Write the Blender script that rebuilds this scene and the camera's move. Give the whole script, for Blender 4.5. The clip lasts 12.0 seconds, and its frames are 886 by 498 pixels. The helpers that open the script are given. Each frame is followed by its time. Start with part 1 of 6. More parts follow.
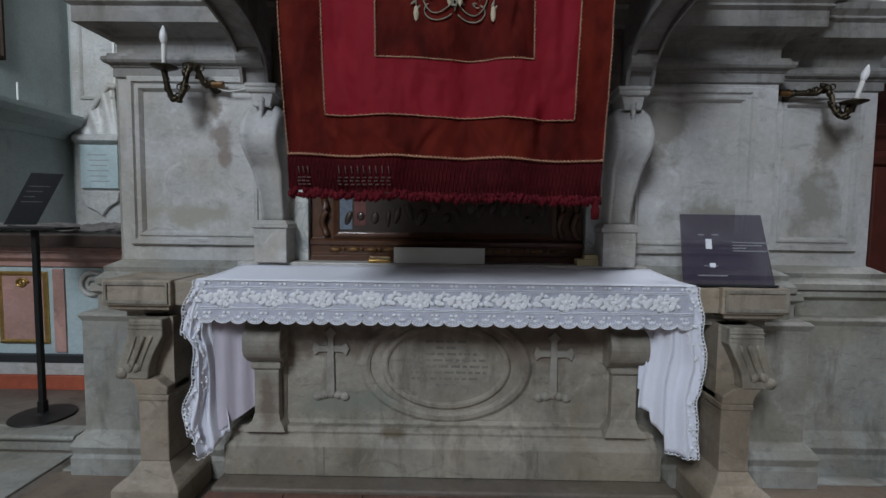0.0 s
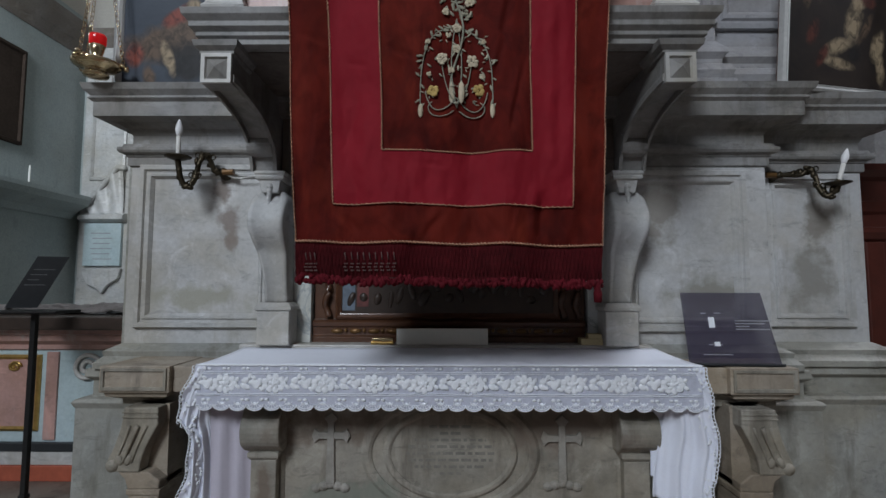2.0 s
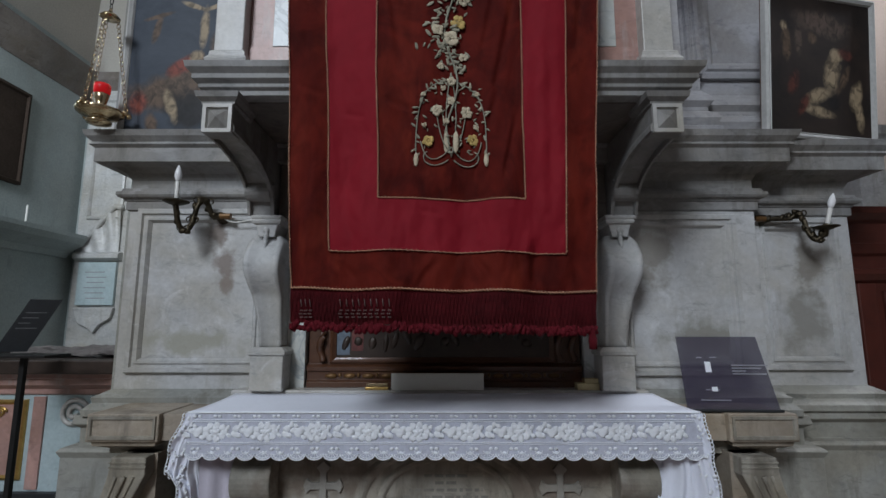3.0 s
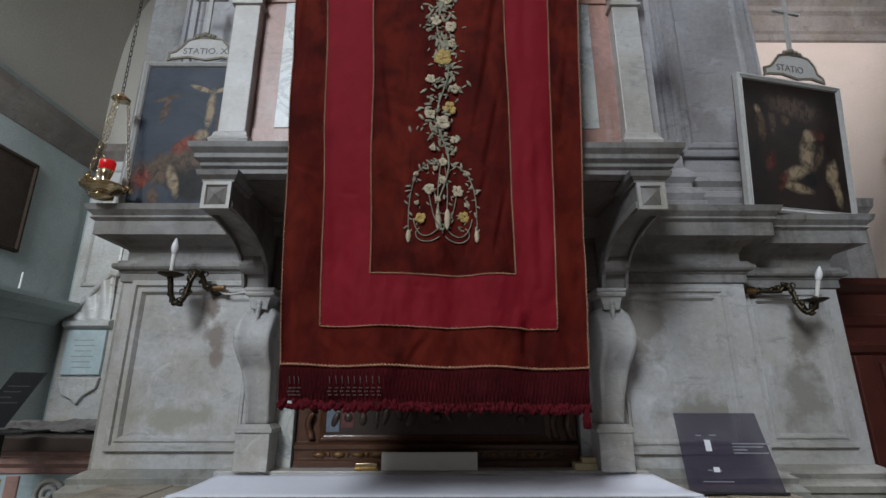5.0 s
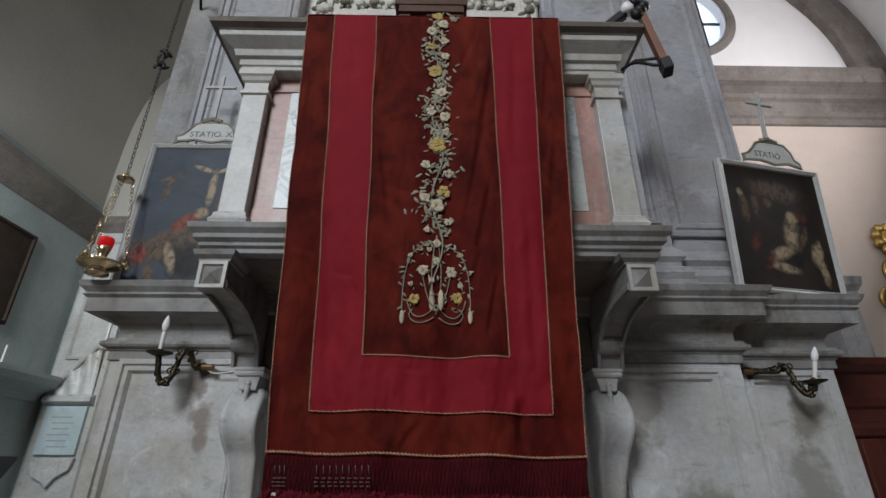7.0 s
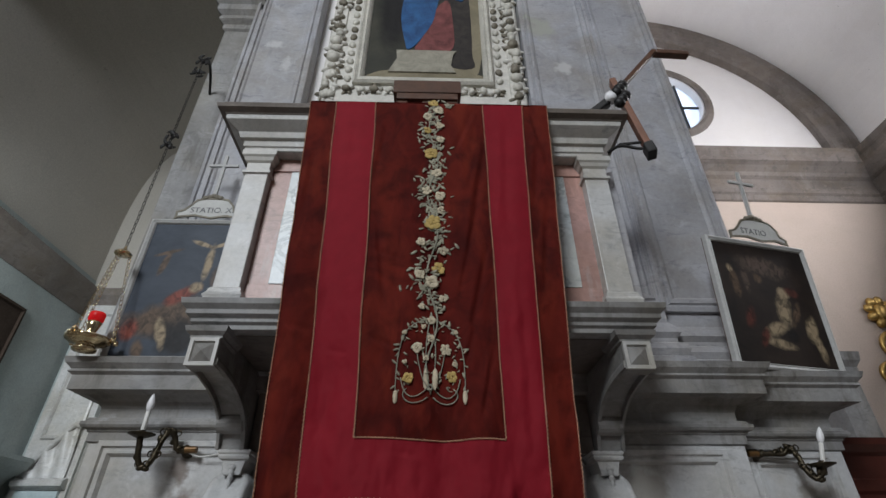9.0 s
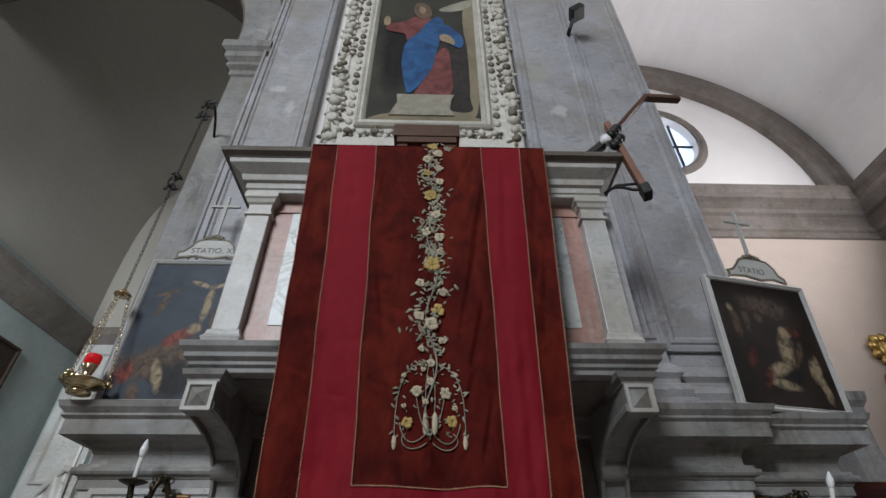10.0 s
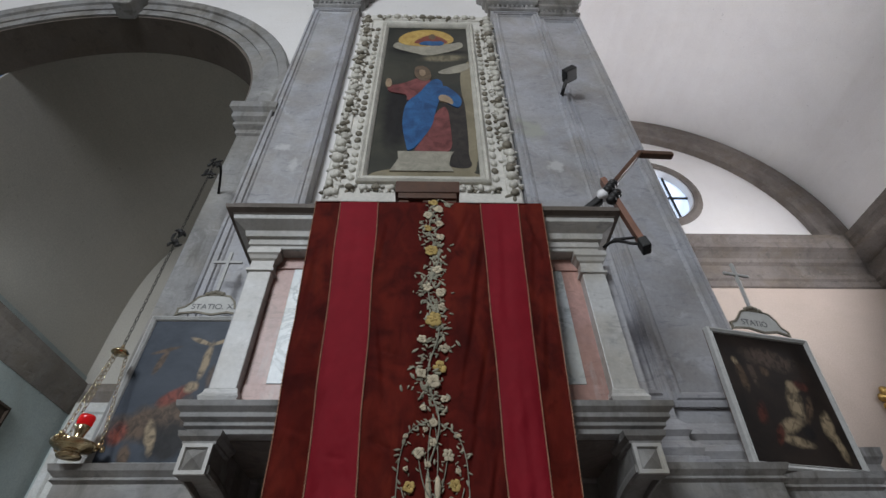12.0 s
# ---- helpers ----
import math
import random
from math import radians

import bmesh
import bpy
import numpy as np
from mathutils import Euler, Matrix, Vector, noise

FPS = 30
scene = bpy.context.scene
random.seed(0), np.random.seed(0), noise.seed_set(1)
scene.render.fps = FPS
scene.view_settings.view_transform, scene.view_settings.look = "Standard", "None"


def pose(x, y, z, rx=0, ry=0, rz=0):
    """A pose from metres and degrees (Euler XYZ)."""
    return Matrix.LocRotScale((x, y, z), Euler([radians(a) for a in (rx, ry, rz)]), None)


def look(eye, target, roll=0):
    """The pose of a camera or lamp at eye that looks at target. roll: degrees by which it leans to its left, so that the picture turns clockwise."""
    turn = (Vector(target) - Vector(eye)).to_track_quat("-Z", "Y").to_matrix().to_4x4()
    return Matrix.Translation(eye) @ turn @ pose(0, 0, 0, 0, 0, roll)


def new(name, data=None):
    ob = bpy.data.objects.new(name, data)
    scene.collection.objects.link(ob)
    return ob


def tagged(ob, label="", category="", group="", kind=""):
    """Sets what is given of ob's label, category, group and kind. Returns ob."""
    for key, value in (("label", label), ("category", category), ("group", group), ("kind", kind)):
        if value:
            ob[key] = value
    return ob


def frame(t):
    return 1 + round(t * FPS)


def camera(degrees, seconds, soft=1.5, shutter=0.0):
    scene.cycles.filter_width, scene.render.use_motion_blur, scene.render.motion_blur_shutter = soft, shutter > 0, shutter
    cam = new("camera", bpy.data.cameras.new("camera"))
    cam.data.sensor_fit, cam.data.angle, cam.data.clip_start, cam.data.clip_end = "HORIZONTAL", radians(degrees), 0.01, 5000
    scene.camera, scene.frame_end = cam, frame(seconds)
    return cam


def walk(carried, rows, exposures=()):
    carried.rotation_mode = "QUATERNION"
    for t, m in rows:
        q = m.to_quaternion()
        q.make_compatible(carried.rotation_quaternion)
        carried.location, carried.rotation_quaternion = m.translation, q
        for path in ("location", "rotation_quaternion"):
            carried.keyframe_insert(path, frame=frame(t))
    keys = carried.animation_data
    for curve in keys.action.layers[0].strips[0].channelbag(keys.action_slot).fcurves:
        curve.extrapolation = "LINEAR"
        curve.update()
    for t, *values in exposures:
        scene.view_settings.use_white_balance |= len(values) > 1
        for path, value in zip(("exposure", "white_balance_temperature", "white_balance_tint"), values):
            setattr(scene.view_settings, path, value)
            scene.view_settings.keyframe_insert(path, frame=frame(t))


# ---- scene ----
cam = camera(84.3, 12.0)
PATH = [
    (0, (-0.027, -0.428, 1.362), (-0.052, 1.567, 1.222), 0.7),
    (0.5, (-0.035, -0.432, 1.366), (-0.066, 1.566, 1.289), 0.5),
    (1, (-0.042, -0.437, 1.379), (-0.073, 1.563, 1.374), 0.4),
    (1.5, (-0.049, -0.442, 1.392), (-0.075, 1.557, 1.461), 0.2),
    (2, (-0.052, -0.449, 1.411), (-0.069, 1.545, 1.559), 0.1),
    (2.5, (-0.052, -0.456, 1.424), (-0.061, 1.531, 1.648), 0.0),
    (3, (-0.048, -0.466, 1.447), (-0.049, 1.513, 1.742), 0.0),
    (5, (-0.028, -0.493, 1.48), (-0.016, 1.428, 2.034), -0.0),
    (5.5, (-0.029, -0.502, 1.49), (-0.011, 1.401, 2.104), -0.0),
    (6, (-0.02, -0.511, 1.495), (-0.002, 1.367, 2.183), 0.0),
    (6.5, (-0.022, -0.517, 1.504), (0.002, 1.335, 2.259), 0.0),
    (7, (-0.022, -0.522, 1.513), (0.008, 1.3, 2.337), 0.1),
    (9, (-0.022, -0.546, 1.526), (0.026, 1.137, 2.605), -0.1),
    (9.5, (-0.02, -0.557, 1.532), (0.027, 1.085, 2.672), -0.2),
    (10, (-0.022, -0.568, 1.537), (0.026, 1.03, 2.738), -0.3),
    (10.5, (-0.022, -0.576, 1.539), (0.025, 0.983, 2.791), -0.5),
    (11, (-0.027, -0.584, 1.541), (0.022, 0.936, 2.84), -0.5),
    (11.5, (-0.03, -0.588, 1.544), (0.019, 0.902, 2.877), -0.7),
    (12, (-0.031, -0.591, 1.546), (0.017, 0.874, 2.906), -0.8),
]
walk(cam, [(t, look(eye, target, roll)) for t, eye, target, roll in PATH], [(0, -0.54, 6200, 10), (3, -0.53, 6200, 10), (5.5, -0.45, 6450, 10), (7, -0.44, 6500, 10), (9.5, -0.44, 6500, 10), (12, -0.56, 6420, 10)])

# ---- world and lights ----
world = bpy.data.worlds.new("world")
world.use_nodes = True
scene.world = world
wn = world.node_tree
sky = wn.nodes.new("ShaderNodeTexSky")
sky.sky_type, sky.sun_disc, sky.sun_elevation, sky.sun_rotation = "NISHITA", False, radians(40), radians(200)
wn.links.new(sky.outputs[0], wn.nodes["Background"].inputs[0])
wn.nodes["Background"].inputs[1].default_value = 0.12


def window_light(name, at, target, sx, sy, watts, colour):
    la = bpy.data.lights.new(name, "AREA")
    la.shape, la.size, la.size_y, la.energy, la.color = "RECTANGLE", sx, sy, watts, colour
    ob = new(name, la)
    ob.matrix_world = look(at, target)
    return ob


window_light("nave_window_light", (-3.7, -7.75, 7.9), (-0.6, 2.0, 2.0), 2.8, 3.4, 1120, (0.90, 0.955, 1.0))
window_light("side_window_light", (10.6, 3.4, 7.6), (4.0, 2.6, 11.5), 1.8, 2.8, 1400, (0.96, 0.95, 0.985))
# added fill lamp, out of view, brightens the chapel; no window stands there
window_light("chapel_fill_light", (-5.3, 3.1, 4.7), (-4.3, 6.6, 3.2), 0.9, 1.2, 95, (0.90, 0.97, 1.0))


# ---- materials ----
def material(name, build):
    m = bpy.data.materials.new(name)
    m.use_nodes = True
    t = m.node_tree
    p = t.nodes["Principled BSDF"]
    build(t, p)
    return m


def coords(t, kind="Object"):
    return t.nodes.new("ShaderNodeTexCoord").outputs[kind]


def noise_tex(t, vec, scale, detail=6.0, rough=0.6, distort=0.0):
    n = t.nodes.new("ShaderNodeTexNoise")
    n.inputs["Scale"].default_value, n.inputs["Detail"].default_value = scale, detail
    n.inputs["Roughness"].default_value, n.inputs["Distortion"].default_value = rough, distort
    t.links.new(vec, n.inputs["Vector"])
    return n.outputs[0]


def ramp(t, fac, stops):
    r = t.nodes.new("ShaderNodeValToRGB")
    e = r.color_ramp.elements
    while len(e) < len(stops):
        e.new(0.5)
    for k, (pos, c) in zip(e, stops):
        k.position, k.color = pos, (*c, 1) if len(c) == 3 else c
    t.links.new(fac, r.inputs[0])
    return r.outputs[0]


def mix(t, fac, a, b, mode="MIX"):
    m = t.nodes.new("ShaderNodeMix")
    m.data_type, m.blend_type = "RGBA", mode
    for sock, v in ((m.inputs[0], fac), (m.inputs[6], a), (m.inputs[7], b)):
        if isinstance(v, (int, float)):
            sock.default_value = v
        elif isinstance(v, tuple):
            sock.default_value = (*v, 1)
        else:
            t.links.new(v, sock)
    return m.outputs[2]


def bump(t, p, height, strength=0.3, distance=0.01):
    b = t.nodes.new("ShaderNodeBump")
    b.inputs["Strength"].default_value, b.inputs["Distance"].default_value = strength, distance
    t.links.new(height, b.inputs["Height"])
    t.links.new(b.outputs[0], p.inputs["Normal"])


def stretched(t, vec, sx, sy, sz):
    m = t.nodes.new("ShaderNodeMapping")
    m.inputs["Scale"].default_value = (sx, sy, sz)
    t.links.new(vec, m.inputs["Vector"])
    return m.outputs[0]


def stone(name, light, dark, stain, stain_from=0.55, scale=2.2, rough=0.6, relief=0.25, vein=None, spots=(), age=1.0):
    """Weathered stone: broad tone, fine grain, vertical damp streaks, pits."""
    def build(t, p):
        v = coords(t)
        broad = noise_tex(t, v, scale, 5, 0.62, 0.3)
        fine = noise_tex(t, v, 38, 8, 0.7)
        col = ramp(t, broad, [(0.3, dark), (0.68, light)])
        col = mix(t, 0.35, col, ramp(t, fine, [(0.3, (0.35, 0.35, 0.35)), (0.7, (0.68, 0.68, 0.68))]), "OVERLAY")
        if age:
            k = noise_tex(t, v, 1.7, 4, 0.6, 0.6)
            col = mix(t, ramp(t, k, [(0.40, (0, 0, 0)), (0.66, (age, age, age))]), col, mix(t, 1.0, col, (0.84, 0.79, 0.70), "MULTIPLY"))
            k = noise_tex(t, v, 4.5, 6, 0.7, 1.0)
            col = mix(t, ramp(t, k, [(0.56, (0, 0, 0)), (0.70, (0.5 * age, 0.5 * age, 0.5 * age))]), col, tuple(min(1, 1.28 * c) for c in light))
            k = noise_tex(t, stretched(t, v, 1, 1, 2.5), 6.5, 6, 0.72, 0.8)
            col = mix(t, ramp(t, k, [(0.55, (0, 0, 0)), (0.72, (0.7 * age, 0.7 * age, 0.7 * age))]), col, tuple(0.55 * c for c in dark))
        streak = noise_tex(t, stretched(t, v, 5, 5, 1.1), 1.3, 5, 0.65)
        col = mix(t, ramp(t, streak, [(stain_from, (0, 0, 0)), (stain_from + 0.14, (0.75, 0.75, 0.75))]), col, stain)
        pits = noise_tex(t, v, 11, 4, 0.7)
        col = mix(t, ramp(t, pits, [(0.66, (0, 0, 0)), (0.74, (0.5, 0.5, 0.5))]), col, tuple(0.5 * c for c in dark))
        for x, z, rx, rz, c in spots:
            m = t.nodes.new("ShaderNodeMapping")
            m.inputs["Location"].default_value, m.inputs["Scale"].default_value = (-x / rx, 0, -z / rz), (1 / rx, 0, 1 / rz)
            t.links.new(v, m.inputs["Vector"])
            d = t.nodes.new("ShaderNodeVectorMath")
            d.operation = "LENGTH"
            t.links.new(m.outputs[0], d.inputs[0])
            e = t.nodes.new("ShaderNodeMath")
            e.operation, e.inputs[2].default_value = "MULTIPLY_ADD", -1.2
            e.inputs[1].default_value = 2.4
            t.links.new(noise_tex(t, v, 9, 4, 0.6), e.inputs[0])
            s = t.nodes.new("ShaderNodeMath")
            s.operation = "ADD"
            t.links.new(d.outputs["Value"], s.inputs[0])
            t.links.new(e.outputs[0], s.inputs[1])
            col = mix(t, ramp(t, s.outputs[0], [(0.45, (0.8, 0.8, 0.8)), (1.0, (0, 0, 0))]), col, c)
        if vein:
            w = noise_tex(t, v, 3.0, 9, 0.6, 1.6)
            col = mix(t, ramp(t, w, [(0.47, (0, 0, 0)), (0.5, (0.8, 0.8, 0.8)), (0.53, (0, 0, 0))]), col, vein)
        t.links.new(col, p.inputs["Base Color"])
        p.inputs["Roughness"].default_value = rough
        bump(t, p, fine, relief, 0.006)
    return material(name, build)


def plain(name, colour, rough=0.5, metal=0.0, vary=0.25, scale=30, relief=0.1, coat=0.0, sheen=0.0):
    def build(t, p):
        v = coords(t)
        n = noise_tex(t, v, scale, 5, 0.65)
        n2 = noise_tex(t, v, scale / 9, 4, 0.6)
        lo, hi = tuple(c * (1 - vary) for c in colour), tuple(min(1, c * (1 + vary)) for c in colour)
        col = mix(t, 0.5, ramp(t, n, [(0.3, lo), (0.7, hi)]), ramp(t, n2, [(0.3, lo), (0.7, hi)]))
        t.links.new(col, p.inputs["Base Color"])
        p.inputs["Roughness"].default_value, p.inputs["Metallic"].default_value = rough, metal
        p.inputs["Specular IOR Level"].default_value = 0.15 if rough > 0.74 or name.endswith("silk") else 0.5
        p.inputs["Coat Weight"].default_value, p.inputs["Sheen Weight"].default_value = coat, sheen
        bump(t, p, n, relief, 0.004)
    return material(name, build)


M_GREY = stone("pale_grey_limestone", (0.325, 0.323, 0.323), (0.18, 0.178, 0.178), (0.11, 0.10, 0.088), 0.53)
M_PALE = stone("washed_pale_limestone", (0.58, 0.585, 0.59), (0.42, 0.425, 0.43), (0.30, 0.285, 0.255), 0.60)
M_SLAB = stone("damp_stained_limestone", (0.60, 0.605, 0.615), (0.43, 0.435, 0.44), (0.31, 0.29, 0.255), 0.59, spots=[
    (-1.25, 1.90, 0.06, 0.10, (0.17, 0.125, 0.10)), (-1.20, 1.76, 0.07, 0.14, (0.20, 0.155, 0.13)), (-1.19, 1.64, 0.04, 0.06, (0.24, 0.20, 0.17)), (-1.36, 1.34, 0.28, 0.10, (0.33, 0.32, 0.26)),
    (1.06, 1.80, 0.13, 0.24, (0.24, 0.22, 0.19)), (1.30, 1.36, 0.22, 0.12, (0.27, 0.26, 0.22)), (1.99, 1.78, 0.08, 0.17, (0.22, 0.20, 0.17)), (1.93, 1.45, 0.17, 0.20, (0.27, 0.26, 0.23))])
M_GREYB = stone("greenish_damp_limestone", (0.41, 0.415, 0.395), (0.24, 0.245, 0.23), (0.14, 0.135, 0.11), 0.54)
M_BLUE = stone("blue_grey_marble", (0.425, 0.43, 0.465), (0.295, 0.30, 0.33), (0.21, 0.215, 0.22), 0.62, 1.6, 0.45, 0.12, spots=[(-1.46, 5.44, 0.09, 0.07, (0.54, 0.54, 0.54)), (-1.30, 5.16, 0.05, 0.14, (0.52, 0.52, 0.52)), (1.13, 5.20, 0.09, 0.10, (0.54, 0.54, 0.54)), (0.97, 5.78, 0.16, 0.22, (0.36, 0.37, 0.32))])
M_TAN = stone("brown_worn_sandstone", (0.42, 0.365, 0.30), (0.24, 0.205, 0.165), (0.17, 0.145, 0.12), 0.58, 3.0, 0.7, 0.35)
M_ALTAR = stone("grey_altar_limestone", (0.42, 0.39, 0.335), (0.23, 0.22, 0.19), (0.13, 0.115, 0.092), 0.53, 2.6, 0.65, 0.3, spots=[
    (-0.62, 0.74, 0.24, 0.12, (0.17, 0.13, 0.10)), (0.50, 0.74, 0.30, 0.13, (0.18, 0.14, 0.11)), (-0.50, 0.42, 0.30, 0.08, (0.22, 0.24, 0.20)), (-0.30, 0.30, 0.07, 0.03, (0.12, 0.09, 0.05)), (-0.9, 0.45, 0.05, 0.18, (0.17, 0.13, 0.10))])
M_RUBBED = stone("rubbed_altar_limestone", (0.40, 0.38, 0.345), (0.24, 0.235, 0.21), (0.24, 0.22, 0.19), 0.6, 4.0, 0.65, 0.3)
M_WHITE = stone("white_marble", (0.58, 0.58, 0.575), (0.42, 0.42, 0.42), (0.31, 0.30, 0.28), 0.62, 2.5, 0.4, 0.12)
M_PINK = stone("pink_marble", (0.52, 0.31, 0.27), (0.38, 0.24, 0.22), (0.45, 0.40, 0.38), 0.56, 2.2, 0.4, 0.1)
M_VEIN = stone("veined_white_marble", (0.68, 0.72, 0.74), (0.50, 0.55, 0.58), (0.40, 0.44, 0.46), 0.60, 3.0, 0.35, 0.08, (0.30, 0.34, 0.36))
M_PLASTER = stone("grey_green_plaster", (0.36, 0.40, 0.40), (0.28, 0.32, 0.32), (0.22, 0.25, 0.24), 0.60, 0.9, 0.85, 0.12, age=0.35)
M_VAULT_DARK = stone("grey_vault_plaster", (0.45, 0.425, 0.385), (0.40, 0.38, 0.35), (0.34, 0.345, 0.315), 0.64, 0.5, 0.9, 0.06, age=0.12)
M_CREAM = stone("cream_plaster", (0.50, 0.415, 0.36), (0.44, 0.37, 0.32), (0.42, 0.365, 0.325), 0.66, 0.7, 0.9, 0.08, age=0.12)
M_VAULT = stone("white_vault_plaster", (0.80, 0.78, 0.77), (0.72, 0.70, 0.70), (0.66, 0.64, 0.64), 0.66, 0.5, 0.9, 0.05, age=0.12)
# stone of ribs and cornices; also colours in the shade beneath the balcony
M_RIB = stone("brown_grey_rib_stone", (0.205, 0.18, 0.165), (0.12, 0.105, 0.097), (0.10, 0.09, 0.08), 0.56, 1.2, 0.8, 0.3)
M_FLOOR = stone("worn_floor_stone", (0.22, 0.195, 0.17), (0.12, 0.105, 0.09), (0.075, 0.06, 0.05), 0.56, 1.8, 0.5, 0.2)
M_TANFLOOR = stone("brown_floor_slab", (0.25, 0.195, 0.15), (0.16, 0.125, 0.10), (0.10, 0.08, 0.065), 0.56, 2.2, 0.5, 0.2)
M_RED_TILE = stone("red_brown_paving", (0.22, 0.12, 0.095), (0.15, 0.085, 0.07), (0.10, 0.075, 0.065), 0.54, 2.5, 0.45, 0.2)
M_WOOD = plain("dark_carved_wood", (0.085, 0.036, 0.018), 0.4, 0, 0.45, 24, 0.3, 0.25)
M_REDWOOD = plain("red_brown_polished_wood", (0.075, 0.017, 0.011), 0.45, 0, 0.35, 14, 0.12, 0.3)
M_DARKPAINT = plain("blackened_relief", (0.035, 0.022, 0.016), 0.45, 0, 0.6, 18, 0.4, 0.2)
M_LINEN = plain("white_linen", (0.83, 0.86, 0.97), 0.85, 0, 0.04, 60, 0.12, 0, 0.2)
M_SHEER = plain("sheer_lilac_lining", (0.60, 0.57, 0.66), 0.9, 0, 0.05, 70, 0.1, 0, 0.2)
M_NET = plain("lace_net", (0.55, 0.57, 0.67), 0.9, 0, 0.2, 260, 0.5)
M_THREAD = plain("white_lace_thread", (0.88, 0.91, 0.99), 0.85, 0, 0.06, 160, 0.4)
M_GOLD = plain("worn_gilt", (0.50, 0.33, 0.11), 0.35, 0.85, 0.35, 40, 0.3)
M_BRASS = plain("polished_brass", (0.66, 0.52, 0.32), 0.2, 1.0, 0.2, 30, 0.1)
M_BRONZE = plain("tarnished_bronze", (0.055, 0.044, 0.028), 0.45, 0.8, 0.5, 45, 0.35)
M_IRON = plain("black_iron", (0.018, 0.017, 0.017), 0.5, 0.4, 0.3, 40, 0.2)
M_CANDLE = plain("white_candle_sleeve", (0.74, 0.73, 0.70), 0.5, 0, 0.05, 30, 0.05)
M_BULB = plain("frosted_bulb_glass", (0.86, 0.86, 0.88), 0.25, 0, 0.03, 30, 0.02, 0.4)
M_PAPER = plain("cream_white_card", (0.70, 0.69, 0.63), 0.8, 0, 0.05, 40, 0.08)
M_YELLOW = plain("yellowed_card", (0.56, 0.48, 0.28), 0.8, 0, 0.1, 40, 0.1)
M_BRAID = plain("gold_pink_braid", (0.40, 0.21, 0.13), 0.7, 0.0, 0.5, 130, 0.5)
M_INK = plain("grey_ink", (0.12, 0.12, 0.13), 0.7, 0, 0.1, 60, 0.02)
M_SILVER = plain("aged_silver_leaf", (0.56, 0.54, 0.48), 0.62, 0.15, 0.3, 60, 0.3)
M_OLDGILT = plain("dull_brown_gilt", (0.19, 0.17, 0.13), 0.6, 0.2, 0.5, 60, 0.4)
def _lit_red(t, p):
    p.inputs["Base Color"].default_value, p.inputs["Roughness"].default_value = (0.6, 0.008, 0.012, 1), 0.12
    p.inputs["Emission Color"].default_value, p.inputs["Emission Strength"].default_value = (1.0, 0.02, 0.02, 1), 0.22


M_GLASS_RED = material("lit_red_lamp_glass", _lit_red)
M_BLACKSLATE = plain("black_slate_paint", (0.02, 0.022, 0.025), 0.5, 0, 0.3, 30, 0.1)
M_REDPAINT = plain("worn_red_paint", (0.36, 0.085, 0.045), 0.6, 0, 0.3, 20, 0.2)
M_PALEBLUE = stone("pale_blue_scagliola", (0.50, 0.60, 0.63), (0.40, 0.50, 0.53), (0.33, 0.40, 0.42), 0.6, 3, 0.5, 0.1, age=0.35)

M_DUSTSHEET = plain("grey_brown_sheeting", (0.16, 0.145, 0.14), 0.8, 0, 0.4, 18, 0.3)
M_FAINT = plain("worn_cut_letters", (0.22, 0.21, 0.185), 0.8, 0, 0.3, 50, 0.2)
M_TASSEL = plain("red_silk_tassel", (0.085, 0.005, 0.010), 0.8, 0, 0.5, 90, 0.5)
M_SILVERTHREAD = plain("pale_worn_thread", (0.12, 0.075, 0.07), 0.7, 0, 0.3, 150, 0.4)
M_STEM = plain("grey_green_thread", (0.25, 0.245, 0.19), 0.7, 0, 0.4, 160, 0.5)
M_LEAF = plain("silver_green_thread", (0.31, 0.295, 0.225), 0.75, 0, 0.6, 40, 0.8)
M_FLOWERW = plain("ivory_silk_thread", (0.52, 0.45, 0.33), 0.75, 0, 0.5, 70, 0.8)
M_FLOWERY = plain("yellow_silk_thread", (0.46, 0.33, 0.12), 0.75, 0, 0.5, 60, 0.8)

# plaster with the shade under the chapel arch put into its colour
M_SOFFIT_SHADE = stone("shaded_brown_soffit_plaster", (0.15, 0.125, 0.105), (0.095, 0.08, 0.07), (0.07, 0.06, 0.055), 0.56, 0.9, 0.9, 0.15, age=0.5)
M_NAVE = stone("grey_nave_plaster", (0.21, 0.20, 0.195), (0.16, 0.155, 0.15), (0.12, 0.12, 0.115), 0.64, 0.6, 0.9, 0.06, age=0.12)
M_OLDFRAME = plain("dull_black_brown_wood", (0.045, 0.032, 0.025), 0.9, 0, 0.4, 30, 0.2)
M_WOODGILT = plain("rubbed_gilt_on_wood", (0.16, 0.085, 0.03), 0.4, 0.4, 0.5, 50, 0.3)
M_PATCHBLUE = plain("faded_blue_paint", (0.12, 0.15, 0.19), 0.6, 0, 0.5, 40, 0.2)
M_PATCHRED = plain("faded_red_paint", (0.13, 0.035, 0.03), 0.6, 0, 0.5, 40, 0.2)
M_FAINTLINE = plain("pale_grey_print", (0.30, 0.30, 0.33), 0.7, 0, 0.1, 60, 0.0)
M_DULLPRINT = plain("dull_grey_print", (0.12, 0.12, 0.125), 0.7, 0, 0.2, 60, 0.0)
M_FRAMEGREY = plain("grey_white_painted_wood", (0.44, 0.44, 0.43), 0.55, 0, 0.2, 40, 0.2)
M_FRAMEWHITE = plain("chalky_white_frame_paint", (0.62, 0.60, 0.55), 0.7, 0, 0.25, 30, 0.3)
M_CARTOUCHE = plain("aged_white_cartouche_paint", (0.56, 0.56, 0.54), 0.7, 0, 0.15, 25, 0.1)
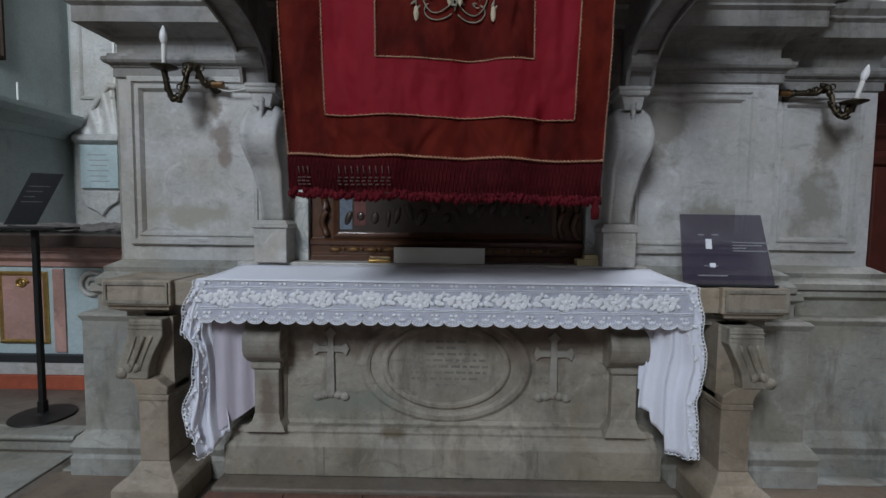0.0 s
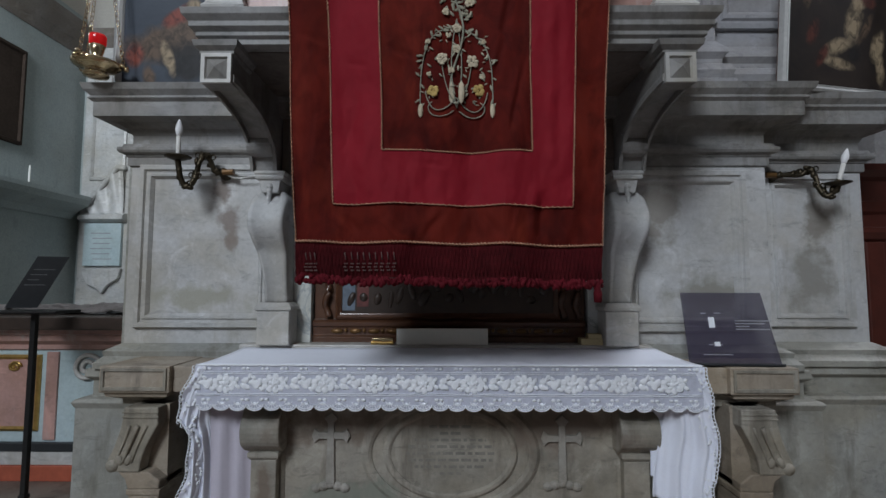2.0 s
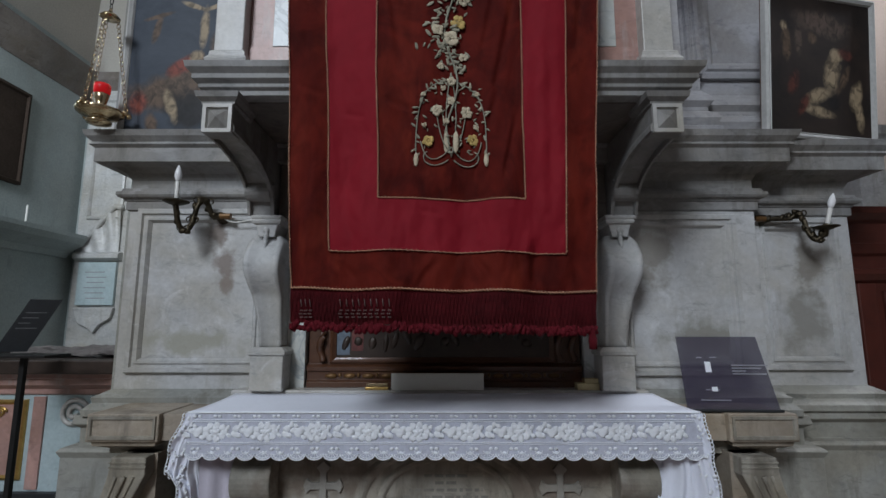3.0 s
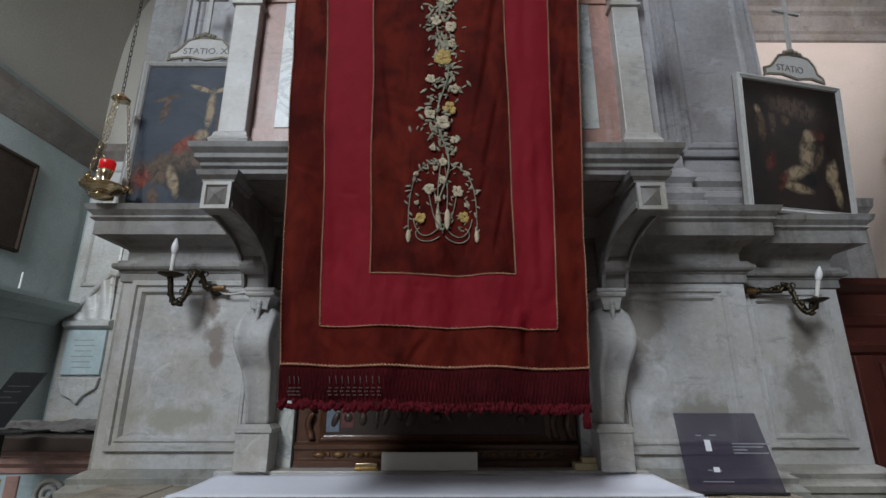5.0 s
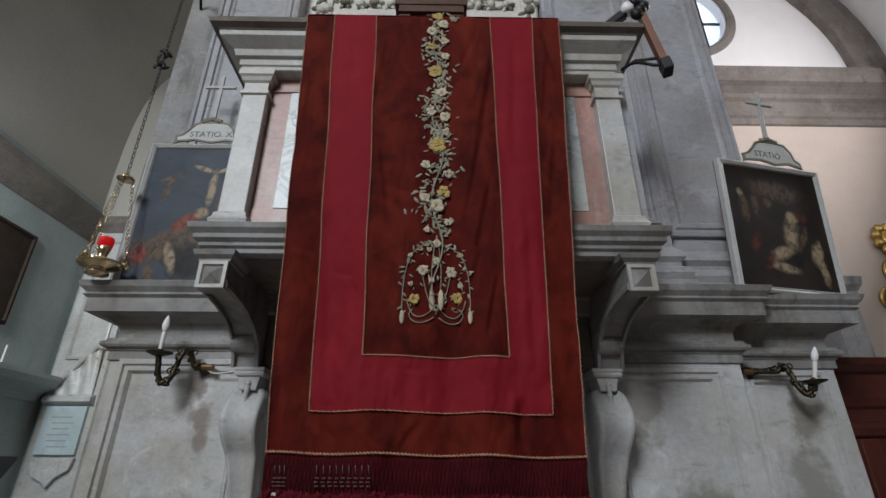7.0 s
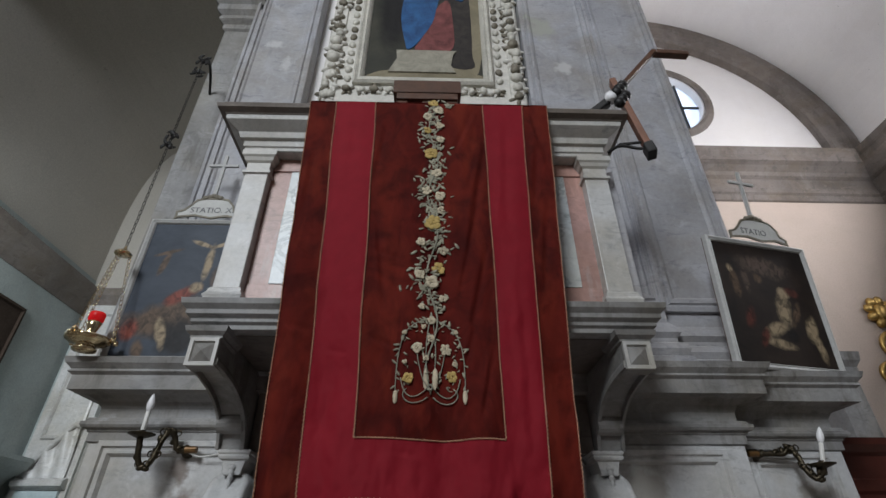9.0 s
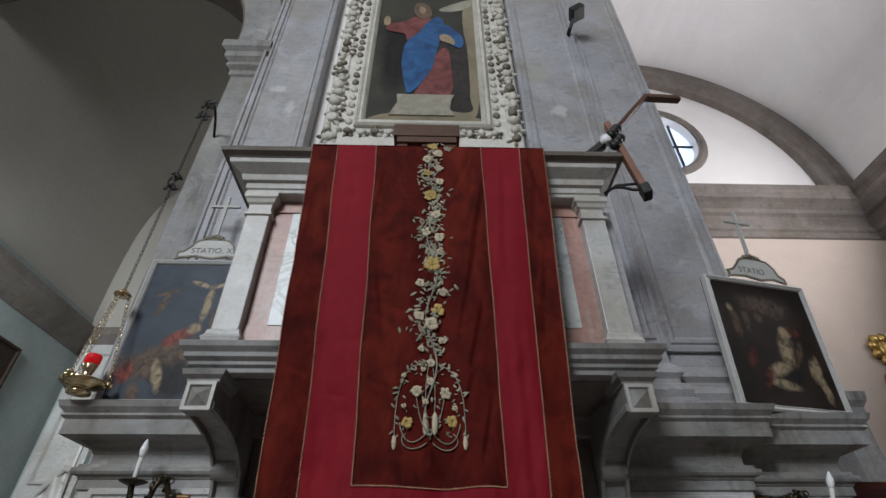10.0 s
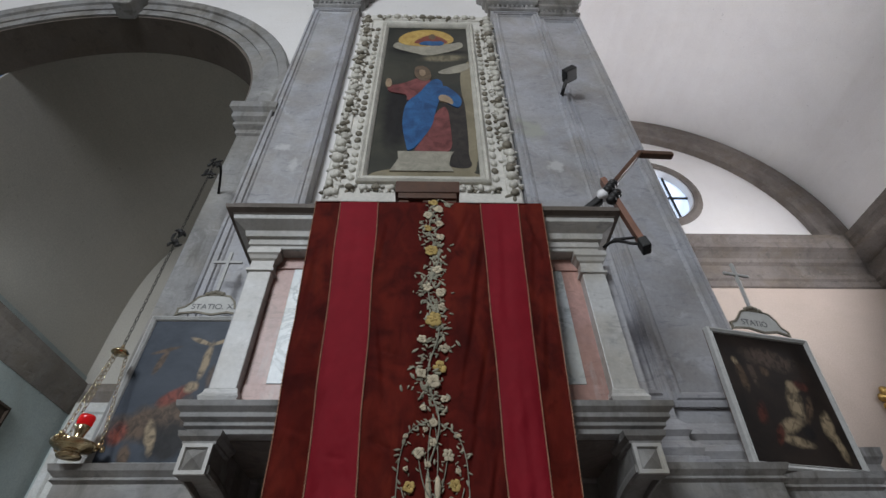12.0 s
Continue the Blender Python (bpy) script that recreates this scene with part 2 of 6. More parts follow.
M_REDWOODLIGHT = plain("worn_red_brown_wood", (0.20, 0.085, 0.05), 0.5, 0, 0.35, 20, 0.2)


def oils(name, a, b, scale=4.0):
    """Mottled dark oil paint with brush grain and varnish."""
    def build(t, p):
        v = coords(t)
        n = noise_tex(t, v, scale, 7, 0.65, 0.8)
        g = noise_tex(t, stretched(t, v, 40, 40, 12), 3, 4, 0.6)
        t.links.new(mix(t, 0.25, ramp(t, n, [(0.35, a), (0.65, b)]), ramp(t, g, [(0.3, a), (0.7, b)])), p.inputs["Base Color"])
        p.inputs["Roughness"].default_value, p.inputs["Specular IOR Level"].default_value = 0.5, 0.25
        bump(t, p, g, 0.12, 0.002)
    return material(name, build)


def painted(name, a, b, scale, spots, wobble=2.2, soft=(0.35, 1.05), folds=1.3, grain=13, depth=0.28):
    """An oil painting as soft patches of colour (x, z, half width, half height, turn, colour) on a mottled ground."""
    def build(t, p):
        v = coords(t)
        n = noise_tex(t, v, scale, 7, 0.65, 0.8)
        g2 = noise_tex(t, v, 8, 4, 0.55, 0.5)
        g = noise_tex(t, stretched(t, v, folds, 1.3, 1), grain, 3, 0.5, 0.8)
        col = ramp(t, n, [(0.32, a), (0.68, b)])
        for x, z, rx, rz, turn, c in spots:
            m = t.nodes.new("ShaderNodeMapping")
            m.vector_type = "TEXTURE"
            m.inputs["Location"].default_value, m.inputs["Rotation"].default_value, m.inputs["Scale"].default_value = (x, 0, z), (0, turn, 0), (rx, 1e6, rz)
            t.links.new(v, m.inputs["Vector"])
            d = t.nodes.new("ShaderNodeVectorMath")
            d.operation = "LENGTH"
            t.links.new(m.outputs[0], d.inputs[0])
            e = t.nodes.new("ShaderNodeMath")
            e.operation = "MULTIPLY_ADD"
            e.inputs[1].default_value, e.inputs[2].default_value = wobble, -wobble / 2
            t.links.new(g2, e.inputs[0])
            k = t.nodes.new("ShaderNodeMath")
            k.operation = "ADD"
            t.links.new(d.outputs["Value"], k.inputs[0])
            t.links.new(e.outputs[0], k.inputs[1])
            shade = mix(t, ramp(t, g, [(0.36, (0, 0, 0)), (0.60, (1, 1, 1))]), tuple(depth * q for q in c), c)
            col = mix(t, ramp(t, k.outputs[0], [(soft[0], (0.95, 0.95, 0.95)), (soft[1], (0, 0, 0))]), col, shade)
        t.links.new(col, p.inputs["Base Color"])
        p.inputs["Roughness"].default_value, p.inputs["Specular IOR Level"].default_value = 0.5, 0.25
        bump(t, p, g, 0.1, 0.002)
    return material(name, build)


FLESH, RED, BROWN, NIGHT, DUSK = (0.36, 0.28, 0.18), (0.24, 0.055, 0.035), (0.13, 0.085, 0.055), (0.012, 0.011, 0.012), (0.10, 0.07, 0.055)
M_CANVASBLUE = painted("dusky_blue_oil_painting", (0.020, 0.030, 0.048), (0.066, 0.080, 0.104), 2.2, [
    (-1.50, 2.70, 0.36, 0.13, -0.25, BROWN), (-1.47, 2.84, 0.13, 0.05, -0.55, RED), (-1.40, 2.89, 0.05, 0.04, -0.5, FLESH), (-1.37, 3.06, 0.030, 0.15, 0.05, FLESH), (-1.43, 3.19, 0.09, 0.018, 0.35, FLESH), (-1.31, 3.19, 0.09, 0.018, -0.35, FLESH),
    (-1.63, 3.05, 0.025, 0.10, 0.2, BROWN), (-1.62, 3.13, 0.09, 0.016, -0.3, BROWN), (-1.42, 2.58, 0.16, 0.13, 0.2, NIGHT), (-1.70, 2.62, 0.06, 0.08, 0.1, RED), (-1.52, 2.60, 0.035, 0.11, -0.3, FLESH), (-1.29, 2.95, 0.05, 0.10, 0.0, DUSK),
    (-1.62, 2.50, 0.04, 0.08, -0.2, BROWN)], 0.9, (0.55, 1.05), 1.3, 20, 0.35)
M_CANVASDARK = painted("blackish_oil_painting", (0.009, 0.008, 0.008), (0.036, 0.025, 0.020), 3.0, [
    (2.06, 3.08, 0.22, 0.08, 0.1, DUSK), (2.11, 2.80, 0.065, 0.12, 0.2, FLESH), (2.02, 2.68, 0.10, 0.05, -0.4, FLESH), (2.02, 2.59, 0.12, 0.035, 0.15, FLESH), (2.12, 2.64, 0.05, 0.05, 0.0, NIGHT), (2.27, 2.70, 0.045, 0.10, 0.3, FLESH),
    (2.29, 2.58, 0.035, 0.10, -0.1, FLESH), (2.19, 2.78, 0.03, 0.10, 0.5, BROWN), (2.15, 2.92, 0.045, 0.04, 0.0, FLESH), (2.21, 2.93, 0.06, 0.035, 0.4, (0.11, 0.032, 0.022)), (1.86, 2.74, 0.045, 0.09, 0.4, (0.11, 0.032, 0.022)), (1.92, 2.62, 0.03, 0.08, 0.5, (0.11, 0.032, 0.022)),
    (1.82, 2.96, 0.035, 0.12, 0.0, BROWN), (1.81, 3.05, 0.03, 0.035, 0.0, FLESH), (1.99, 3.00, 0.04, 0.045, 0.0, BROWN), (1.90, 2.98, 0.03, 0.10, 0.0, DUSK)], 0.9, (0.5, 1.05), 1.3, 20, 0.3)
OCHRE, GOLD, ROSE, AZURE, CLOUD = (0.23, 0.20, 0.13), (0.52, 0.33, 0.09), (0.27, 0.080, 0.075), (0.028, 0.105, 0.28), (0.30, 0.29, 0.22)
M_CANVASOLIVE = painted("olive_oil_painting", (0.020, 0.022, 0.019), (0.060, 0.058, 0.043), 1.2, [
    (0.10, 7.36, 0.34, 0.10, -0.12, OCHRE), (0.15, 7.55, 0.40, 0.07, 0.1, NIGHT), (-0.35, 7.55, 0.3, 0.12, 0.0, NIGHT), (-0.40, 6.1, 0.2, 0.8, 0.0, NIGHT)], 0.5, (0.5, 1.1), 2.4, 5.5, 0.42)
M_PBROWN = oils("brown_oil_paint", (0.09, 0.06, 0.04), (0.17, 0.12, 0.08), 9)
M_PRED = oils("dull_red_oil_paint", (0.12, 0.035, 0.025), (0.26, 0.075, 0.05), 9)
M_PROSE = oils("rose_oil_paint", (0.085, 0.022, 0.024), (0.26, 0.085, 0.08), 7)
M_PBLUE = oils("blue_oil_paint", (0.012, 0.045, 0.13), (0.035, 0.135, 0.33), 6)
M_PFLESH = oils("pale_ochre_oil_paint", (0.22, 0.15, 0.10), (0.42, 0.32, 0.21), 9)
M_PDARK = oils("dark_umber_oil_paint", (0.015, 0.014, 0.014), (0.05, 0.042, 0.036), 8)
M_PBEIGE = oils("beige_oil_paint", (0.15, 0.13, 0.085), (0.30, 0.26, 0.175), 2)
M_PSTONE = oils("grey_beige_oil_paint", (0.22, 0.21, 0.17), (0.40, 0.37, 0.30), 8)
M_PGOLD = oils("golden_oil_paint", (0.34, 0.20, 0.05), (0.60, 0.42, 0.13), 6)


def _velvet(t, p):
    v = coords(t)
    n = noise_tex(t, stretched(t, v, 1.5, 1, 0.8), 5.0, 6, 0.62, 1.6)
    n2 = noise_tex(t, stretched(t, v, 1, 1, 0.5), 2.2, 4, 0.6, 0.5)
    crush = noise_tex(t, stretched(t, v, 1.6, 1, 1.3), 5.0, 4, 0.5, 0.9)
    brushed = noise_tex(t, stretched(t, v, 2.2, 1, 0.8), 4.0, 4, 0.5, 0.6)
    f = noise_tex(t, v, 300, 3, 0.7)
    col = mix(t, ramp(t, n, [(0.28, (0, 0, 0)), (0.74, (1, 1, 1))]), (0.046, 0.0045, 0.0034), (0.110, 0.0105, 0.007))
    col = mix(t, ramp(t, n2, [(0.45, (0, 0, 0)), (0.68, (0.7, 0.7, 0.7))]), col, (0.165, 0.019, 0.010))
    col = mix(t, ramp(t, crush, [(0.48, (0, 0, 0)), (0.74, (0.75, 0.75, 0.75))]), col, (0.028, 0.0030, 0.0025))
    col = mix(t, ramp(t, brushed, [(0.54, (0, 0, 0)), (0.74, (0.6, 0.6, 0.6))]), col, (0.18, 0.024, 0.012))
    t.links.new(col, p.inputs["Base Color"])
    p.inputs["Roughness"].default_value, p.inputs["Sheen Weight"].default_value = 0.8, 0.05
    p.inputs["Sheen Roughness"].default_value, p.inputs["Specular IOR Level"].default_value = 0.4, 0.10
    p.inputs["Sheen Tint"].default_value = (0.75, 0.16, 0.09, 1)
    bump(t, p, f, 0.3, 0.003)


M_VELVET = material("brown_red_velvet", _velvet)
M_CRIMSON = plain("crimson_silk", (0.205, 0.0080, 0.0165), 0.75, 0, 0.16, 9, 0.10, 0, 0.0)
M_FRINGE = plain("dark_red_fringe", (0.055, 0.004, 0.006), 0.9, 0, 0.5, 60, 0.6)


def _plexi(t, p):
    p.inputs["Base Color"].default_value = (0.075, 0.065, 0.105, 1)
    p.inputs["Roughness"].default_value = 0.12
    p.inputs["Alpha"].default_value = 0.56


M_PLEXI = material("smoked_violet_acrylic", _plexi)


def _sky_glass(t, p):
    p.inputs["Base Color"].default_value = (0.8, 0.85, 0.9, 1)
    p.inputs["Emission Color"].default_value = (0.56, 0.72, 1.0, 1)
    p.inputs["Emission Strength"].default_value = 1.35


M_SKY = material("daylit_window_glass", _sky_glass)


# ---- mesh helpers ----
def part(name, bm, mat, parent=None, label="", smooth=False, bevel=0.0, kind=""):
    """Links a bmesh as one mesh object."""
    me = bpy.data.meshes.new(name)
    bmesh.ops.recalc_face_normals(bm, faces=bm.faces)
    bm.to_mesh(me)
    bm.free()
    if smooth:
        for f in me.polygons:
            f.use_smooth = True
    for m in mat if isinstance(mat, (list, tuple)) else [mat]:
        me.materials.append(m)
    ob = new(name, me)
    if bevel:
        b = ob.modifiers.new("edge", "BEVEL")
        b.width, b.segments, b.limit_method = bevel, 2, "ANGLE"
    if parent:
        ob.parent = parent
    if label or kind:
        tagged(ob, label, "", "", kind)
    return ob


def thing(name, label, category, group="", kind=""):
    return tagged(new(name), label, category, group, kind)


def box(bm, x0, x1, y0, y1, z0, z1, mi=0):
    vs = [bm.verts.new((x, y, z)) for x in (x0, x1) for y in (y0, y1) for z in (z0, z1)]
    for q in ((0, 1, 3, 2), (4, 6, 7, 5), (0, 4, 5, 1), (2, 3, 7, 6), (0, 2, 6, 4), (1, 5, 7, 3)):
        bm.faces.new([vs[i] for i in q]).material_index = mi
    return bm


def boxes(*bs):
    bm = bmesh.new()
    for b in bs:
        box(bm, *b)
    return bm


def sweep(path, profile, closed=False, to3=lambda u, v, h: (u, v, h), bm=None):
    """A moulding: the closed profile (out, height) run along a plan path with mitred corners; out lies to the right of travel."""
    bm = bm or bmesh.new()
    n = len(path)
    rings = []
    for i, p in enumerate(path):
        p = Vector(p)
        a = (p - Vector(path[i - 1])).normalized() if (i or closed) else None
        b = (Vector(path[(i + 1) % n]) - p).normalized() if (i < n - 1 or closed) else None
        a, b = a or b, b or a
        na, nb = Vector((a.y, -a.x)), Vector((b.y, -b.x))
        m = (na + nb)
        m = m / max(0.2, m.dot(na))
        rings.append([bm.verts.new(to3(p.x + m.x * o, p.y + m.y * o, h)) for o, h in profile])
    k = len(profile)
    for i in range(n if closed else n - 1):
        r, s = rings[i], rings[(i + 1) % n]
        for j in range(k):
            bm.faces.new((r[j], r[(j + 1) % k], s[(j + 1) % k], s[j]))
    if not closed:
        bm.faces.new(rings[0])
        bm.faces.new(list(reversed(rings[-1])))
    return bm


def profile_of(pts, back=-0.02):
    """Closes a moulding's face line, from bottom to top, with a back."""
    return [(back, pts[0][1])] + pts + [(back, pts[-1][1])]


def rect_path(x0, x1, z0, z1):
    """A loop in an upright plane whose right-hand side lies outside."""
    return [(x0, z0), (x1, z0), (x1, z1), (x0, z1)]


def picture_frame(x0, x1, z0, z1, y, pts, bm=None):
    """A rectangular moulding in the plane y; pts: (out from the rectangle, forward)."""
    return sweep(rect_path(x0, x1, z0, z1), pts, True, lambda u, v, h: (u, y - h, v), bm)


def extrude(outline, to3, d0, d1, bm=None):
    """A plane outline (u, v) given thickness from d0 to d1 along the third axis of to3(u, v, d)."""
    bm = bm or bmesh.new()
    a = [bm.verts.new(to3(u, v, d0)) for u, v in outline]
    b = [bm.verts.new(to3(u, v, d1)) for u, v in outline]
    n = len(outline)
    bm.faces.new(a)
    bm.faces.new(b[::-1])
    for i in range(n):
        bm.faces.new((a[i], b[i], b[(i + 1) % n], a[(i + 1) % n]))
    return bm


def xz(u, v, d):
    return (u, d, v)


def yz(u, v, d):
    return (d, u, v)


def lathe(prof, at=(0, 0, 0), seg=20, bm=None, m=None):
    """Turned form: prof is (radius, height) from bottom to top."""
    bm = bm or bmesh.new()
    m = m or Matrix.Identity(4)
    rings = []
    for r, h in prof:
        rings.append([bm.verts.new(Vector(at) + (m @ Vector((max(r, 1e-4) * math.cos(2 * math.pi * i / seg), max(r, 1e-4) * math.sin(2 * math.pi * i / seg), h)))) for i in range(seg)])
    for r, s in zip(rings, rings[1:]):
        for i in range(seg):
            bm.faces.new((r[i], r[(i + 1) % seg], s[(i + 1) % seg], s[i]))
    bm.faces.new(rings[0][::-1])
    bm.faces.new(rings[-1])
    return bm


def tube(pts, r, seg=8, bm=None, taper=None):
    """A round bar along points."""
    bm = bm or bmesh.new()
    pts = [Vector(p) for p in pts]
    rings = []
    up = Vector((0.13, 0.31, 0.94))
    for i, p in enumerate(pts):
        d = (pts[min(i + 1, len(pts) - 1)] - pts[max(i - 1, 0)]).normalized()
        a = d.cross(up).normalized()
        b = d.cross(a)
        rr = r if taper is None else r * (1 + (taper - 1) * i / (len(pts) - 1))
        rings.append([bm.verts.new(p + a * rr * math.cos(2 * math.pi * k / seg) + b * rr * math.sin(2 * math.pi * k / seg)) for k in range(seg)])
    for q, s in zip(rings, rings[1:]):
        for k in range(seg):
            bm.faces.new((q[k], q[(k + 1) % seg], s[(k + 1) % seg], s[k]))
    bm.faces.new(rings[0][::-1])
    bm.faces.new(rings[-1])
    return bm


def blob(bm, c, rx, ry, rz, seg=8, rings=5, turn=0.0):
    """A rounded lump, turned in the upright plane."""
    ct, st = math.cos(turn), math.sin(turn)
    rows = []
    for i in range(rings + 1):
        th = math.pi * i / rings
        rows.append([])
        for k in range(seg):
            ph = 2 * math.pi * k / seg
            x, y, z = rx * math.sin(th) * math.cos(ph), ry * math.sin(th) * math.sin(ph), rz * math.cos(th)
            rows[-1].append(bm.verts.new((c[0] + x * ct - z * st, c[1] + y, c[2] + x * st + z * ct)))
    for a, b in zip(rows, rows[1:]):
        for k in range(seg):
            bm.faces.new((a[k], a[(k + 1) % seg], b[(k + 1) % seg], b[k]))
    return bm


def bez(p0, p1, p2, p3, n=10):
    p0, p1, p2, p3 = map(Vector, (p0, p1, p2, p3))
    return [(1 - s) ** 3 * p0 + 3 * s * (1 - s) ** 2 * p1 + 3 * s * s * (1 - s) * p2 + s ** 3 * p3 for s in (i / n for i in range(n + 1))]


# ---- large structure ----
CX = -0.05  # axis of the altar


def struct(name, bm, mat, label, category="", smooth=False, bevel=0.0):
    ob = part(name, bm, mat, None, label, smooth, bevel, "structure")
    return tagged(ob, "", category or name.split("_")[0])


struct("floor", boxes((-9, 11.2, -8.2, 9.2, -0.3, 0.0)), M_FLOOR, "worn grey-brown stone church floor", "floor")
struct("chapel_floor", boxes((-6.0, -1.93, 2.30, 7.3, 0.0, 0.10)), M_FLOOR, "worn brown stone floor of the side chapel", "floor")
for x0, x1 in ((-6.0, -4.2), (-4.19, -2.11), (-2.10, -1.60)):
    struct("step", sweep([(x0, 2.22), (x1, 2.22)], profile_of([(-0.01, 0.0), (-0.01, 0.055), (0.0, 0.06), (0.022, 0.075), (0.028, 0.088), (0.018, 0.102)], -0.12)), M_GREYB, "low pale worn stone step with a rounded edge", "step", bevel=0.006)
for x0, x1, y0, y1, m in ((-4.6, -2.10, 1.30, 2.19, M_GREYB), (-2.03, -1.32, 1.1, 2.0, M_TANFLOOR), (-2.03, -1.62, 2.01, 2.19, M_GREYB), (-4.6, -3.0, 0.2, 1.28, M_FLOOR), (-2.96, -2.04, 0.2, 1.28, M_TANFLOOR), (1.30, 2.3, 1.2, 2.0, M_TANFLOOR), (2.33, 3.6, 1.2, 2.6, M_FLOOR), (1.30, 2.3, 2.01, 2.2, M_GREYB)):
    struct("floor_slab", boxes((x0, x1, y0, y1, -0.05, 0.012)), m, "worn stone floor slab", "floor", bevel=0.006)
struct("nave_wall_back", boxes((-9, -5.2, -8.2, -7.8, 0, 14), (-5.2, -2.2, -8.2, -7.8, 0, 6.1), (-5.2, -2.2, -8.2, -7.8, 9.7, 14), (-2.2, 11.2, -8.2, -7.8, 0, 14)),
       M_NAVE, "grey plastered nave wall with a tall window opening", "wall")
struct("nave_wall_left", boxes((-9.2, -9, -8.2, 2.3, 0, 14)), M_NAVE, "grey plastered nave wall", "wall")
struct("nave_wall_right", boxes((10.75, 11.0, -8.2, 2.5, 0, 14), (10.75, 11.0, 4.3, 8.2, 0, 14), (10.75, 11.0, 2.5, 4.3, 0, 6.2), (10.75, 11.0, 2.5, 4.3, 9.0, 14)),
       M_NAVE, "grey plastered nave wall with a window opening", "wall")
struct("ceiling", boxes((-9, 1.70, -8.2, 2.6, 13.6, 13.9)), M_VAULT, "white plastered church ceiling", "ceiling")

# wall above and beside the altar, with the tall arch of the side chapel
ARC_X, ARC_Z, ARC_R, ARC_W = -4.25, 6.40, 2.19, 0.43
arc = [(ARC_X + ARC_R * math.cos(a), ARC_Z + ARC_R * math.sin(a)) for a in (math.pi * i / 32 for i in range(33))]
outline = [(-9, 0), (-9, 13.6), (1.75, 13.6), (1.75, 0), (-1.735, 0), (-1.735, 2.42), (-1.97, 2.42), (-1.97, 5.9), (-2.06, 5.9)] + arc + [(arc[-1][0], 0)]
struct("wall_north", extrude(outline, xz, 2.32, 2.74), M_VAULT, "white plastered wall round a tall chapel arch", "wall")
bm = sweep([(-6.44, 6.1), *arc[::-1], (-2.06, 6.1)], [(0, -0.01), (0, 0.05), (-0.14, 0.05), (-0.14, 0.07), (-0.29, 0.07), (-0.30, 0.10), (-0.40, 0.12), (-0.43, 0.09), (-0.43, -0.01)],
           False, lambda u, v, h: (u, 2.31 - h, v))
struct("arch_trim", bm, M_GREY, "moulded grey stone archivolt of the chapel arch", "arch")
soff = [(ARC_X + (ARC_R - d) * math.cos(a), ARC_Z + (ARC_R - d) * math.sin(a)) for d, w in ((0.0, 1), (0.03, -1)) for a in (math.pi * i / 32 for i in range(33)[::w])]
# thin lining whose dark colour stands for the arch's shaded underside
struct("arch_soffit", extrude(soff, xz, 2.29, 2.80), M_SOFFIT_SHADE, "plastered underside of the chapel arch, coloured dark brown for its shade", "arch")
struct("keystone", extrude([(-4.37, 8.50), (-4.13, 8.50), (-4.06, 9.10), (-4.44, 9.10)], xz, 2.07, 2.3), M_GREY, "carved grey stone keystone of the arch", "keystone", bevel=0.02)

# jamb pier and impost of the arch
struct("arch_pier", boxes((-1.985, -1.66, 2.27, 2.741, 2.43, 5.76)), M_GREY, "grey stone pier carrying the chapel arch", "pier", bevel=0.006)
imp = profile_of([(0.0, 5.72), (0.02, 5.74), (0.02, 5.80), (0.06, 5.84), (0.05, 5.90), (0.09, 5.94), (0.09, 6.02), (0.13, 6.06), (0.13, 6.16)])
struct("impost", sweep([(-1.985, 2.9), (-1.985, 2.27), (-1.64, 2.27)], imp), M_GREY, "moulded grey stone impost under the arch", "impost")

# side chapel behind the arch
struct("chapel_wall_west", boxes((-6.1, -5.9, 2.80, 7.3, 0, 5.7)), M_PLASTER, "grey-green plastered chapel wall", "wall")
struct("chapel_wall_north", boxes((-5.9, -1.6, 7.2, 7.4, 0, 5.49)), M_PLASTER, "grey-green plastered chapel wall", "wall")
struct("chapel_wall_east", boxes((-1.85, -1.66, 2.74, 7.3, 0, 9.6)), M_VAULT_DARK, "grey-green plastered chapel wall", "wall")
bm = sweep([(-5.9, 2.76), (-5.9, 7.2), (-1.86, 7.2)], profile_of([(0.02, 5.04), (0.05, 5.10), (0.10, 5.20), (0.22, 5.34), (0.24, 5.46), (0.05, 5.50)]))
struct("chapel_cornice", bm, M_RIB, "dark stone cornice under the chapel vault", "cornice")
bm = bmesh.new()
vc = [-math.cos(math.pi * i / 32) for i in range(33)]
pts = [(-3.87 + 2.05 * math.copysign(abs(c) ** 0.55, c), 5.48 + 3.75 * (1 - c * c) ** 0.27) for c in vc]
extrude(pts + [(p[0], p[1] + 0.2) for p in pts[::-1]], xz, 2.80, 7.4, bm)
struct("chapel_vault", bm, M_VAULT_DARK, "plain grey plastered chapel vault", "vault", smooth=False)
struct("chapel_lunette", extrude(pts, xz, 7.185, 7.3), M_VAULT_DARK, "plain grey plastered end wall of the chapel", "wall")
bm = sweep([(-5.9, 2.76), (-5.9, 7.0)], profile_of([(0.04, 2.42), (0.10, 2.50), (0.30, 2.62), (0.34, 2.70), (0.34, 2.76)]))
struct("chapel_ledge", bm, M_PLASTER, "long plastered ledge on the chapel wall", "ledge")

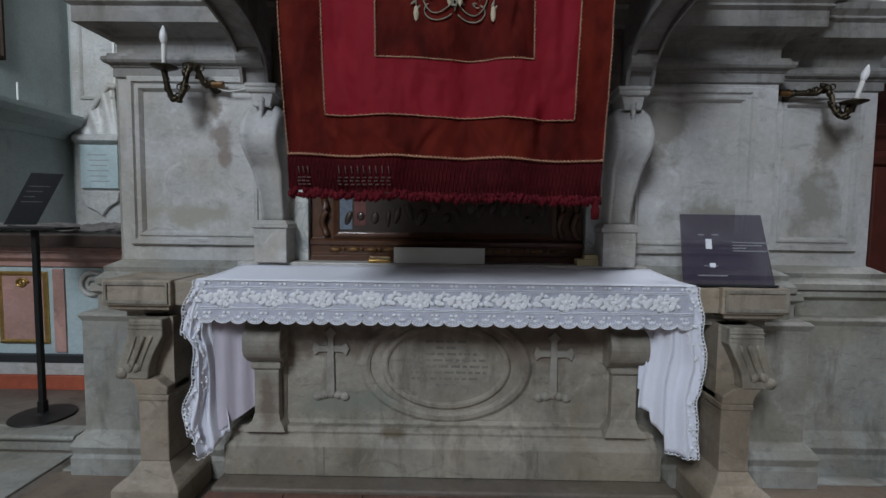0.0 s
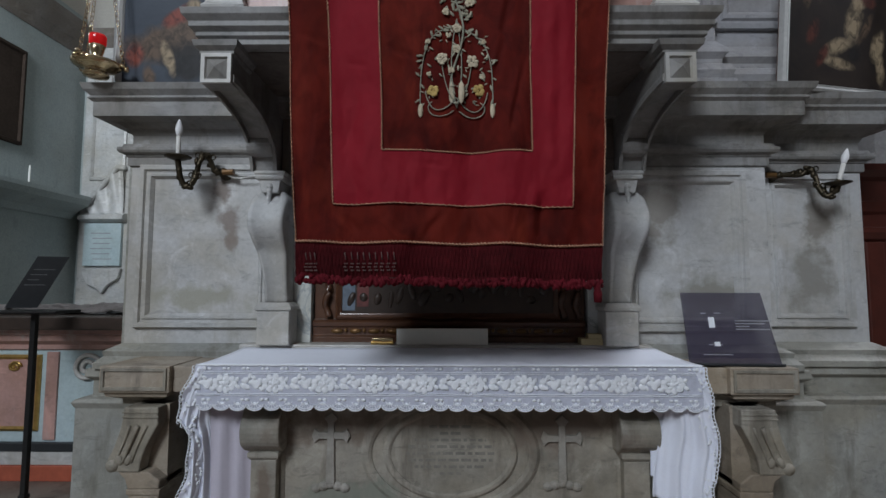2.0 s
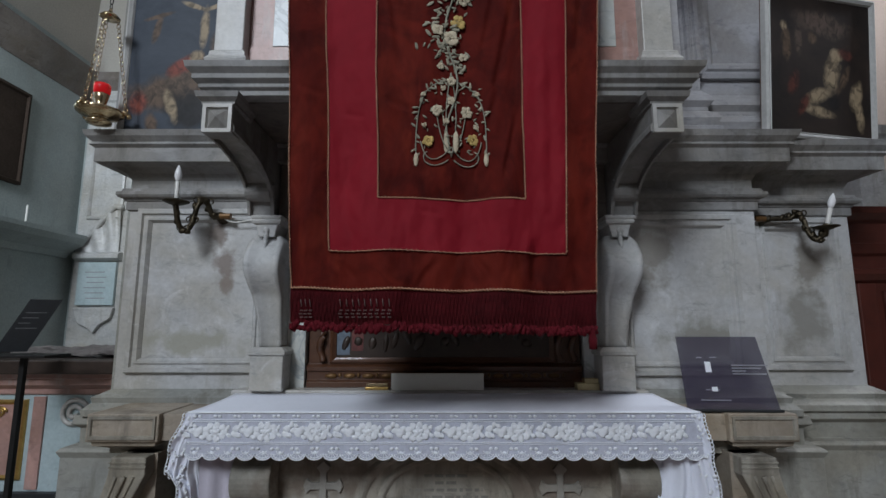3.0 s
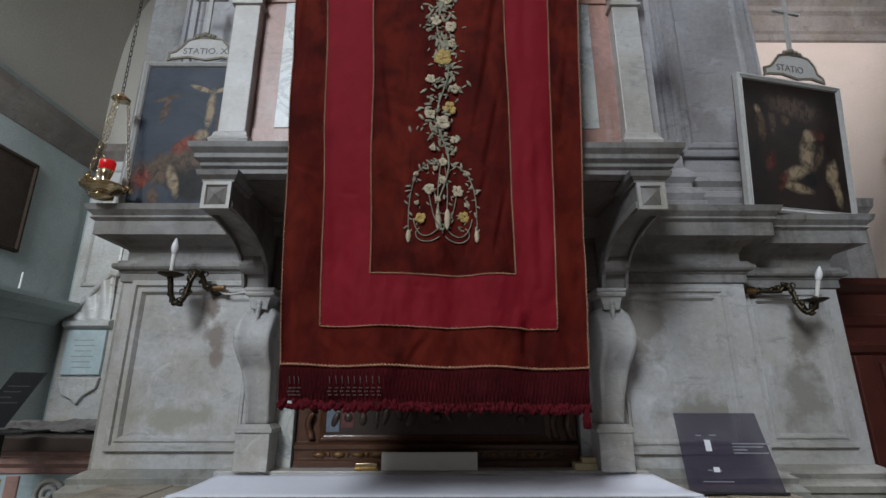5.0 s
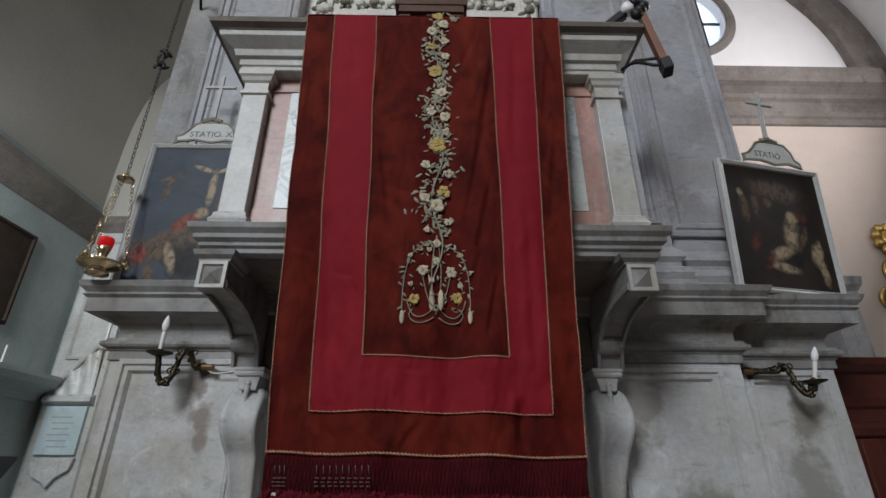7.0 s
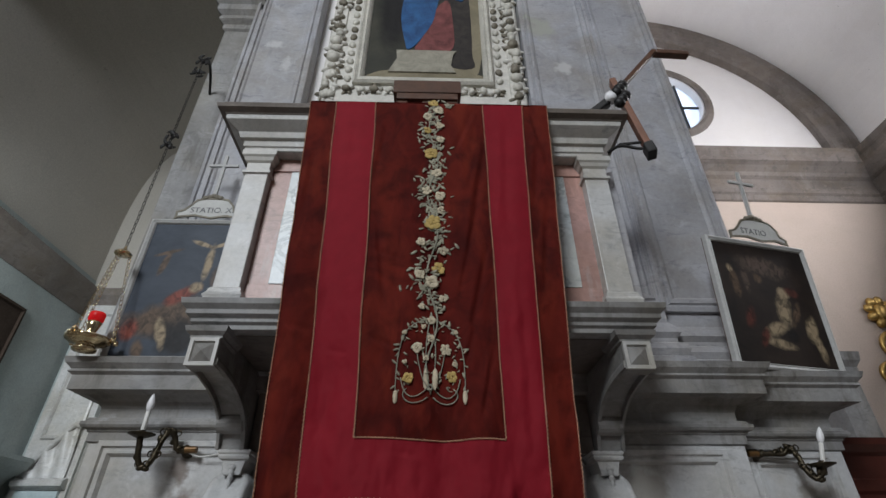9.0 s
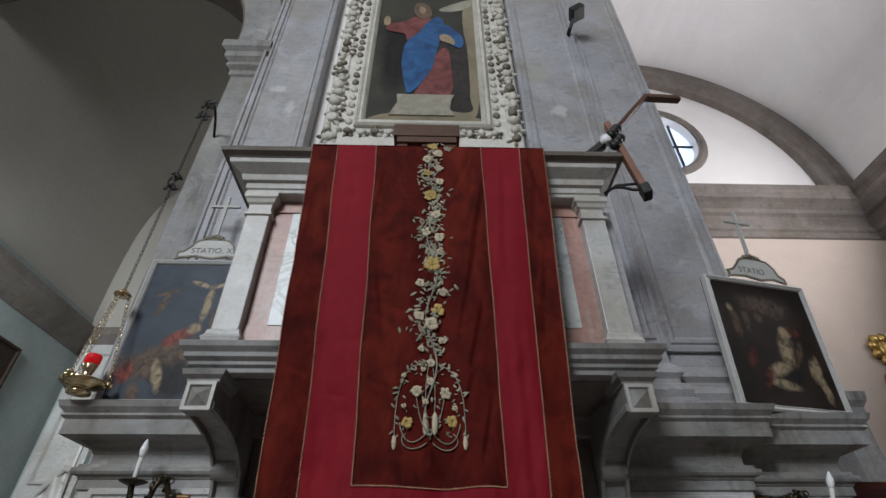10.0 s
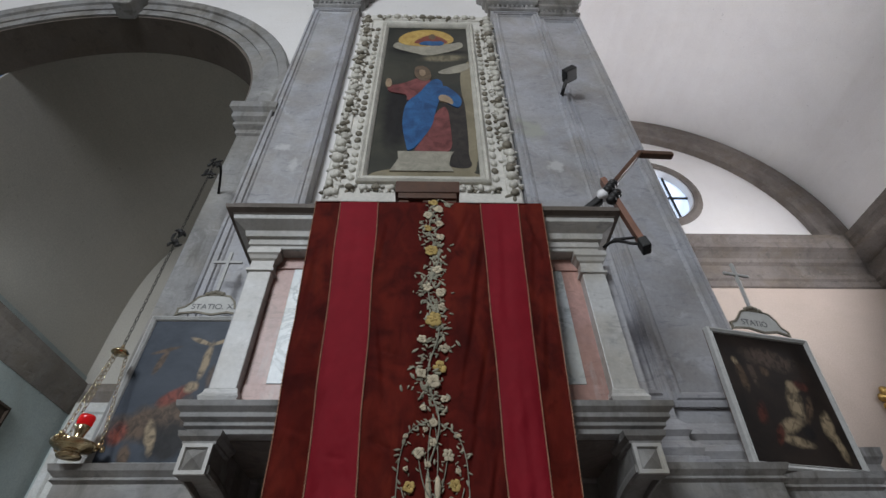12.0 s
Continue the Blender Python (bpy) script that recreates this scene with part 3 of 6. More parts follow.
# distant right bay: end wall, cornice, round window, rib and vault
OCX, OCZ, OCR = 5.95, 11.68, 1.08
oc = [(OCX + OCR * math.cos(a), OCZ + OCR * math.sin(a)) for a in (2 * math.pi * i / 40 for i in range(41))]
VX, VZ, VR = 5.2, 9.75, 5.05
struct("bay_wall_north", boxes((0.1, 10.8, 8.0, 8.4, 0, 9.0)), M_CREAM, "cream plastered end wall of the bay", "wall")
bm = extrude([(0.1, 9.0), (0.1, OCZ), (OCX - OCR, OCZ)] + oc[20:41] + [(10.8, OCZ), (10.8, 9.0)], xz, 8.0, 8.4)
extrude([(0.1, OCZ), (0.1, 15.2), (10.8, 15.2), (10.8, OCZ)] + oc[0:21], xz, 8.0, 8.4, bm)
struct("bay_lunette", bm, M_VAULT, "white plastered lunette wall with a round window opening", "wall")
BAYC = profile_of([(0.0, 8.38), (0.05, 8.40), (0.06, 8.54), (0.11, 8.58), (0.11, 8.70), (0.04, 8.74), (0.04, 9.02), (0.12, 9.07), (0.16, 9.15), (0.30, 9.24), (0.42, 9.28), (0.42, 9.45), (0.46, 9.50), (0.46, 9.66)])
bm = sweep([(0.2, 8.0), (10.4, 8.0)], BAYC)
struct("bay_cornice", bm, M_RIB, "broad brown-grey stone cornice with a moulded top", "cornice")
bm = sweep([(10.3, 8.0), (10.3, 2.6)], BAYC)
struct("side_cornice", bm, M_RIB, "broad brown-grey stone cornice with a moulded top", "cornice")
arcr = [(VX + VR * math.cos(a), VZ + VR * math.sin(a)) for a in (math.pi * i / 40 for i in range(41))]
bm = sweep(arcr, [(-0.02, -0.01), (-0.02, 0.30), (-0.06, 0.36), (-0.30, 0.36), (-0.36, 0.30), (-0.62, 0.26), (-0.66, 0.20), (-0.66, -0.01)], False, lambda u, v, h: (u, 8.0 - h, v))
struct("wall_rib", bm, M_RIB, "dark brown-grey stone rib round the lunette", "rib")
bm = extrude(arcr + [(p[0] + (p[0] - VX) * 0.06, p[1] + (p[1] - VZ) * 0.06) for p in arcr[::-1]], xz, -8.1, 8.1)
struct("bay_vault", bm, M_VAULT, "smooth white plastered barrel vault", "vault")

win = thing("window_1", "round window with a dark frame and bright panes", "window", "", "structure")
ring = [(OCX + 1.25 * math.cos(a), OCZ + 1.25 * math.sin(a)) for a in (2 * math.pi * i / 40 for i in range(40))]
part("window_frame", sweep(ring[::-1], [(0.14, -0.02), (0.14, 0.05), (0.06, 0.08), (-0.06, 0.05), (-0.10, -0.02), (-0.18, -0.06), (-0.19, -0.30), (-0.1, -0.30)], True, lambda u, v, h: (u, 8.0 - h, v)), M_RIB, win, "dark moulded stone surround")
for qx in (0, 1):
    for qz in (0, 1):
        a0 = math.pi / 2 * (0 if (qx, qz) == (1, 1) else 1 if (qx, qz) == (0, 1) else 2 if (qx, qz) == (0, 0) else 3)
        seg = [(OCX, OCZ)] + [(OCX + 1.07 * math.cos(a0 + math.pi / 2 * i / 10), OCZ + 1.07 * math.sin(a0 + math.pi / 2 * i / 10)) for i in range(11)]
        part("pane", extrude(seg, xz, 8.22, 8.23), M_SKY, win)
for q in (-0.62, 0.62):
    part("glazing_bar", boxes((OCX + q - 0.025, OCX + q + 0.025, 8.17, 8.25, OCZ - 0.86, OCZ + 0.86)), M_IRON, win)
part("glazing_bar", boxes((OCX - 1.07, OCX + 1.07, 8.171, 8.249, OCZ - 0.025, OCZ + 0.025)), M_IRON, win)

# ---- altar wall: dado, panelled bays, entablatures ----
DADO = profile_of([(0.05, 0.0), (0.05, 0.10), (0.04, 0.12), (0.055, 0.16), (0.03, 0.20), (0.0, 0.23), (0.0, 0.80), (0.015, 0.83), (0.0, 0.845), (-0.05, 0.85), (-0.05, 0.93), (-0.02, 0.95), (-0.03, 0.99)], -0.3)
BASE = profile_of([(0.09, 0.99), (0.09, 1.02), (0.06, 1.05), (0.065, 1.075), (0.02, 1.10), (0.0, 1.11)], -0.1)
ENT = profile_of([(0.0, 2.035), (0.014, 2.042), (0.014, 2.085), (0.022, 2.09), (0.022, 2.098), (0.045, 2.106), (0.052, 2.118), (0.050, 2.134), (0.034, 2.139), (0.030, 2.155), (0.0, 2.16), (0.0, 2.205), (0.018, 2.238), (0.06, 2.262), (0.112, 2.270), (0.13, 2.272), (0.13, 2.345), (0.15, 2.36), (0.14, 2.375), (0.165, 2.40), (0.175, 2.43)], -0.3)


def bay(name, x0, x1, y, label, left_open=True, right_open=False):
    """One bay of the altar wall from floor to cornice, with a sunk moulded panel."""
    t = thing(name, label, "wall", "", "structure")
    run = ([(x0, y + 0.6)] if left_open else []) + [(x0, y), (x1, y)] + ([(x1, y + 0.6)] if right_open else [])
    dx0, dx1 = x0 - (0.16 if left_open else 0), x1 + (0.16 if right_open else 0)
    drun = ([(dx0, y + 0.6)] if left_open else []) + [(dx0, y - 0.1), (dx1, y - 0.1)] + ([(dx1, y + 0.6)] if right_open else [])
    part("dado", sweep(drun, DADO), M_GREYB, t, "damp greenish stone dado with a moulded foot", bevel=0.004)
    part("base_moulding", sweep(run, BASE), M_GREYB, t)
    part("wall_slab", boxes((x0, x1, y, y + 0.3, 1.10, 2.08)), M_SLAB, t, "pale grey stone with brown damp stains", bevel=0.004)
    part("entablature", sweep(run, ENT), M_GREY, t)
    return t


def panel(t, x0, x1, z0, z1, y):
    """Raised fillets and a moulded frame round a flat field."""
    part("panel_frame", picture_frame(x0, x1, z0, z1, y, [(0.062, -0.005), (0.062, 0.016), (0.056, 0.026), (0.034, 0.026), (0.028, 0.012), (0.016, 0.012), (0.012, 0.022), (0.0, 0.022), (-0.012, 0.003), (-0.014, -0.005)]), M_PALE, t)


left_bay = bay("wall_altar_left", -1.735, -0.80, 2.11, "pale grey stone wall bay with a framed panel and cornice")
panel(left_bay, -1.618, -1.03, 1.25, 1.985, 2.11)
part("corner_strip", boxes((-1.80, -1.737, 2.19, 2.7, 1.0, 2.07)), M_GREYB, left_bay, bevel=0.004)
right_bay = bay("wall_altar_right", 0.70, 1.625, 2.11, "greyish stone wall bay with brown damp stain and framed panel", False, True)
panel(right_bay, 0.93, 1.45, 1.235, 1.955, 2.11)
outer_bay = bay("wall_altar_outer", 1.632, 2.24, 2.25, "grey stone wall bay set back with a framed panel", False, True)
panel(outer_bay, 1.75, 2.10, 1.25, 1.965, 2.25)
struct("wall_altar_core", boxes((-1.70, 1.66, 2.40, 2.73, 0, 2.42), (1.66, 2.2, 2.52, 2.9, 0, 2.42)), M_GREY, "stone core of the altar wall", "wall")
struct("wall_altar_niche", boxes((-0.80, 0.70, 2.20, 2.39, 0.9, 2.6)), M_GREYB, "dark stone back of the altar niche", "wall")

# tall pilasters over the cornice
PB = profile_of([(0.07, 2.43), (0.07, 2.53), (0.05, 2.54), (0.065, 2.58), (0.05, 2.62), (0.02, 2.635), (0.02, 2.66), (0.045, 2.69), (0.03, 2.73), (0.0, 2.77)], -0.05)
PC = profile_of([(0.0, 8.78), (0.03, 8.80), (0.03, 8.86), (0.0, 8.88), (0.0, 8.98), (0.05, 9.02), (0.05, 9.10), (0.09, 9.14), (0.09, 9.26), (0.16, 9.34), (0.16, 9.55)], -0.05)


def pilaster(x0, x1, y, label, cap=True):
    t = thing("pilaster", label, "pilaster", "pilasters beside the altarpiece", "structure")
    part("shaft", boxes((x0, x1, y, 2.32, 2.43, 9.2)), M_BLUE, t, bevel=0.006)
    part("shaft_border", picture_frame(x0 + 0.09, x1 - 0.09, 2.95, 8.60, y, [(0.088, -0.005), (0.088, 0.030), (0.062, 0.036), (0.056, 0.020), (0.040, 0.020), (0.030, 0.034), (0.010, 0.034), (0.004, 0.016), (-0.010, 0.012), (-0.022, 0.002), (-0.022, -0.005)]), M_BLUE, t)
    part("pilaster_base", sweep([(x0, 2.32), (x0, y), (x1, y), (x1, 2.32)], PB), M_BLUE, t)
    if cap:
        part("capital", sweep([(x0, 2.32), (x0, y), (x1, y), (x1, 2.32)], PC), M_GREY, t, "fluted grey stone capital")
        for i in range(9):
            x = x0 + 0.05 + (x1 - x0 - 0.1) * i / 8
            part("flute", lathe([(0.018, 8.885), (0.022, 8.90), (0.022, 8.965), (0.018, 8.98)], (x, y - 0.002, 0), 8), M_GREY, t)
    return t


pilaster(-1.70, -1.09, 2.20, "tall blue-grey marble pilaster with framed shaft")
pilaster(0.785, 1.445, 2.20, "tall blue-grey marble pilaster with framed shaft")
pilaster(1.447, 2.06, 2.26, "blue-grey marble half pilaster set back at the corner")
struct("pier_core", boxes((1.44, 2.05, 2.321, 2.9, 2.43, 9.3)), M_BLUE, "blue-grey stone core of the corner pier", "pier")

# ---- altar table ----
altar = thing("altar", "grey stone altar table with consoles, carved front and damp stains", "altar")
# slab with two projecting end blocks
part("mensa", boxes((-1.30, 1.21, 1.78, 2.10, 0.93, 1.045)), M_TAN, altar, "worn brown stone slab", bevel=0.006)


def end_block(x0, x1):
    b = part("end_block", boxes((x0, x1, 1.75, 2.10, 0.932, 1.05)), M_TAN, altar, "worn brown stone end block with a sunk panel", bevel=0.005)
    part("panel_border", picture_frame(x0 + 0.012, x1 - 0.012, 0.944, 1.04, 1.75, [(0.0, -0.002), (0.0, 0.008), (-0.012, 0.008), (-0.016, -0.002)]), M_ALTAR, b)
    part("soffit_moulding", sweep([(x0 + 0.05, 2.1), (x0 + 0.05, 1.80), (x1 - 0.05, 1.80), (x1 - 0.05, 2.1)], profile_of([(-0.06, 0.875), (-0.05, 0.88), (0.0, 0.90), (0.03, 0.912), (0.035, 0.934)], -0.1)), M_TAN, b)


end_block(-1.60, -1.285)
end_block(1.195, 1.497)
part("underslab", boxes((-1.56, 1.46, 1.86, 2.08, 0.86, 0.931)), M_ALTAR, altar)


def corner_leg(side, x0, x1):
    """Scrolled console over a square pillar on a flared foot; the scroll leans outwards."""
    leg = part("leg", boxes((x0, x1, 1.74, 1.93, 0.21, 0.50)), M_TAN, altar, "worn stone console leg with a carved scroll", bevel=0.006)
    part("cap_fillet", boxes((x0 - 0.006, x1 + 0.006, 1.734, 1.93, 0.50, 0.525)), M_TAN, leg, bevel=0.004)
    i = x1 if side < 0 else x0
    part("core", boxes((min(i, i + side * 0.13), max(i, i + side * 0.13), 1.80, 1.93, 0.525, 0.875)), M_TAN, leg)
    neck = [(0.185, 0.598), (0.15, 0.565), (0.138, 0.525), (0.0, 0.525), (0.0, 0.56), (0.05, 0.598)]
    part("neck", extrude([(i + side * d, z) for d, z in neck], xz, 1.738, 1.93), M_TAN, leg, bevel=0.006)
    out = [Vector(p) for p in bez((0.164, 0.875, 0), (0.168, 0.80, 0), (0.19, 0.72, 0), (0.228, 0.65, 0), 8)] + [Vector(p) for p in bez((0.228, 0.65, 0), (0.238, 0.615, 0), (0.225, 0.598, 0), (0.20, 0.597, 0), 5)][1:]
    inn = [Vector(p) for p in bez((0.085, 0.597, 0), (0.085, 0.68, 0), (0.04, 0.74, 0), (0.013, 0.80, 0), 8)] + [Vector((0.013, 0.875, 0))]
    o = [(i + side * p.x, p.y) for p in out + inn]
    sc_part = part("scroll", extrude(o, xz, 1.732, 1.90), M_ALTAR, leg, "carved stone scroll", bevel=0.007)
    mid = [((a.x + b.x) / 2, (a.y + b.y) / 2, abs(a.x - b.x) / 2) for a, b in zip(out[:9], inn[::-1][:9])]
    for q in (-0.62, 0.0, 0.62):
        ridge = [(i + side * (d + q * w * 0.8), 1.731 - 0.004 * (q == 0), z) for d, z, w in mid[2:]]
        part("leaf_rib", tube(ridge, 0.008 if q else 0.011, 6, None, 0.55), M_ALTAR, leg, "", True)
    for q in (-1, 1):
        part("leaf_tip", blob(bmesh.new(), (i + side * (mid[-1][0] + q * 0.02), 1.732, mid[-1][1] + 0.012), 0.018, 0.010, 0.026, 8, 5, 0.5 * q), M_ALTAR, leg, "", True)
    part("scroll_roll", lathe([(0.0, -0.005), (0.026, 0.0), (0.026, 0.16), (0.0, 0.165)], (i + side * 0.205, 1.728, 0.624), 14, None, pose(0, 0, 0, -90, 0, 0)), M_ALTAR, leg, "", True)
    for q in (0.855, 0.835):
        part("fillet", boxes((min(i + side * 0.168, i + side * 0.010), max(i + side * 0.168, i + side * 0.010), 1.727, 1.74, q - 0.005, q)), M_ALTAR, leg)
    foot = [(0.0, 0.21), (0.012, 0.19), (0.03, 0.16), (0.075, 0.125), (0.085, 0.11), (0.085, 0.0)]
    part("foot", sweep([(x0, 2.06), (x0, 1.74), (x1, 1.74), (x1, 2.06)], profile_of(foot[::-1], -0.05)), M_TAN, leg, bevel=0.004)
    part("side_slab", boxes((x0 + 0.025, x1 - 0.02, 1.93, 2.06, 0.10, 0.86)), M_ALTAR, leg, bevel=0.004)


corner_leg(-1, -1.44, -1.305)
corner_leg(1, 1.212, 1.345)

part("plinth", sweep([(-1.06, 2.1), (-1.06, 1.90), (0.96, 1.90), (0.96, 2.1)], profile_of([(0.045, 0.09), (0.045, 0.235), (0.035, 0.25), (0.03, 0.255), (0.015, 0.29), (0.02, 0.30), (0.0, 0.32)], -0.2)), M_ALTAR, altar, "worn stone plinth with a moulded top", bevel=0.005)
frontal = part("front_slab", boxes((-0.85, 0.775, 1.95, 2.05, 0.30, 0.90)), M_ALTAR, altar, "grey stone front with oval inscription and crosses")
part("slab_border", picture_frame(-0.825, 0.755, 0.335, 0.885, 1.95, [(0.03, -0.003), (0.03, 0.014), (0.012, 0.018), (0.0, 0.006), (-0.004, -0.003)]), M_ALTAR, frontal)
OX, OZ = -0.036, 0.615
for rx, rz, w, d in ((0.375, 0.235, 0.05, 0.015), (0.285, 0.185, 0.035, 0.013)):
    el = [(OX + rx * math.cos(a), OZ + rz * math.sin(a)) for a in (2 * math.pi * i / 64 for i in range(64))]
    part("oval_ring", sweep(el[::-1], [(0, -0.003), (0, d * 0.5), (-w * 0.3, d), (-w * 0.7, d), (-w, d * 0.4), (-w, -0.003)], True, lambda u, v, h: (u, 1.95 - h, v)), M_ALTAR, frontal)
random.seed(5)
for k, hw in enumerate((0.10, 0.05, 0.17, 0.20, 0.21, 0.20, 0.17, 0.05)):
    x = -hw
    while x < hw:
        w = random.uniform(0.012, 0.05)
        part("inscription_bar", boxes((OX + x, OX + min(hw, x + w), 1.9488, 1.952, OZ + 0.115 - 0.031 * k, OZ + 0.128 - 0.031 * k)), M_FAINT, frontal)
        x += w + 0.012


def relief_cross(x, z0, z1, w):
    bm = extrude([(x - 0.021, z0 + 0.02), (x - 0.015, z1 - 0.04), (x - 0.034, z1 - 0.018), (x, z1 + 0.012), (x + 0.034, z1 - 0.018), (x + 0.015, z1 - 0.04), (x + 0.021, z0 + 0.02)], xz, 1.934, 1.952)
    for s in (-1, 1):
        zc = z1 - 0.10
        extrude([(x + s * 0.008, zc - 0.016), (x + s * (w - 0.035), zc - 0.016), (x + s * (w - 0.014), zc - 0.034), (x + s * w, zc), (x + s * (w - 0.014), zc + 0.034), (x + s * (w - 0.035), zc + 0.016), (x + s * 0.008, zc + 0.016)], xz, 1.936, 1.952, bm)
    for k in range(5):
        blob(bm, (x + (k - 2) * 0.034, 1.95, z0 + 0.012 - 0.008 * abs(k - 2)), 0.028, 0.018, 0.022, 8, 4)
    part("carved_cross", bm, M_RUBBED, frontal, "raised rubbed stone cross on a small mound", bevel=0.004)


relief_cross(-0.605, 0.455, 0.795, 0.092)
relief_cross(0.495, 0.465, 0.785, 0.10)


def inner_pillar(x0, x1, side):
    p = part("inner_pillar", boxes((x0, x1, 1.885, 2.0, 0.32, 0.60)), M_ALTAR, altar, "stone pillar with a rolled console head", bevel=0.005)
    part("pillar_cap", sweep([(x0, 2.0), (x0, 1.885), (x1, 1.885), (x1, 2.0)], profile_of([(0.0, 0.60), (0.012, 0.615), (0.012, 0.635), (0.0, 0.64)])), M_ALTAR, p)
    o = [(1.885, 0.64)] + [(1.86 - 0.045 * math.cos(a), 0.74 + 0.075 * math.sin(a)) for a in (-1.2 + 0.3 * i for i in range(9))] + [(1.88, 0.86), (2.0, 0.86), (2.0, 0.64)]
    part("console_head", extrude(o, yz, x0 - 0.03, x1 + 0.03), M_ALTAR, p, bevel=0.006)
    part("pillar_foot", sweep([(x0, 2.0), (x0, 1.885), (x1, 1.885), (x1, 2.0)], profile_of([(0.04, 0.31), (0.03, 0.33), (0.01, 0.35), (0.0, 0.385)])), M_ALTAR, p)


inner_pillar(-0.965, -0.845, -1)
inner_pillar(0.765, 0.885, 1)
for x, z0, z1 in ((-0.62, 0.10, 0.30), (0.41, 0.10, 0.30)):
    part("joint", boxes((x - 0.003, x + 0.003, 1.853, 1.90, z0, z1 - 0.062)), M_FAINT, altar)
struct("altar_step", boxes((-1.12, 1.04, 1.745, 2.1, 0.0, 0.088)), M_FLOOR, "low worn grey stone step under the altar", "step", bevel=0.01)
for k in range(6):
    x0 = -1.13 + 0.362 * k
    struct("paving", boxes((x0, x0 + 0.358, 1.30, 1.742, -0.05, 0.07)), M_RED_TILE, "red-brown worn paving slab before the altar", "paving", bevel=0.005)
    struct("paving", boxes((x0 - 0.1, x0 + 0.258, 0.6, 1.297, -0.05, 0.07)), M_RED_TILE, "red-brown worn paving slab before the altar", "paving", bevel=0.005)

# shelf behind the table
struct("altar_shelf", boxes((-1.08, 0.95, 1.985, 2.2, 1.05, 1.118)), M_WHITE, "white marble rear shelf of the altar", "shelf", bevel=0.004)

# ---- consoles, brackets and balcony over the altar ----
balcony = thing("balcony", "grey stone balcony over the altar with columns and brackets", "balcony")


def scroll_console(cx):
    """An S-shaped upright console on a square block with a small capital."""
    c = thing("console", "pale stone S-shaped console on a square block", "console", "consoles under the balcony")
    bx0 = cx + (0.034 if cx < 0 else -0.042)
    part("block", boxes((bx0 - 0.08, bx0 + 0.08, 1.95, 2.2, 1.118, 1.285)), M_PALE, c, bevel=0.005)
    part("block_cap", sweep([(bx0 - 0.08, 2.2), (bx0 - 0.08, 1.95), (bx0 + 0.08, 1.95), (bx0 + 0.08, 2.2)], profile_of([(0.0, 1.285), (0.01, 1.29), (0.01, 1.305), (-0.01, 1.325)])), M_PALE, c)
    n = 30
    bm = bmesh.new()
    rows = []
    side = -1 if cx < 0 else 1
    for i in range(n + 1):
        s = i / n
        z = 1.32 + 0.56 * s
        e = 0.5 - 0.5 * math.cos(math.pi * min(1, max(0, (s - 0.08) / 0.72)))
        inner, outer = cx - side * (0.092 - 0.004 * e), cx + side * (0.022 + 0.066 * e)
        shrink = 0.0 if s < 0.92 else 0.28 * ((s - 0.92) / 0.08) ** 2
        inner, outer = inner + side * 0.09 * shrink, outer - side * 0.09 * shrink
        m, w = (inner + outer) / 2, abs(outer - inner) / 2
        y = 1.985 - 0.03 * math.sin(math.pi * s) - 0.075 * math.sin(math.pi * max(0, (s - 0.45) / 0.55)) ** 1.2
        rows.append([bm.verts.new((m + a * w, y + b, z)) for a, b in ((-1, 0.2), (-1, 0.01), (-0.88, 0), (-0.66, 0), (-0.52, 0.016), (0, 0.006), (0.52, 0.016), (0.66, 0), (0.88, 0), (1, 0.01), (1, 0.2))])
    for a, b in zip(rows, rows[1:]):
        for k in range(10):
            bm.faces.new((a[k], a[k + 1], b[k + 1], b[k]))
    bm.faces.new(rows[0])
    bm.faces.new(rows[-1])
    part("scroll", bm, M_PALE, c, "fluted S-scroll", smooth=True)
    bm = bmesh.new()
    for k in range(5):
        blob(bm, (cx, 1.955 - 0.002 * k, 1.90 - 0.022 * k), 0.018 - 0.002 * k, 0.016, 0.02, 8, 4)
    part("pendant", bm, M_PALE, c, smooth=True)
    part("neck", extrude([(cx - 0.04, 1.87), (cx + 0.04, 1.87), (cx + 0.055, 1.935), (cx - 0.055, 1.935)], xz, 1.955, 2.2), M_PALE, c, bevel=0.004)
    part("capital", sweep([(cx - 0.058, 2.2), (cx - 0.058, 1.955), (cx + 0.058, 1.955), (cx + 0.058, 2.2)], profile_of([(0.0, 1.933), (0.012, 1.938), (0.016, 1.95), (0.012, 1.957), (0.018, 1.965), (0.018, 1.978)])), M_PALE, c, bevel=0.002)
    return c


for cx in (-0.937, 0.84):
    scroll_console(cx)


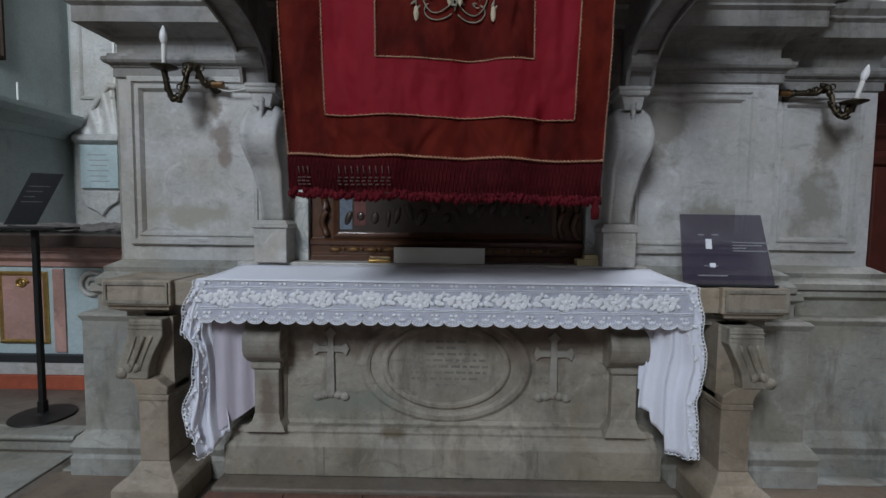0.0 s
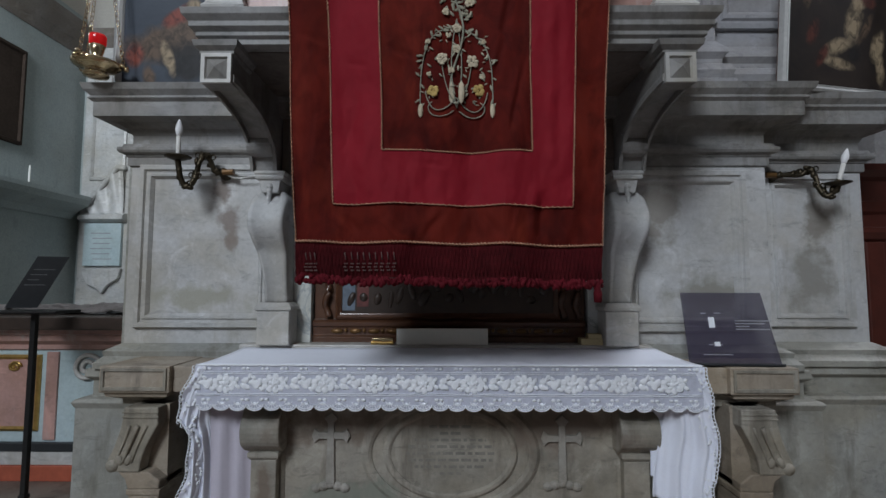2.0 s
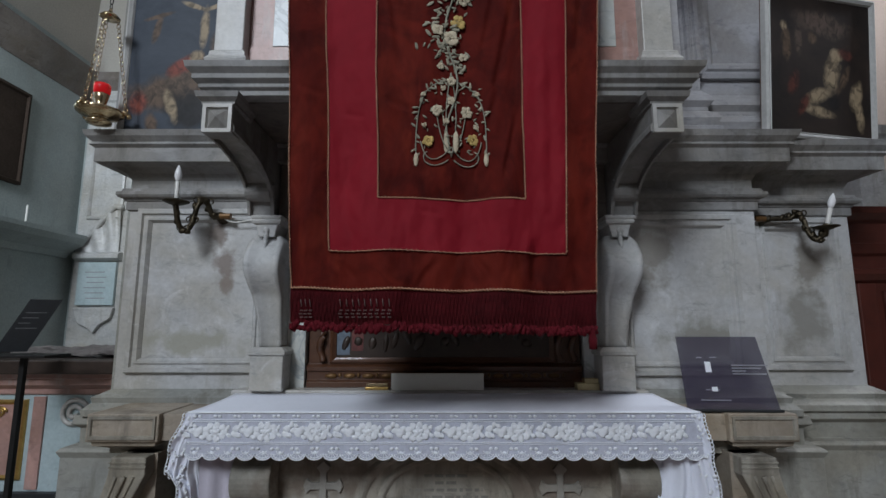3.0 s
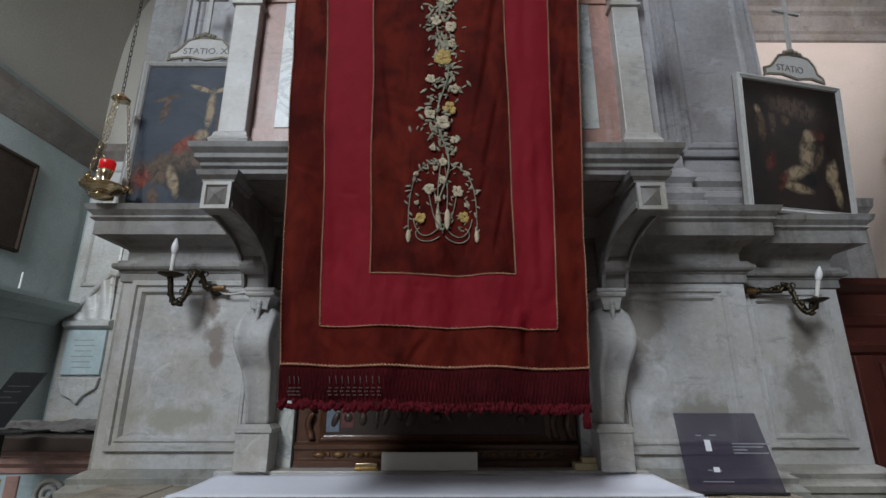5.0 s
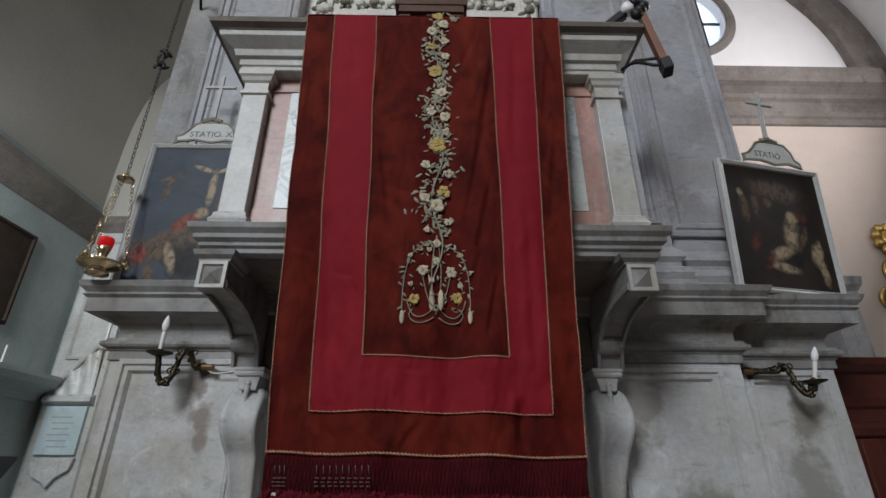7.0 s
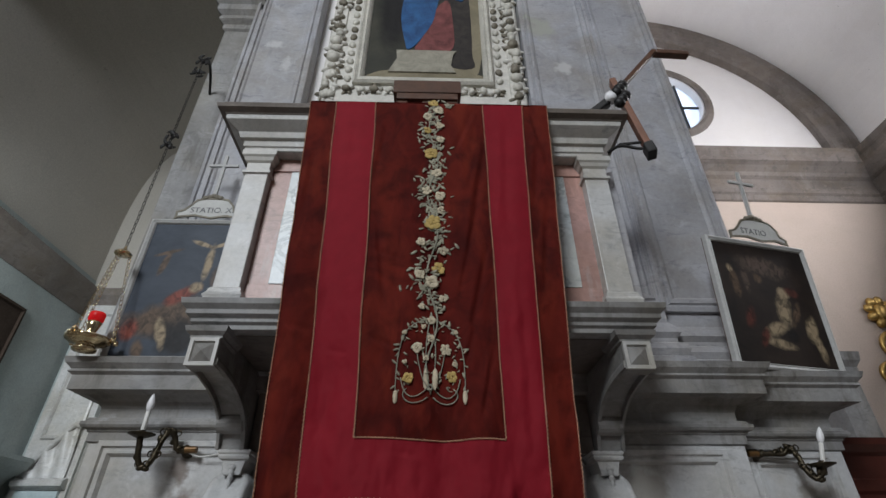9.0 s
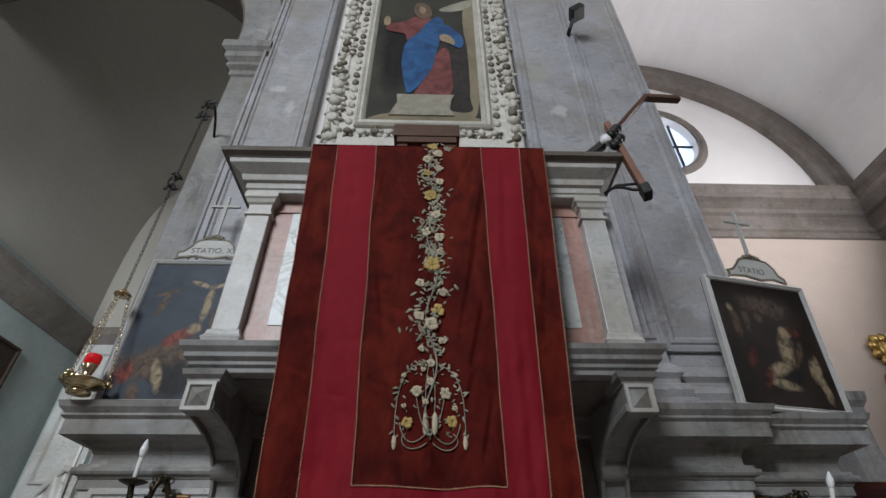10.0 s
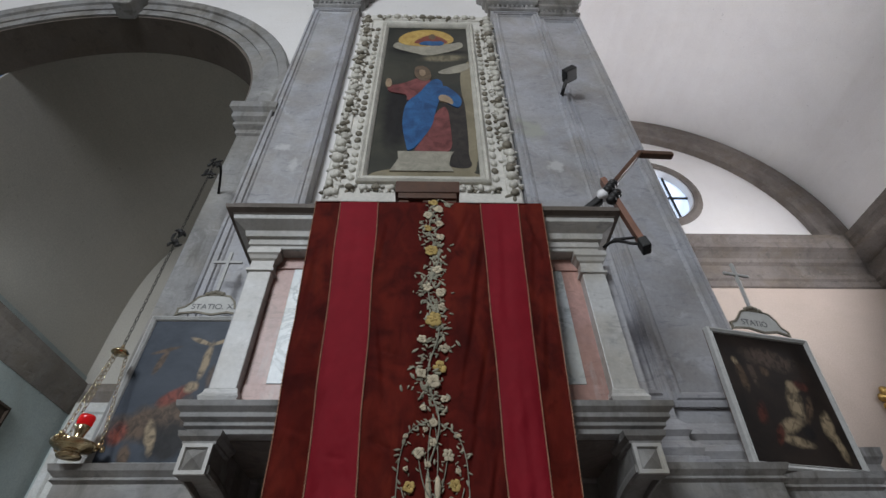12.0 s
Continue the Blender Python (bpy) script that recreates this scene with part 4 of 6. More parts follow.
def bracket(cx):
    """A curved stone bracket rising forward from the console to a square coffered head."""
    inner = [(p.x, p.y) for p in bez((1.96, 1.978, 0), (1.95, 2.10, 0), (1.84, 2.23, 0), (1.43, 2.235, 0), 16)]
    o = inner + [(1.43, 2.36), (2.2, 2.36), (2.2, 1.978)]
    b = part("bracket", extrude(o, yz, cx - 0.055, cx + 0.055), M_GREY, balcony, "curved stone bracket with coffered head", bevel=0.005)
    bm = bmesh.new()
    for s in (-1, 1):
        sweep([(y, z) for y, z in inner], [(0.012, -0.004), (0.012, 0.008), (0.0, 0.012), (-0.02, 0.012), (-0.026, -0.004)], False, lambda u, v, h, s=s: (cx + s * (0.055 + h), u, v), bm)
    part("edge_fillet", bm, M_GREY, b)
    part("volute", lathe([(0.0, 0), (0.055, 0.0), (0.055, 0.12), (0.035, 0.125), (0.03, 0.135), (0.0, 0.135)], (cx - 0.065, 1.93, 2.10), 20, None, pose(0, 0, 0, 0, 90, 0)), M_GREY, b)
    part("head_block", boxes((cx - 0.06, cx + 0.06, 1.425, 1.5, 2.205, 2.325)), M_GREY, b, bevel=0.003)
    part("head_frame", picture_frame(cx - 0.045, cx + 0.045, 2.22, 2.31, 1.425, [(0.015, -0.002), (0.015, 0.012), (0.0, 0.012), (-0.006, -0.002)]), M_WHITE, b)
    bm = bmesh.new()
    q = [bm.verts.new(p) for p in ((cx - 0.04, 1.424, 2.225), (cx + 0.04, 1.424, 2.225), (cx + 0.04, 1.424, 2.305), (cx - 0.04, 1.424, 2.305), (cx, 1.40, 2.265))]
    for i in range(4):
        bm.faces.new((q[i], q[(i + 1) % 4], q[4]))
    part("head_diamond", bm, M_GREY, b)
    part("head_cap", sweep([(cx - 0.06, 1.6), (cx - 0.06, 1.425), (cx + 0.06, 1.425), (cx + 0.06, 1.6)], profile_of([(0.0, 2.32), (0.008, 2.325), (0.008, 2.335), (0.025, 2.35), (0.03, 2.372)])), M_GREY, b)


bracket(-0.965)
bracket(0.862)
LEDGE = profile_of([(0.0, 2.37), (0.015, 2.375), (0.015, 2.395), (0.03, 2.405), (0.03, 2.42), (0.05, 2.435), (0.05, 2.455), (0.07, 2.475), (0.075, 2.50)], -0.3)
part("ledge", sweep([(-1.03, 2.25), (-1.03, 1.46), (0.95, 1.46), (0.95, 2.25)], LEDGE), M_GREY, balcony, "moulded grey stone ledge", bevel=0.002)
# slab and back wall take the dark rib stone as painted-in balcony shade
part("ledge_slab", boxes((-1.02, 0.94, 1.50, 2.30, 2.365, 2.505)), M_RIB, balcony, "stone slab under the balcony, its shade put into a dark colour")
struct("balcony_soffit_back", boxes((-0.90, 0.80, 2.02, 2.199, 1.98, 2.364)), M_RIB, "stone wall under the balcony between the brackets, coloured dark for shade", "wall")


def column(x0, x1):
    y = 1.50
    c = part("column", boxes((x0, x1, y, 1.62, 2.60, 3.31)), M_WHITE, balcony, "pale square stone column", bevel=0.004)
    run = [(x0, 1.62), (x0, y), (x1, y), (x1, 1.62)]
    part("column_base", sweep(run, profile_of([(0.035, 2.505), (0.035, 2.535), (0.02, 2.54), (0.028, 2.56), (0.015, 2.58), (0.012, 2.60), (0.0, 2.61)])), M_WHITE, c)
    part("column_capital", sweep(run, profile_of([(0.0, 3.305), (0.012, 3.31), (0.012, 3.325), (0.0, 3.33), (0.0, 3.385), (0.012, 3.395), (0.02, 3.415), (0.03, 3.425), (0.03, 3.46)])), M_WHITE, c)


column(-1.04, -0.915)
column(0.82, 0.948)
part("back_panel", boxes((-1.0, 0.91, 1.56, 1.70, 2.505, 3.47)), M_PINK, balcony, "pink marble slab behind the columns")
for x0, x1 in ((-0.808, -0.58), (0.50, 0.722)):
    part("inlay", boxes((x0, x1, 1.554, 1.57, 2.66, 3.37)), M_VEIN, balcony, "veined white marble inlay", bevel=0.003)
for x0, x1 in ((-0.912, -0.60), (0.52, 0.818)):
    part("pink_strip", boxes((x0, x1, 1.550, 1.561, 3.372, 3.46)), M_PINK, balcony, bevel=0.002)
    part("pink_strip", boxes((x0, x1, 1.550, 1.561, 2.51, 2.655)), M_PINK, balcony, bevel=0.002)
part("side_strip", boxes((0.95, 1.04, 1.62, 2.2, 2.505, 3.47)), M_BLUE, balcony)
part("side_strip", boxes((-1.10, -1.041, 1.62, 2.2, 2.505, 3.47)), M_BLUE, balcony)
TOPC = profile_of([(0.0, 3.455), (0.01, 3.46), (0.01, 3.48), (0.02, 3.485), (0.02, 3.525), (0.04, 3.53), (0.05, 3.565), (0.11, 3.605), (0.115, 3.64), (0.15, 3.655), (0.155, 3.675)], -0.3)
part("top_cornice", sweep([(-1.06, 2.25), (-1.06, 1.49), (0.93, 1.49), (0.93, 2.25)], TOPC), M_PALE, balcony, "moulded grey stone top cornice with dark edge", bevel=0.003)
part("cornice_edge", sweep([(-1.06, 2.25), (-1.06, 1.49), (0.93, 1.49), (0.93, 2.25)], profile_of([(0.118, 3.634), (0.122, 3.642), (0.154, 3.653), (0.160, 3.674)], 0.05)), M_RIB, balcony, "dark brown weathered cornice edge")
part("top_slab", boxes((-1.18, 1.05, 1.335, 2.30, 3.676, 3.688)), M_RIB, balcony, "dark weathered cover slab", bevel=0.003)

# ---- red banner ----
banner = thing("banner", "dark red velvet banner with crimson bands and embroidered flowers", "banner")


def bx(f, z):
    """Across the banner (0 to 1) at a height, in metres."""
    s = (z - 1.4) / 2.46
    a, b = -0.612 - 0.119 * s, 0.515 + 0.127 * s
    return -0.02 + 0.974 * (a + (b - a) * f + 0.02)


# creases: start (across, height), end, depth and half width in metres
CREASES = [((0.74, 3.45), (0.66, 2.75), 0.014, 0.016), ((0.70, 3.0), (0.62, 2.45), 0.011, 0.013), ((0.73, 2.75), (0.66, 2.30), 0.012, 0.014), ((0.68, 2.35), (0.60, 1.98), 0.010, 0.012), ((0.74, 2.25), (0.69, 1.95), 0.010, 0.011),
           ((0.60, 3.3), (0.68, 3.62), 0.010, 0.013), ((0.93, 3.62), (0.99, 3.20), 0.016, 0.018), ((0.95, 3.45), (0.92, 3.0), 0.012, 0.015), ((0.97, 3.0), (0.93, 2.5), 0.010, 0.016), ((0.33, 3.55), (0.29, 3.1), 0.010, 0.014),
           ((0.31, 2.9), (0.36, 2.45), 0.009, 0.013), ((0.05, 3.4), (0.03, 2.9), 0.012, 0.016), ((0.02, 2.75), (0.11, 2.66), 0.010, 0.013), ((0.02, 2.35), (0.12, 2.31), 0.010, 0.013), ((0.30, 2.30), (0.40, 2.25), 0.008, 0.012),
           ((0.30, 2.72), (0.42, 2.66), 0.008, 0.012), ((0.17, 2.24), (0.25, 2.22), 0.005, 0.008), ((0.40, 1.86), (0.50, 1.84), 0.005, 0.008), ((0.80, 1.75), (0.80, 1.58), 0.016, 0.020), ((0.16, 1.66), (0.22, 1.60), 0.008, 0.013),
           ((0.48, 1.67), (0.42, 1.58), 0.009, 0.014), ((0.60, 1.68), (0.66, 1.60), 0.009, 0.014), ((0.84, 2.6), (0.85, 1.75), 0.008, 0.020), ((0.20, 3.6), (0.19, 2.9), 0.006, 0.022), ((0.82, 3.6), (0.80, 2.8), 0.007, 0.02)]


def creased(f, z):
    d = 0.0
    for (f0, z0), (f1, z1), depth, w in CREASES:
        ux, uz = (f1 - f0) * 1.2, z1 - z0
        px, pz = (f - f0) * 1.2, z - z0
        k = (px * ux + pz * uz) / (ux * ux + uz * uz)
        if -0.25 < k < 1.25:
            q = (px - ux * k) ** 2 + (pz - uz * k) ** 2
            fade = math.exp(-((k - 0.5) / 0.42) ** 4)
            g = math.sqrt(q) / w * (1 if (px * uz - pz * ux) > 0 else -1)
            if abs(g) < 4:
                d += depth * fade * (math.exp(-g * g) - 0.55 * math.exp(-(g - 1.5) ** 2))
    return d


def by(f, z):
    s = max(0, min(1, (3.86 - z) / 2.4))
    fold = 0.010 * math.sin(f * 16 + 1.5 * math.sin(z * 2.1)) + 0.008 * math.sin(f * 31 + z * 1.3) + 0.006 * math.sin(z * 9 + f * 7)
    ruck = 0.012 * noise.noise(Vector((f * 9, z * 4, 2.0))) + 0.006 * noise.noise(Vector((f * 24, z * 11, 7.0))) + 0.0025 * noise.noise(Vector((f * 60, z * 34, 3.0)))
    return 1.322 - 0.02 * s + (fold + ruck) * (0.15 + 1.1 * s) + creased(f, z) * (0.45 + 0.55 * s)


def sag(f, z):
    return z - 0.016 * (f - 0.4) * (1 - (z - 1.4) / 2.46) + 0.0035 * math.sin(f * 19 + 1) * (1 - (z - 1.4) / 2.46)


def seam(i, z):
    """Where the four upright seams cross a height; they spread a little towards the foot."""
    s = max(0.0, min(1.0, (z - 1.7) / 1.96))
    lo, hi = ((0.129, 0.109), (0.289, 0.276), (0.767, 0.726), (0.897, 0.891))[i]
    return lo + (hi - lo) * s + 0.0015 * math.sin(z * 9 + 2 * i)


def cloth_strip(f0, f1, z0, z1, lift, nx=None, nz=None):
    """A piece of the banner; f0 and f1 are shares of the width or seam numbers given as strings."""
    bm = bmesh.new()
    fa = (lambda z: seam(int(f0), z)) if isinstance(f0, str) else (lambda z: f0)
    fb = (lambda z: seam(int(f1), z)) if isinstance(f1, str) else (lambda z: f1)
    nx = nx or max(2, int((fb(2) - fa(2)) * 170))
    nz = nz or max(2, int((z1 - z0) * 110))
    rows = []
    for j in range(nz + 1):
        z = z0 + (z1 - z0) * j / nz
        rows.append([])
        for i in range(nx + 1):
            f = fa(z) + (fb(z) - fa(z)) * i / nx
            zz = sag(f, z)
            rows[-1].append(bm.verts.new((bx(f, zz), by(f, zz) - lift, zz)))
    for a, b in zip(rows, rows[1:]):
        for i in range(nx):
            bm.faces.new((a[i], a[i + 1], b[i + 1], b[i]))
    return bm


def solid(ob, t=0.004):
    m = ob.modifiers.new("thick", "SOLIDIFY")
    m.thickness, m.offset = t, 1
    return ob


ZT, ZC, ZI = 3.682, 1.702, 1.900
solid(part("velvet_ground", cloth_strip(0, 1, 1.555, ZT, 0), M_VELVET, banner, "dark red-brown velvet", True))
for a, b in (("0", "1"), ("2", "3")):
    part("crimson_band", cloth_strip(a, b, ZC, ZT, 0.004), M_CRIMSON, banner, "smooth crimson silk band", True)
part("crimson_band", cloth_strip("1", "2", ZC, ZI, 0.0042), M_CRIMSON, banner, "smooth crimson silk band", True)
# over the cornice edge
part("top_fold", boxes((-0.706, 0.620, 1.322, 1.52, 3.6885, 3.6965)), M_VELVET, banner, bevel=0.004)


def braid(pts, r=0.003):
    """A twisted cord: short slanting strands along a line on the cloth."""
    line = [Vector((bx(f, sag(f, z)), by(f, sag(f, z)) - 0.0065, sag(f, z))) for f, z in pts]
    bm = tube(line, r * 0.6, 5)
    for a, b in zip(line, line[1:]):
        d = b - a
        side = Vector((d.z, 0, -d.x)).normalized() * r * 0.9
        n = max(1, int(d.length / 0.0125))
        for k in range(n):
            m = a + d * ((k + 0.5) / n)
            h = d.normalized() * 0.0048
            tube([m - h - side, m + Vector((0, -r * 0.6, 0)), m + h + side], r * 0.75, 5, bm)
    part("braid", bm, M_BRAID, banner, "twisted pinkish gold braid", True)


def up_seam(i, z0):
    return [(seam(i, z), z) for z in (z0 + (ZT - z0) * k / 70 for k in range(71))]


def across(z, f0, f1, n=44):
    return [(f0 + (f1 - f0) * k / n, z) for k in range(n + 1)]


for i, z in ((0, ZC), (3, ZC), (1, ZI), (2, ZI)):
    braid(up_seam(i, z))
braid(across(ZC, seam(0, ZC), seam(3, ZC)))
braid(across(ZI, seam(1, ZI), seam(2, ZI)))
braid(across(1.562, 0.0, 1.0), 0.0042)
for f in (0.003, 0.997):
    braid([(f, 1.56 + (ZT - 1.56) * k / 70) for k in range(71)], 0.0026)
part("fringe_net", cloth_strip(0.0, 1.0, 1.435, 1.556, 0.0, 90, 6), M_FRINGE, banner, "dark red openwork fringe", True)
random.seed(11)
bm = bmesh.new()
for k in range(330):
    f = (k + 0.5) / 330
    z = sag(f, 1.424) + random.uniform(-0.010, 0.010)
    r = random.uniform(0.006, 0.011)
    blob(bm, (bx(f, z) + random.uniform(-0.004, 0.004), by(f, 1.44) - random.uniform(0.0, 0.012), z), r, r, r * random.uniform(1.0, 1.7), 6, 4, random.uniform(-0.6, 0.6))
part("tassels", bm, M_TASSEL, banner, "thick row of crimson tufts", True, kind="stuff")
part("corner_tassel", lathe([(0.003, 1.350), (0.014, 1.352), (0.016, 1.385), (0.010, 1.405), (0.013, 1.415), (0.004, 1.43)], (bx(0.985, 1.4), by(0.985, 1.42) - 0.008, 0), 10), M_TASSEL, banner, "hanging red corner tassel", True)
bm = bmesh.new()
for k in range(80):
    for a in (0, 1):
        f0, f1 = (k + a) / 80, (k + 1 - a) / 80
        tube([(bx(f0, 1.55), by(f0, 1.55) - 0.005, sag(f0, 1.548)), (bx(f1, 1.445), by(f1, 1.445) - 0.005, sag(f1, 1.445))], 0.0007, 4, bm)
part("cord_net", bm, M_FRINGE, banner, "", True, kind="stuff")
for f in (0.035, 0.050, 0.065, 0.165, 0.185, 0.205, 0.225, 0.245, 0.265, 0.285, 0.305, 0.325):
    part("pale_thread", tube([(bx(f, 1.53), by(f, 1.5) - 0.009, 1.528), (bx(f + 0.003, 1.50), by(f, 1.5) - 0.010, 1.502)], 0.0018, 5), M_SILVERTHREAD, banner, "worn bare thread", True)
    bm = bmesh.new()
    for q in range(6):
        z = 1.488 - 0.012 * (q // 2)
        blob(bm, (bx(f + 0.006 * (q % 2) - 0.003 * (q // 2 % 2), z), by(f, 1.48) - 0.009, z), 0.0032, 0.0025, 0.0032, 6, 4)
    part("pale_knot", bm, M_SILVERTHREAD, banner, "", True)

# embroidery: stems, leaves, roses, in a rising column
random.seed(23)


def petal_flower(bm, x, z, r, petals, y, mi):
    petals = random.choice((5, 6, 7, 8))
    for k in range(petals):
        a = 2 * math.pi * k / petals + random.uniform(-0.25, 0.25)
        q = r * random.uniform(0.75, 1.15)
        blob(bm, (x + 0.6 * q * math.cos(a), y, z + 0.6 * q * math.sin(a)), 0.46 * q, 0.003, random.uniform(0.34, 0.50) * q, 7, 4, a)
    for k in range(3):
        a = random.uniform(0, 6.28)
        blob(bm, (x + 0.18 * r * math.cos(a), y - 0.002, z + 0.18 * r * math.sin(a)), 0.26 * r, 0.003, 0.16 * r, 7, 4, a)


def leaf(bm, x, z, l, a, y):
    blob(bm, (x + 0.5 * l * math.cos(a), y, z + 0.5 * l * math.sin(a)), 0.5 * l, 0.0025, 0.17 * l, 7, 4, a)


def emb_y(x, z):
    f = (x - bx(0, z)) / (bx(1, z) - bx(0, z))
    return by(f, z) - 0.006


EX = -0.018
flowers = [(2.86, 0.0, 0.05, "y"), (3.30, -0.01, 0.042, "y"), (2.55, 0.0, 0.034, "w"), (2.62, 0.03, 0.036, "y"), (2.71, 0.05, 0.028, "w"), (3.05, -0.03, 0.03, "w"), (3.02, 0.035, 0.032, "w"),
           (3.17, 0.02, 0.03, "w"), (3.40, 0.035, 0.03, "w"), (3.47, -0.03, 0.028, "y"), (3.50, 0.03, 0.028, "w"), (3.57, -0.035, 0.030, "w"), (3.62, 0.03, 0.033, "w"), (3.68, 0.0, 0.032, "y"),
           (2.28, 0.0, 0.026, "w"), (2.24, -0.055, 0.034, "w"), (2.24, 0.06, 0.034, "w"), (2.12, -0.088, 0.030, "y"), (2.13, 0.082, 0.030, "y"), (2.36, 0.0, 0.026, "w"), (2.47, 0.05, 0.022, "w"),
           (2.75, -0.05, 0.025, "w"), (2.93, 0.04, 0.028, "w"), (2.58, -0.05, 0.026, "w"), (2.18, -0.10, 0.016, "w"), (2.18, 0.095, 0.016, "w"), (2.30, -0.105, 0.014, "w"), (2.31, 0.10, 0.014, "w"), (2.20, -0.02, 0.018, "w"), (2.33, -0.03, 0.018, "w"), (2.42, -0.04, 0.02, "w")]
emb = part("stem", tube([(EX + 0.025 * math.sin(z * 14), emb_y(EX, z), z) for z in (2.1 + 0.03 * k for k in range(53))], 0.004, 6), M_STEM, banner, "grey-green embroidered stem", True)
for z, dx, r, c in flowers:
    bm = bmesh.new()
    petal_flower(bm, EX + dx, z, r * (0.72 if z < 2.45 else 0.9), 6, emb_y(EX + dx, z) - 0.004, 0)
    part("flower", bm, M_FLOWERY if c == "y" else M_FLOWERW, banner, "yellow embroidered flower" if c == "y" else "white embroidered flower", True)
bm = bmesh.new()
for k in range(460):
    z = 2.40 + 1.29 * random.random()
    x = EX + 0.025 * math.sin(z * 14) + random.gauss(0, 0.032)
    leaf(bm, x, z, random.uniform(0.018, 0.042), random.uniform(0, 6.28), emb_y(x, z) + 0.001)
for s in (-1, 1):
    for k in range(26):
        u = k / 25
        p = bez((EX + s * 0.01, 0, 2.37), (EX + s * 0.07, 0, 2.34), (EX + s * 0.145, 0, 2.34), (EX + s * 0.132, 0, 2.06), 25)[k]
        leaf(bm, p.x, p.z, random.uniform(0.016, 0.03), random.uniform(0, 6.28), emb_y(p.x, p.z) + 0.001)
for k in range(60):
    x, z = EX + random.choice((-1, 1)) * random.uniform(0.0, 0.11), random.uniform(2.06, 2.36)
    leaf(bm, x, z, random.uniform(0.012, 0.026), random.uniform(0, 6.28), emb_y(x, z) + 0.001)
part("leaves", bm, M_LEAF, banner, "silvery green embroidered leaves", True, kind="stuff")
for s in (-1, 1):
    for a, b, c, d in (((0.0, 2.06), (0.03, 2.20), (0.02, 2.28), (0.0, 2.40)), ((0.01, 2.37), (0.07, 2.34), (0.145, 2.34), (0.132, 2.04)), ((0.0, 2.10), (0.06, 2.02), (0.10, 2.04), (0.115, 2.12)),
                       ((0.0, 2.08), (0.04, 2.10), (0.05, 2.20), (0.06, 2.25)), ((0.01, 2.05), (0.08, 1.99), (0.13, 2.06), (0.09, 2.08))):
        pts = bez(*[(EX + s * p[0], 0, p[1]) for p in (a, b, c, d)], 14)
        part("scroll_stem", tube([(p.x, emb_y(p.x, p.z), p.z) for p in pts], 0.0023, 6), M_STEM, banner, "", True)
    for c, rx, rz in (((EX + s * 0.132, emb_y(EX + s * 0.132, 2.05), 2.05), 0.010, 0.028), ((EX + s * 0.018, emb_y(EX, 2.11), 2.12), 0.012, 0.045)):
        part("bud", blob(bmesh.new(), c, rx, 0.006, rz, 8, 4), M_FLOWERW, banner, "white embroidered bud", True)

# ---- altar cloth ----
cloth = thing("altar_cloth", "white linen altar cloth with a wide lace border", "tablecloth")
CL0, CL1, CY = -1.165, 1.075, 1.742


def sheet(pts_fn, nu, nv):
    bm = bmesh.new()
    rows = [[bm.verts.new(pts_fn(i / nu, j / nv)) for i in range(nu + 1)] for j in range(nv + 1)]
    for a, b in zip(rows, rows[1:]):
        for i in range(nu):
            bm.faces.new((a[i], a[i + 1], b[i + 1], b[i]))
    return bm


solid(part("cloth_top", sheet(lambda u, v: (CL0 + (CL1 - CL0) * u + (0.11 - 0.22 * u) * v, CY + 0.245 * v, 1.057 + 0.001 * math.sin(u * 40) + 0.045 * v ** 1.5), 60, 8), M_LINEN, cloth, "smooth white linen top", True), 0.003)


def front_y(u, v):
    return CY - 0.004 - 0.006 * v + 0.003 * math.sin(u * 55) * v + 0.002 * math.sin(u * 130 + 1) * v


def front_pt(u, v, lift=0.0):
    x = CL0 + 0.012 + (CL1 - CL0 - 0.024) * u
    return (x, front_y(u, v) - lift, 1.058 - 0.185 * v + 0.0 * u)


part("lace_net", sheet(lambda u, v: front_pt(u, v * 0.93), 120, 6), M_NET, cloth, "grey-white net ground of the lace", True)
for v, r in ((0.0, 0.004), (0.16, 0.0018), (0.20, 0.0018), (0.66, 0.002), (0.70, 0.0018)):
    part("lace_cord", tube([front_pt(k / 90, v, 0.002) for k in range(91)], r, 5), M_THREAD, cloth, "", True)


def lace_rose(u, mirror=1):
    bm = bmesh.new()
    cx, cy, cz = front_pt(u, 0.43, 0.003)
    for k in range(9):
        a = 2 * math.pi * k / 9
        blob(bm, (cx + 0.040 * math.cos(a), cy, cz + 0.026 * math.sin(a)), 0.019, 0.002, 0.015, 7, 4, a)
    for k in range(5):
        a = 2 * math.pi * k / 5 + 0.4
        blob(bm, (cx + 0.014 * math.cos(a), cy - 0.001, cz + 0.012 * math.sin(a)), 0.012, 0.002, 0.009, 7, 4, a)
    blob(bm, (cx, cy - 0.002, cz), 0.013, 0.003, 0.011, 7, 4)
    for dx, dz, l, a in ((-0.060, 0.012, 0.026, 0.5), (-0.075, -0.012, 0.024, -0.6), (-0.092, 0.006, 0.024, 0.2), (-0.105, -0.016, 0.018, 1.9), (-0.082, 0.024, 0.02, 2.4), (-0.05, -0.022, 0.022, -0.3), (0.050, 0.018, 0.02, 0.9), (0.055, -0.014, 0.02, -0.8), (-0.118, 0.014, 0.03, 0.4), (-0.122, -0.010, 0.03, -0.5), (-0.07, 0.0, 0.04, 3.1), (-0.10, 0.03, 0.022, 1.2)):
        blob(bm, (cx + mirror * dx * 1.08, cy, cz + dz), 0.72 * l, 0.002, 0.46 * l, 7, 4, a)
    part("lace_rose", bm, M_THREAD, cloth, "white woven lace rose with leaves", True)


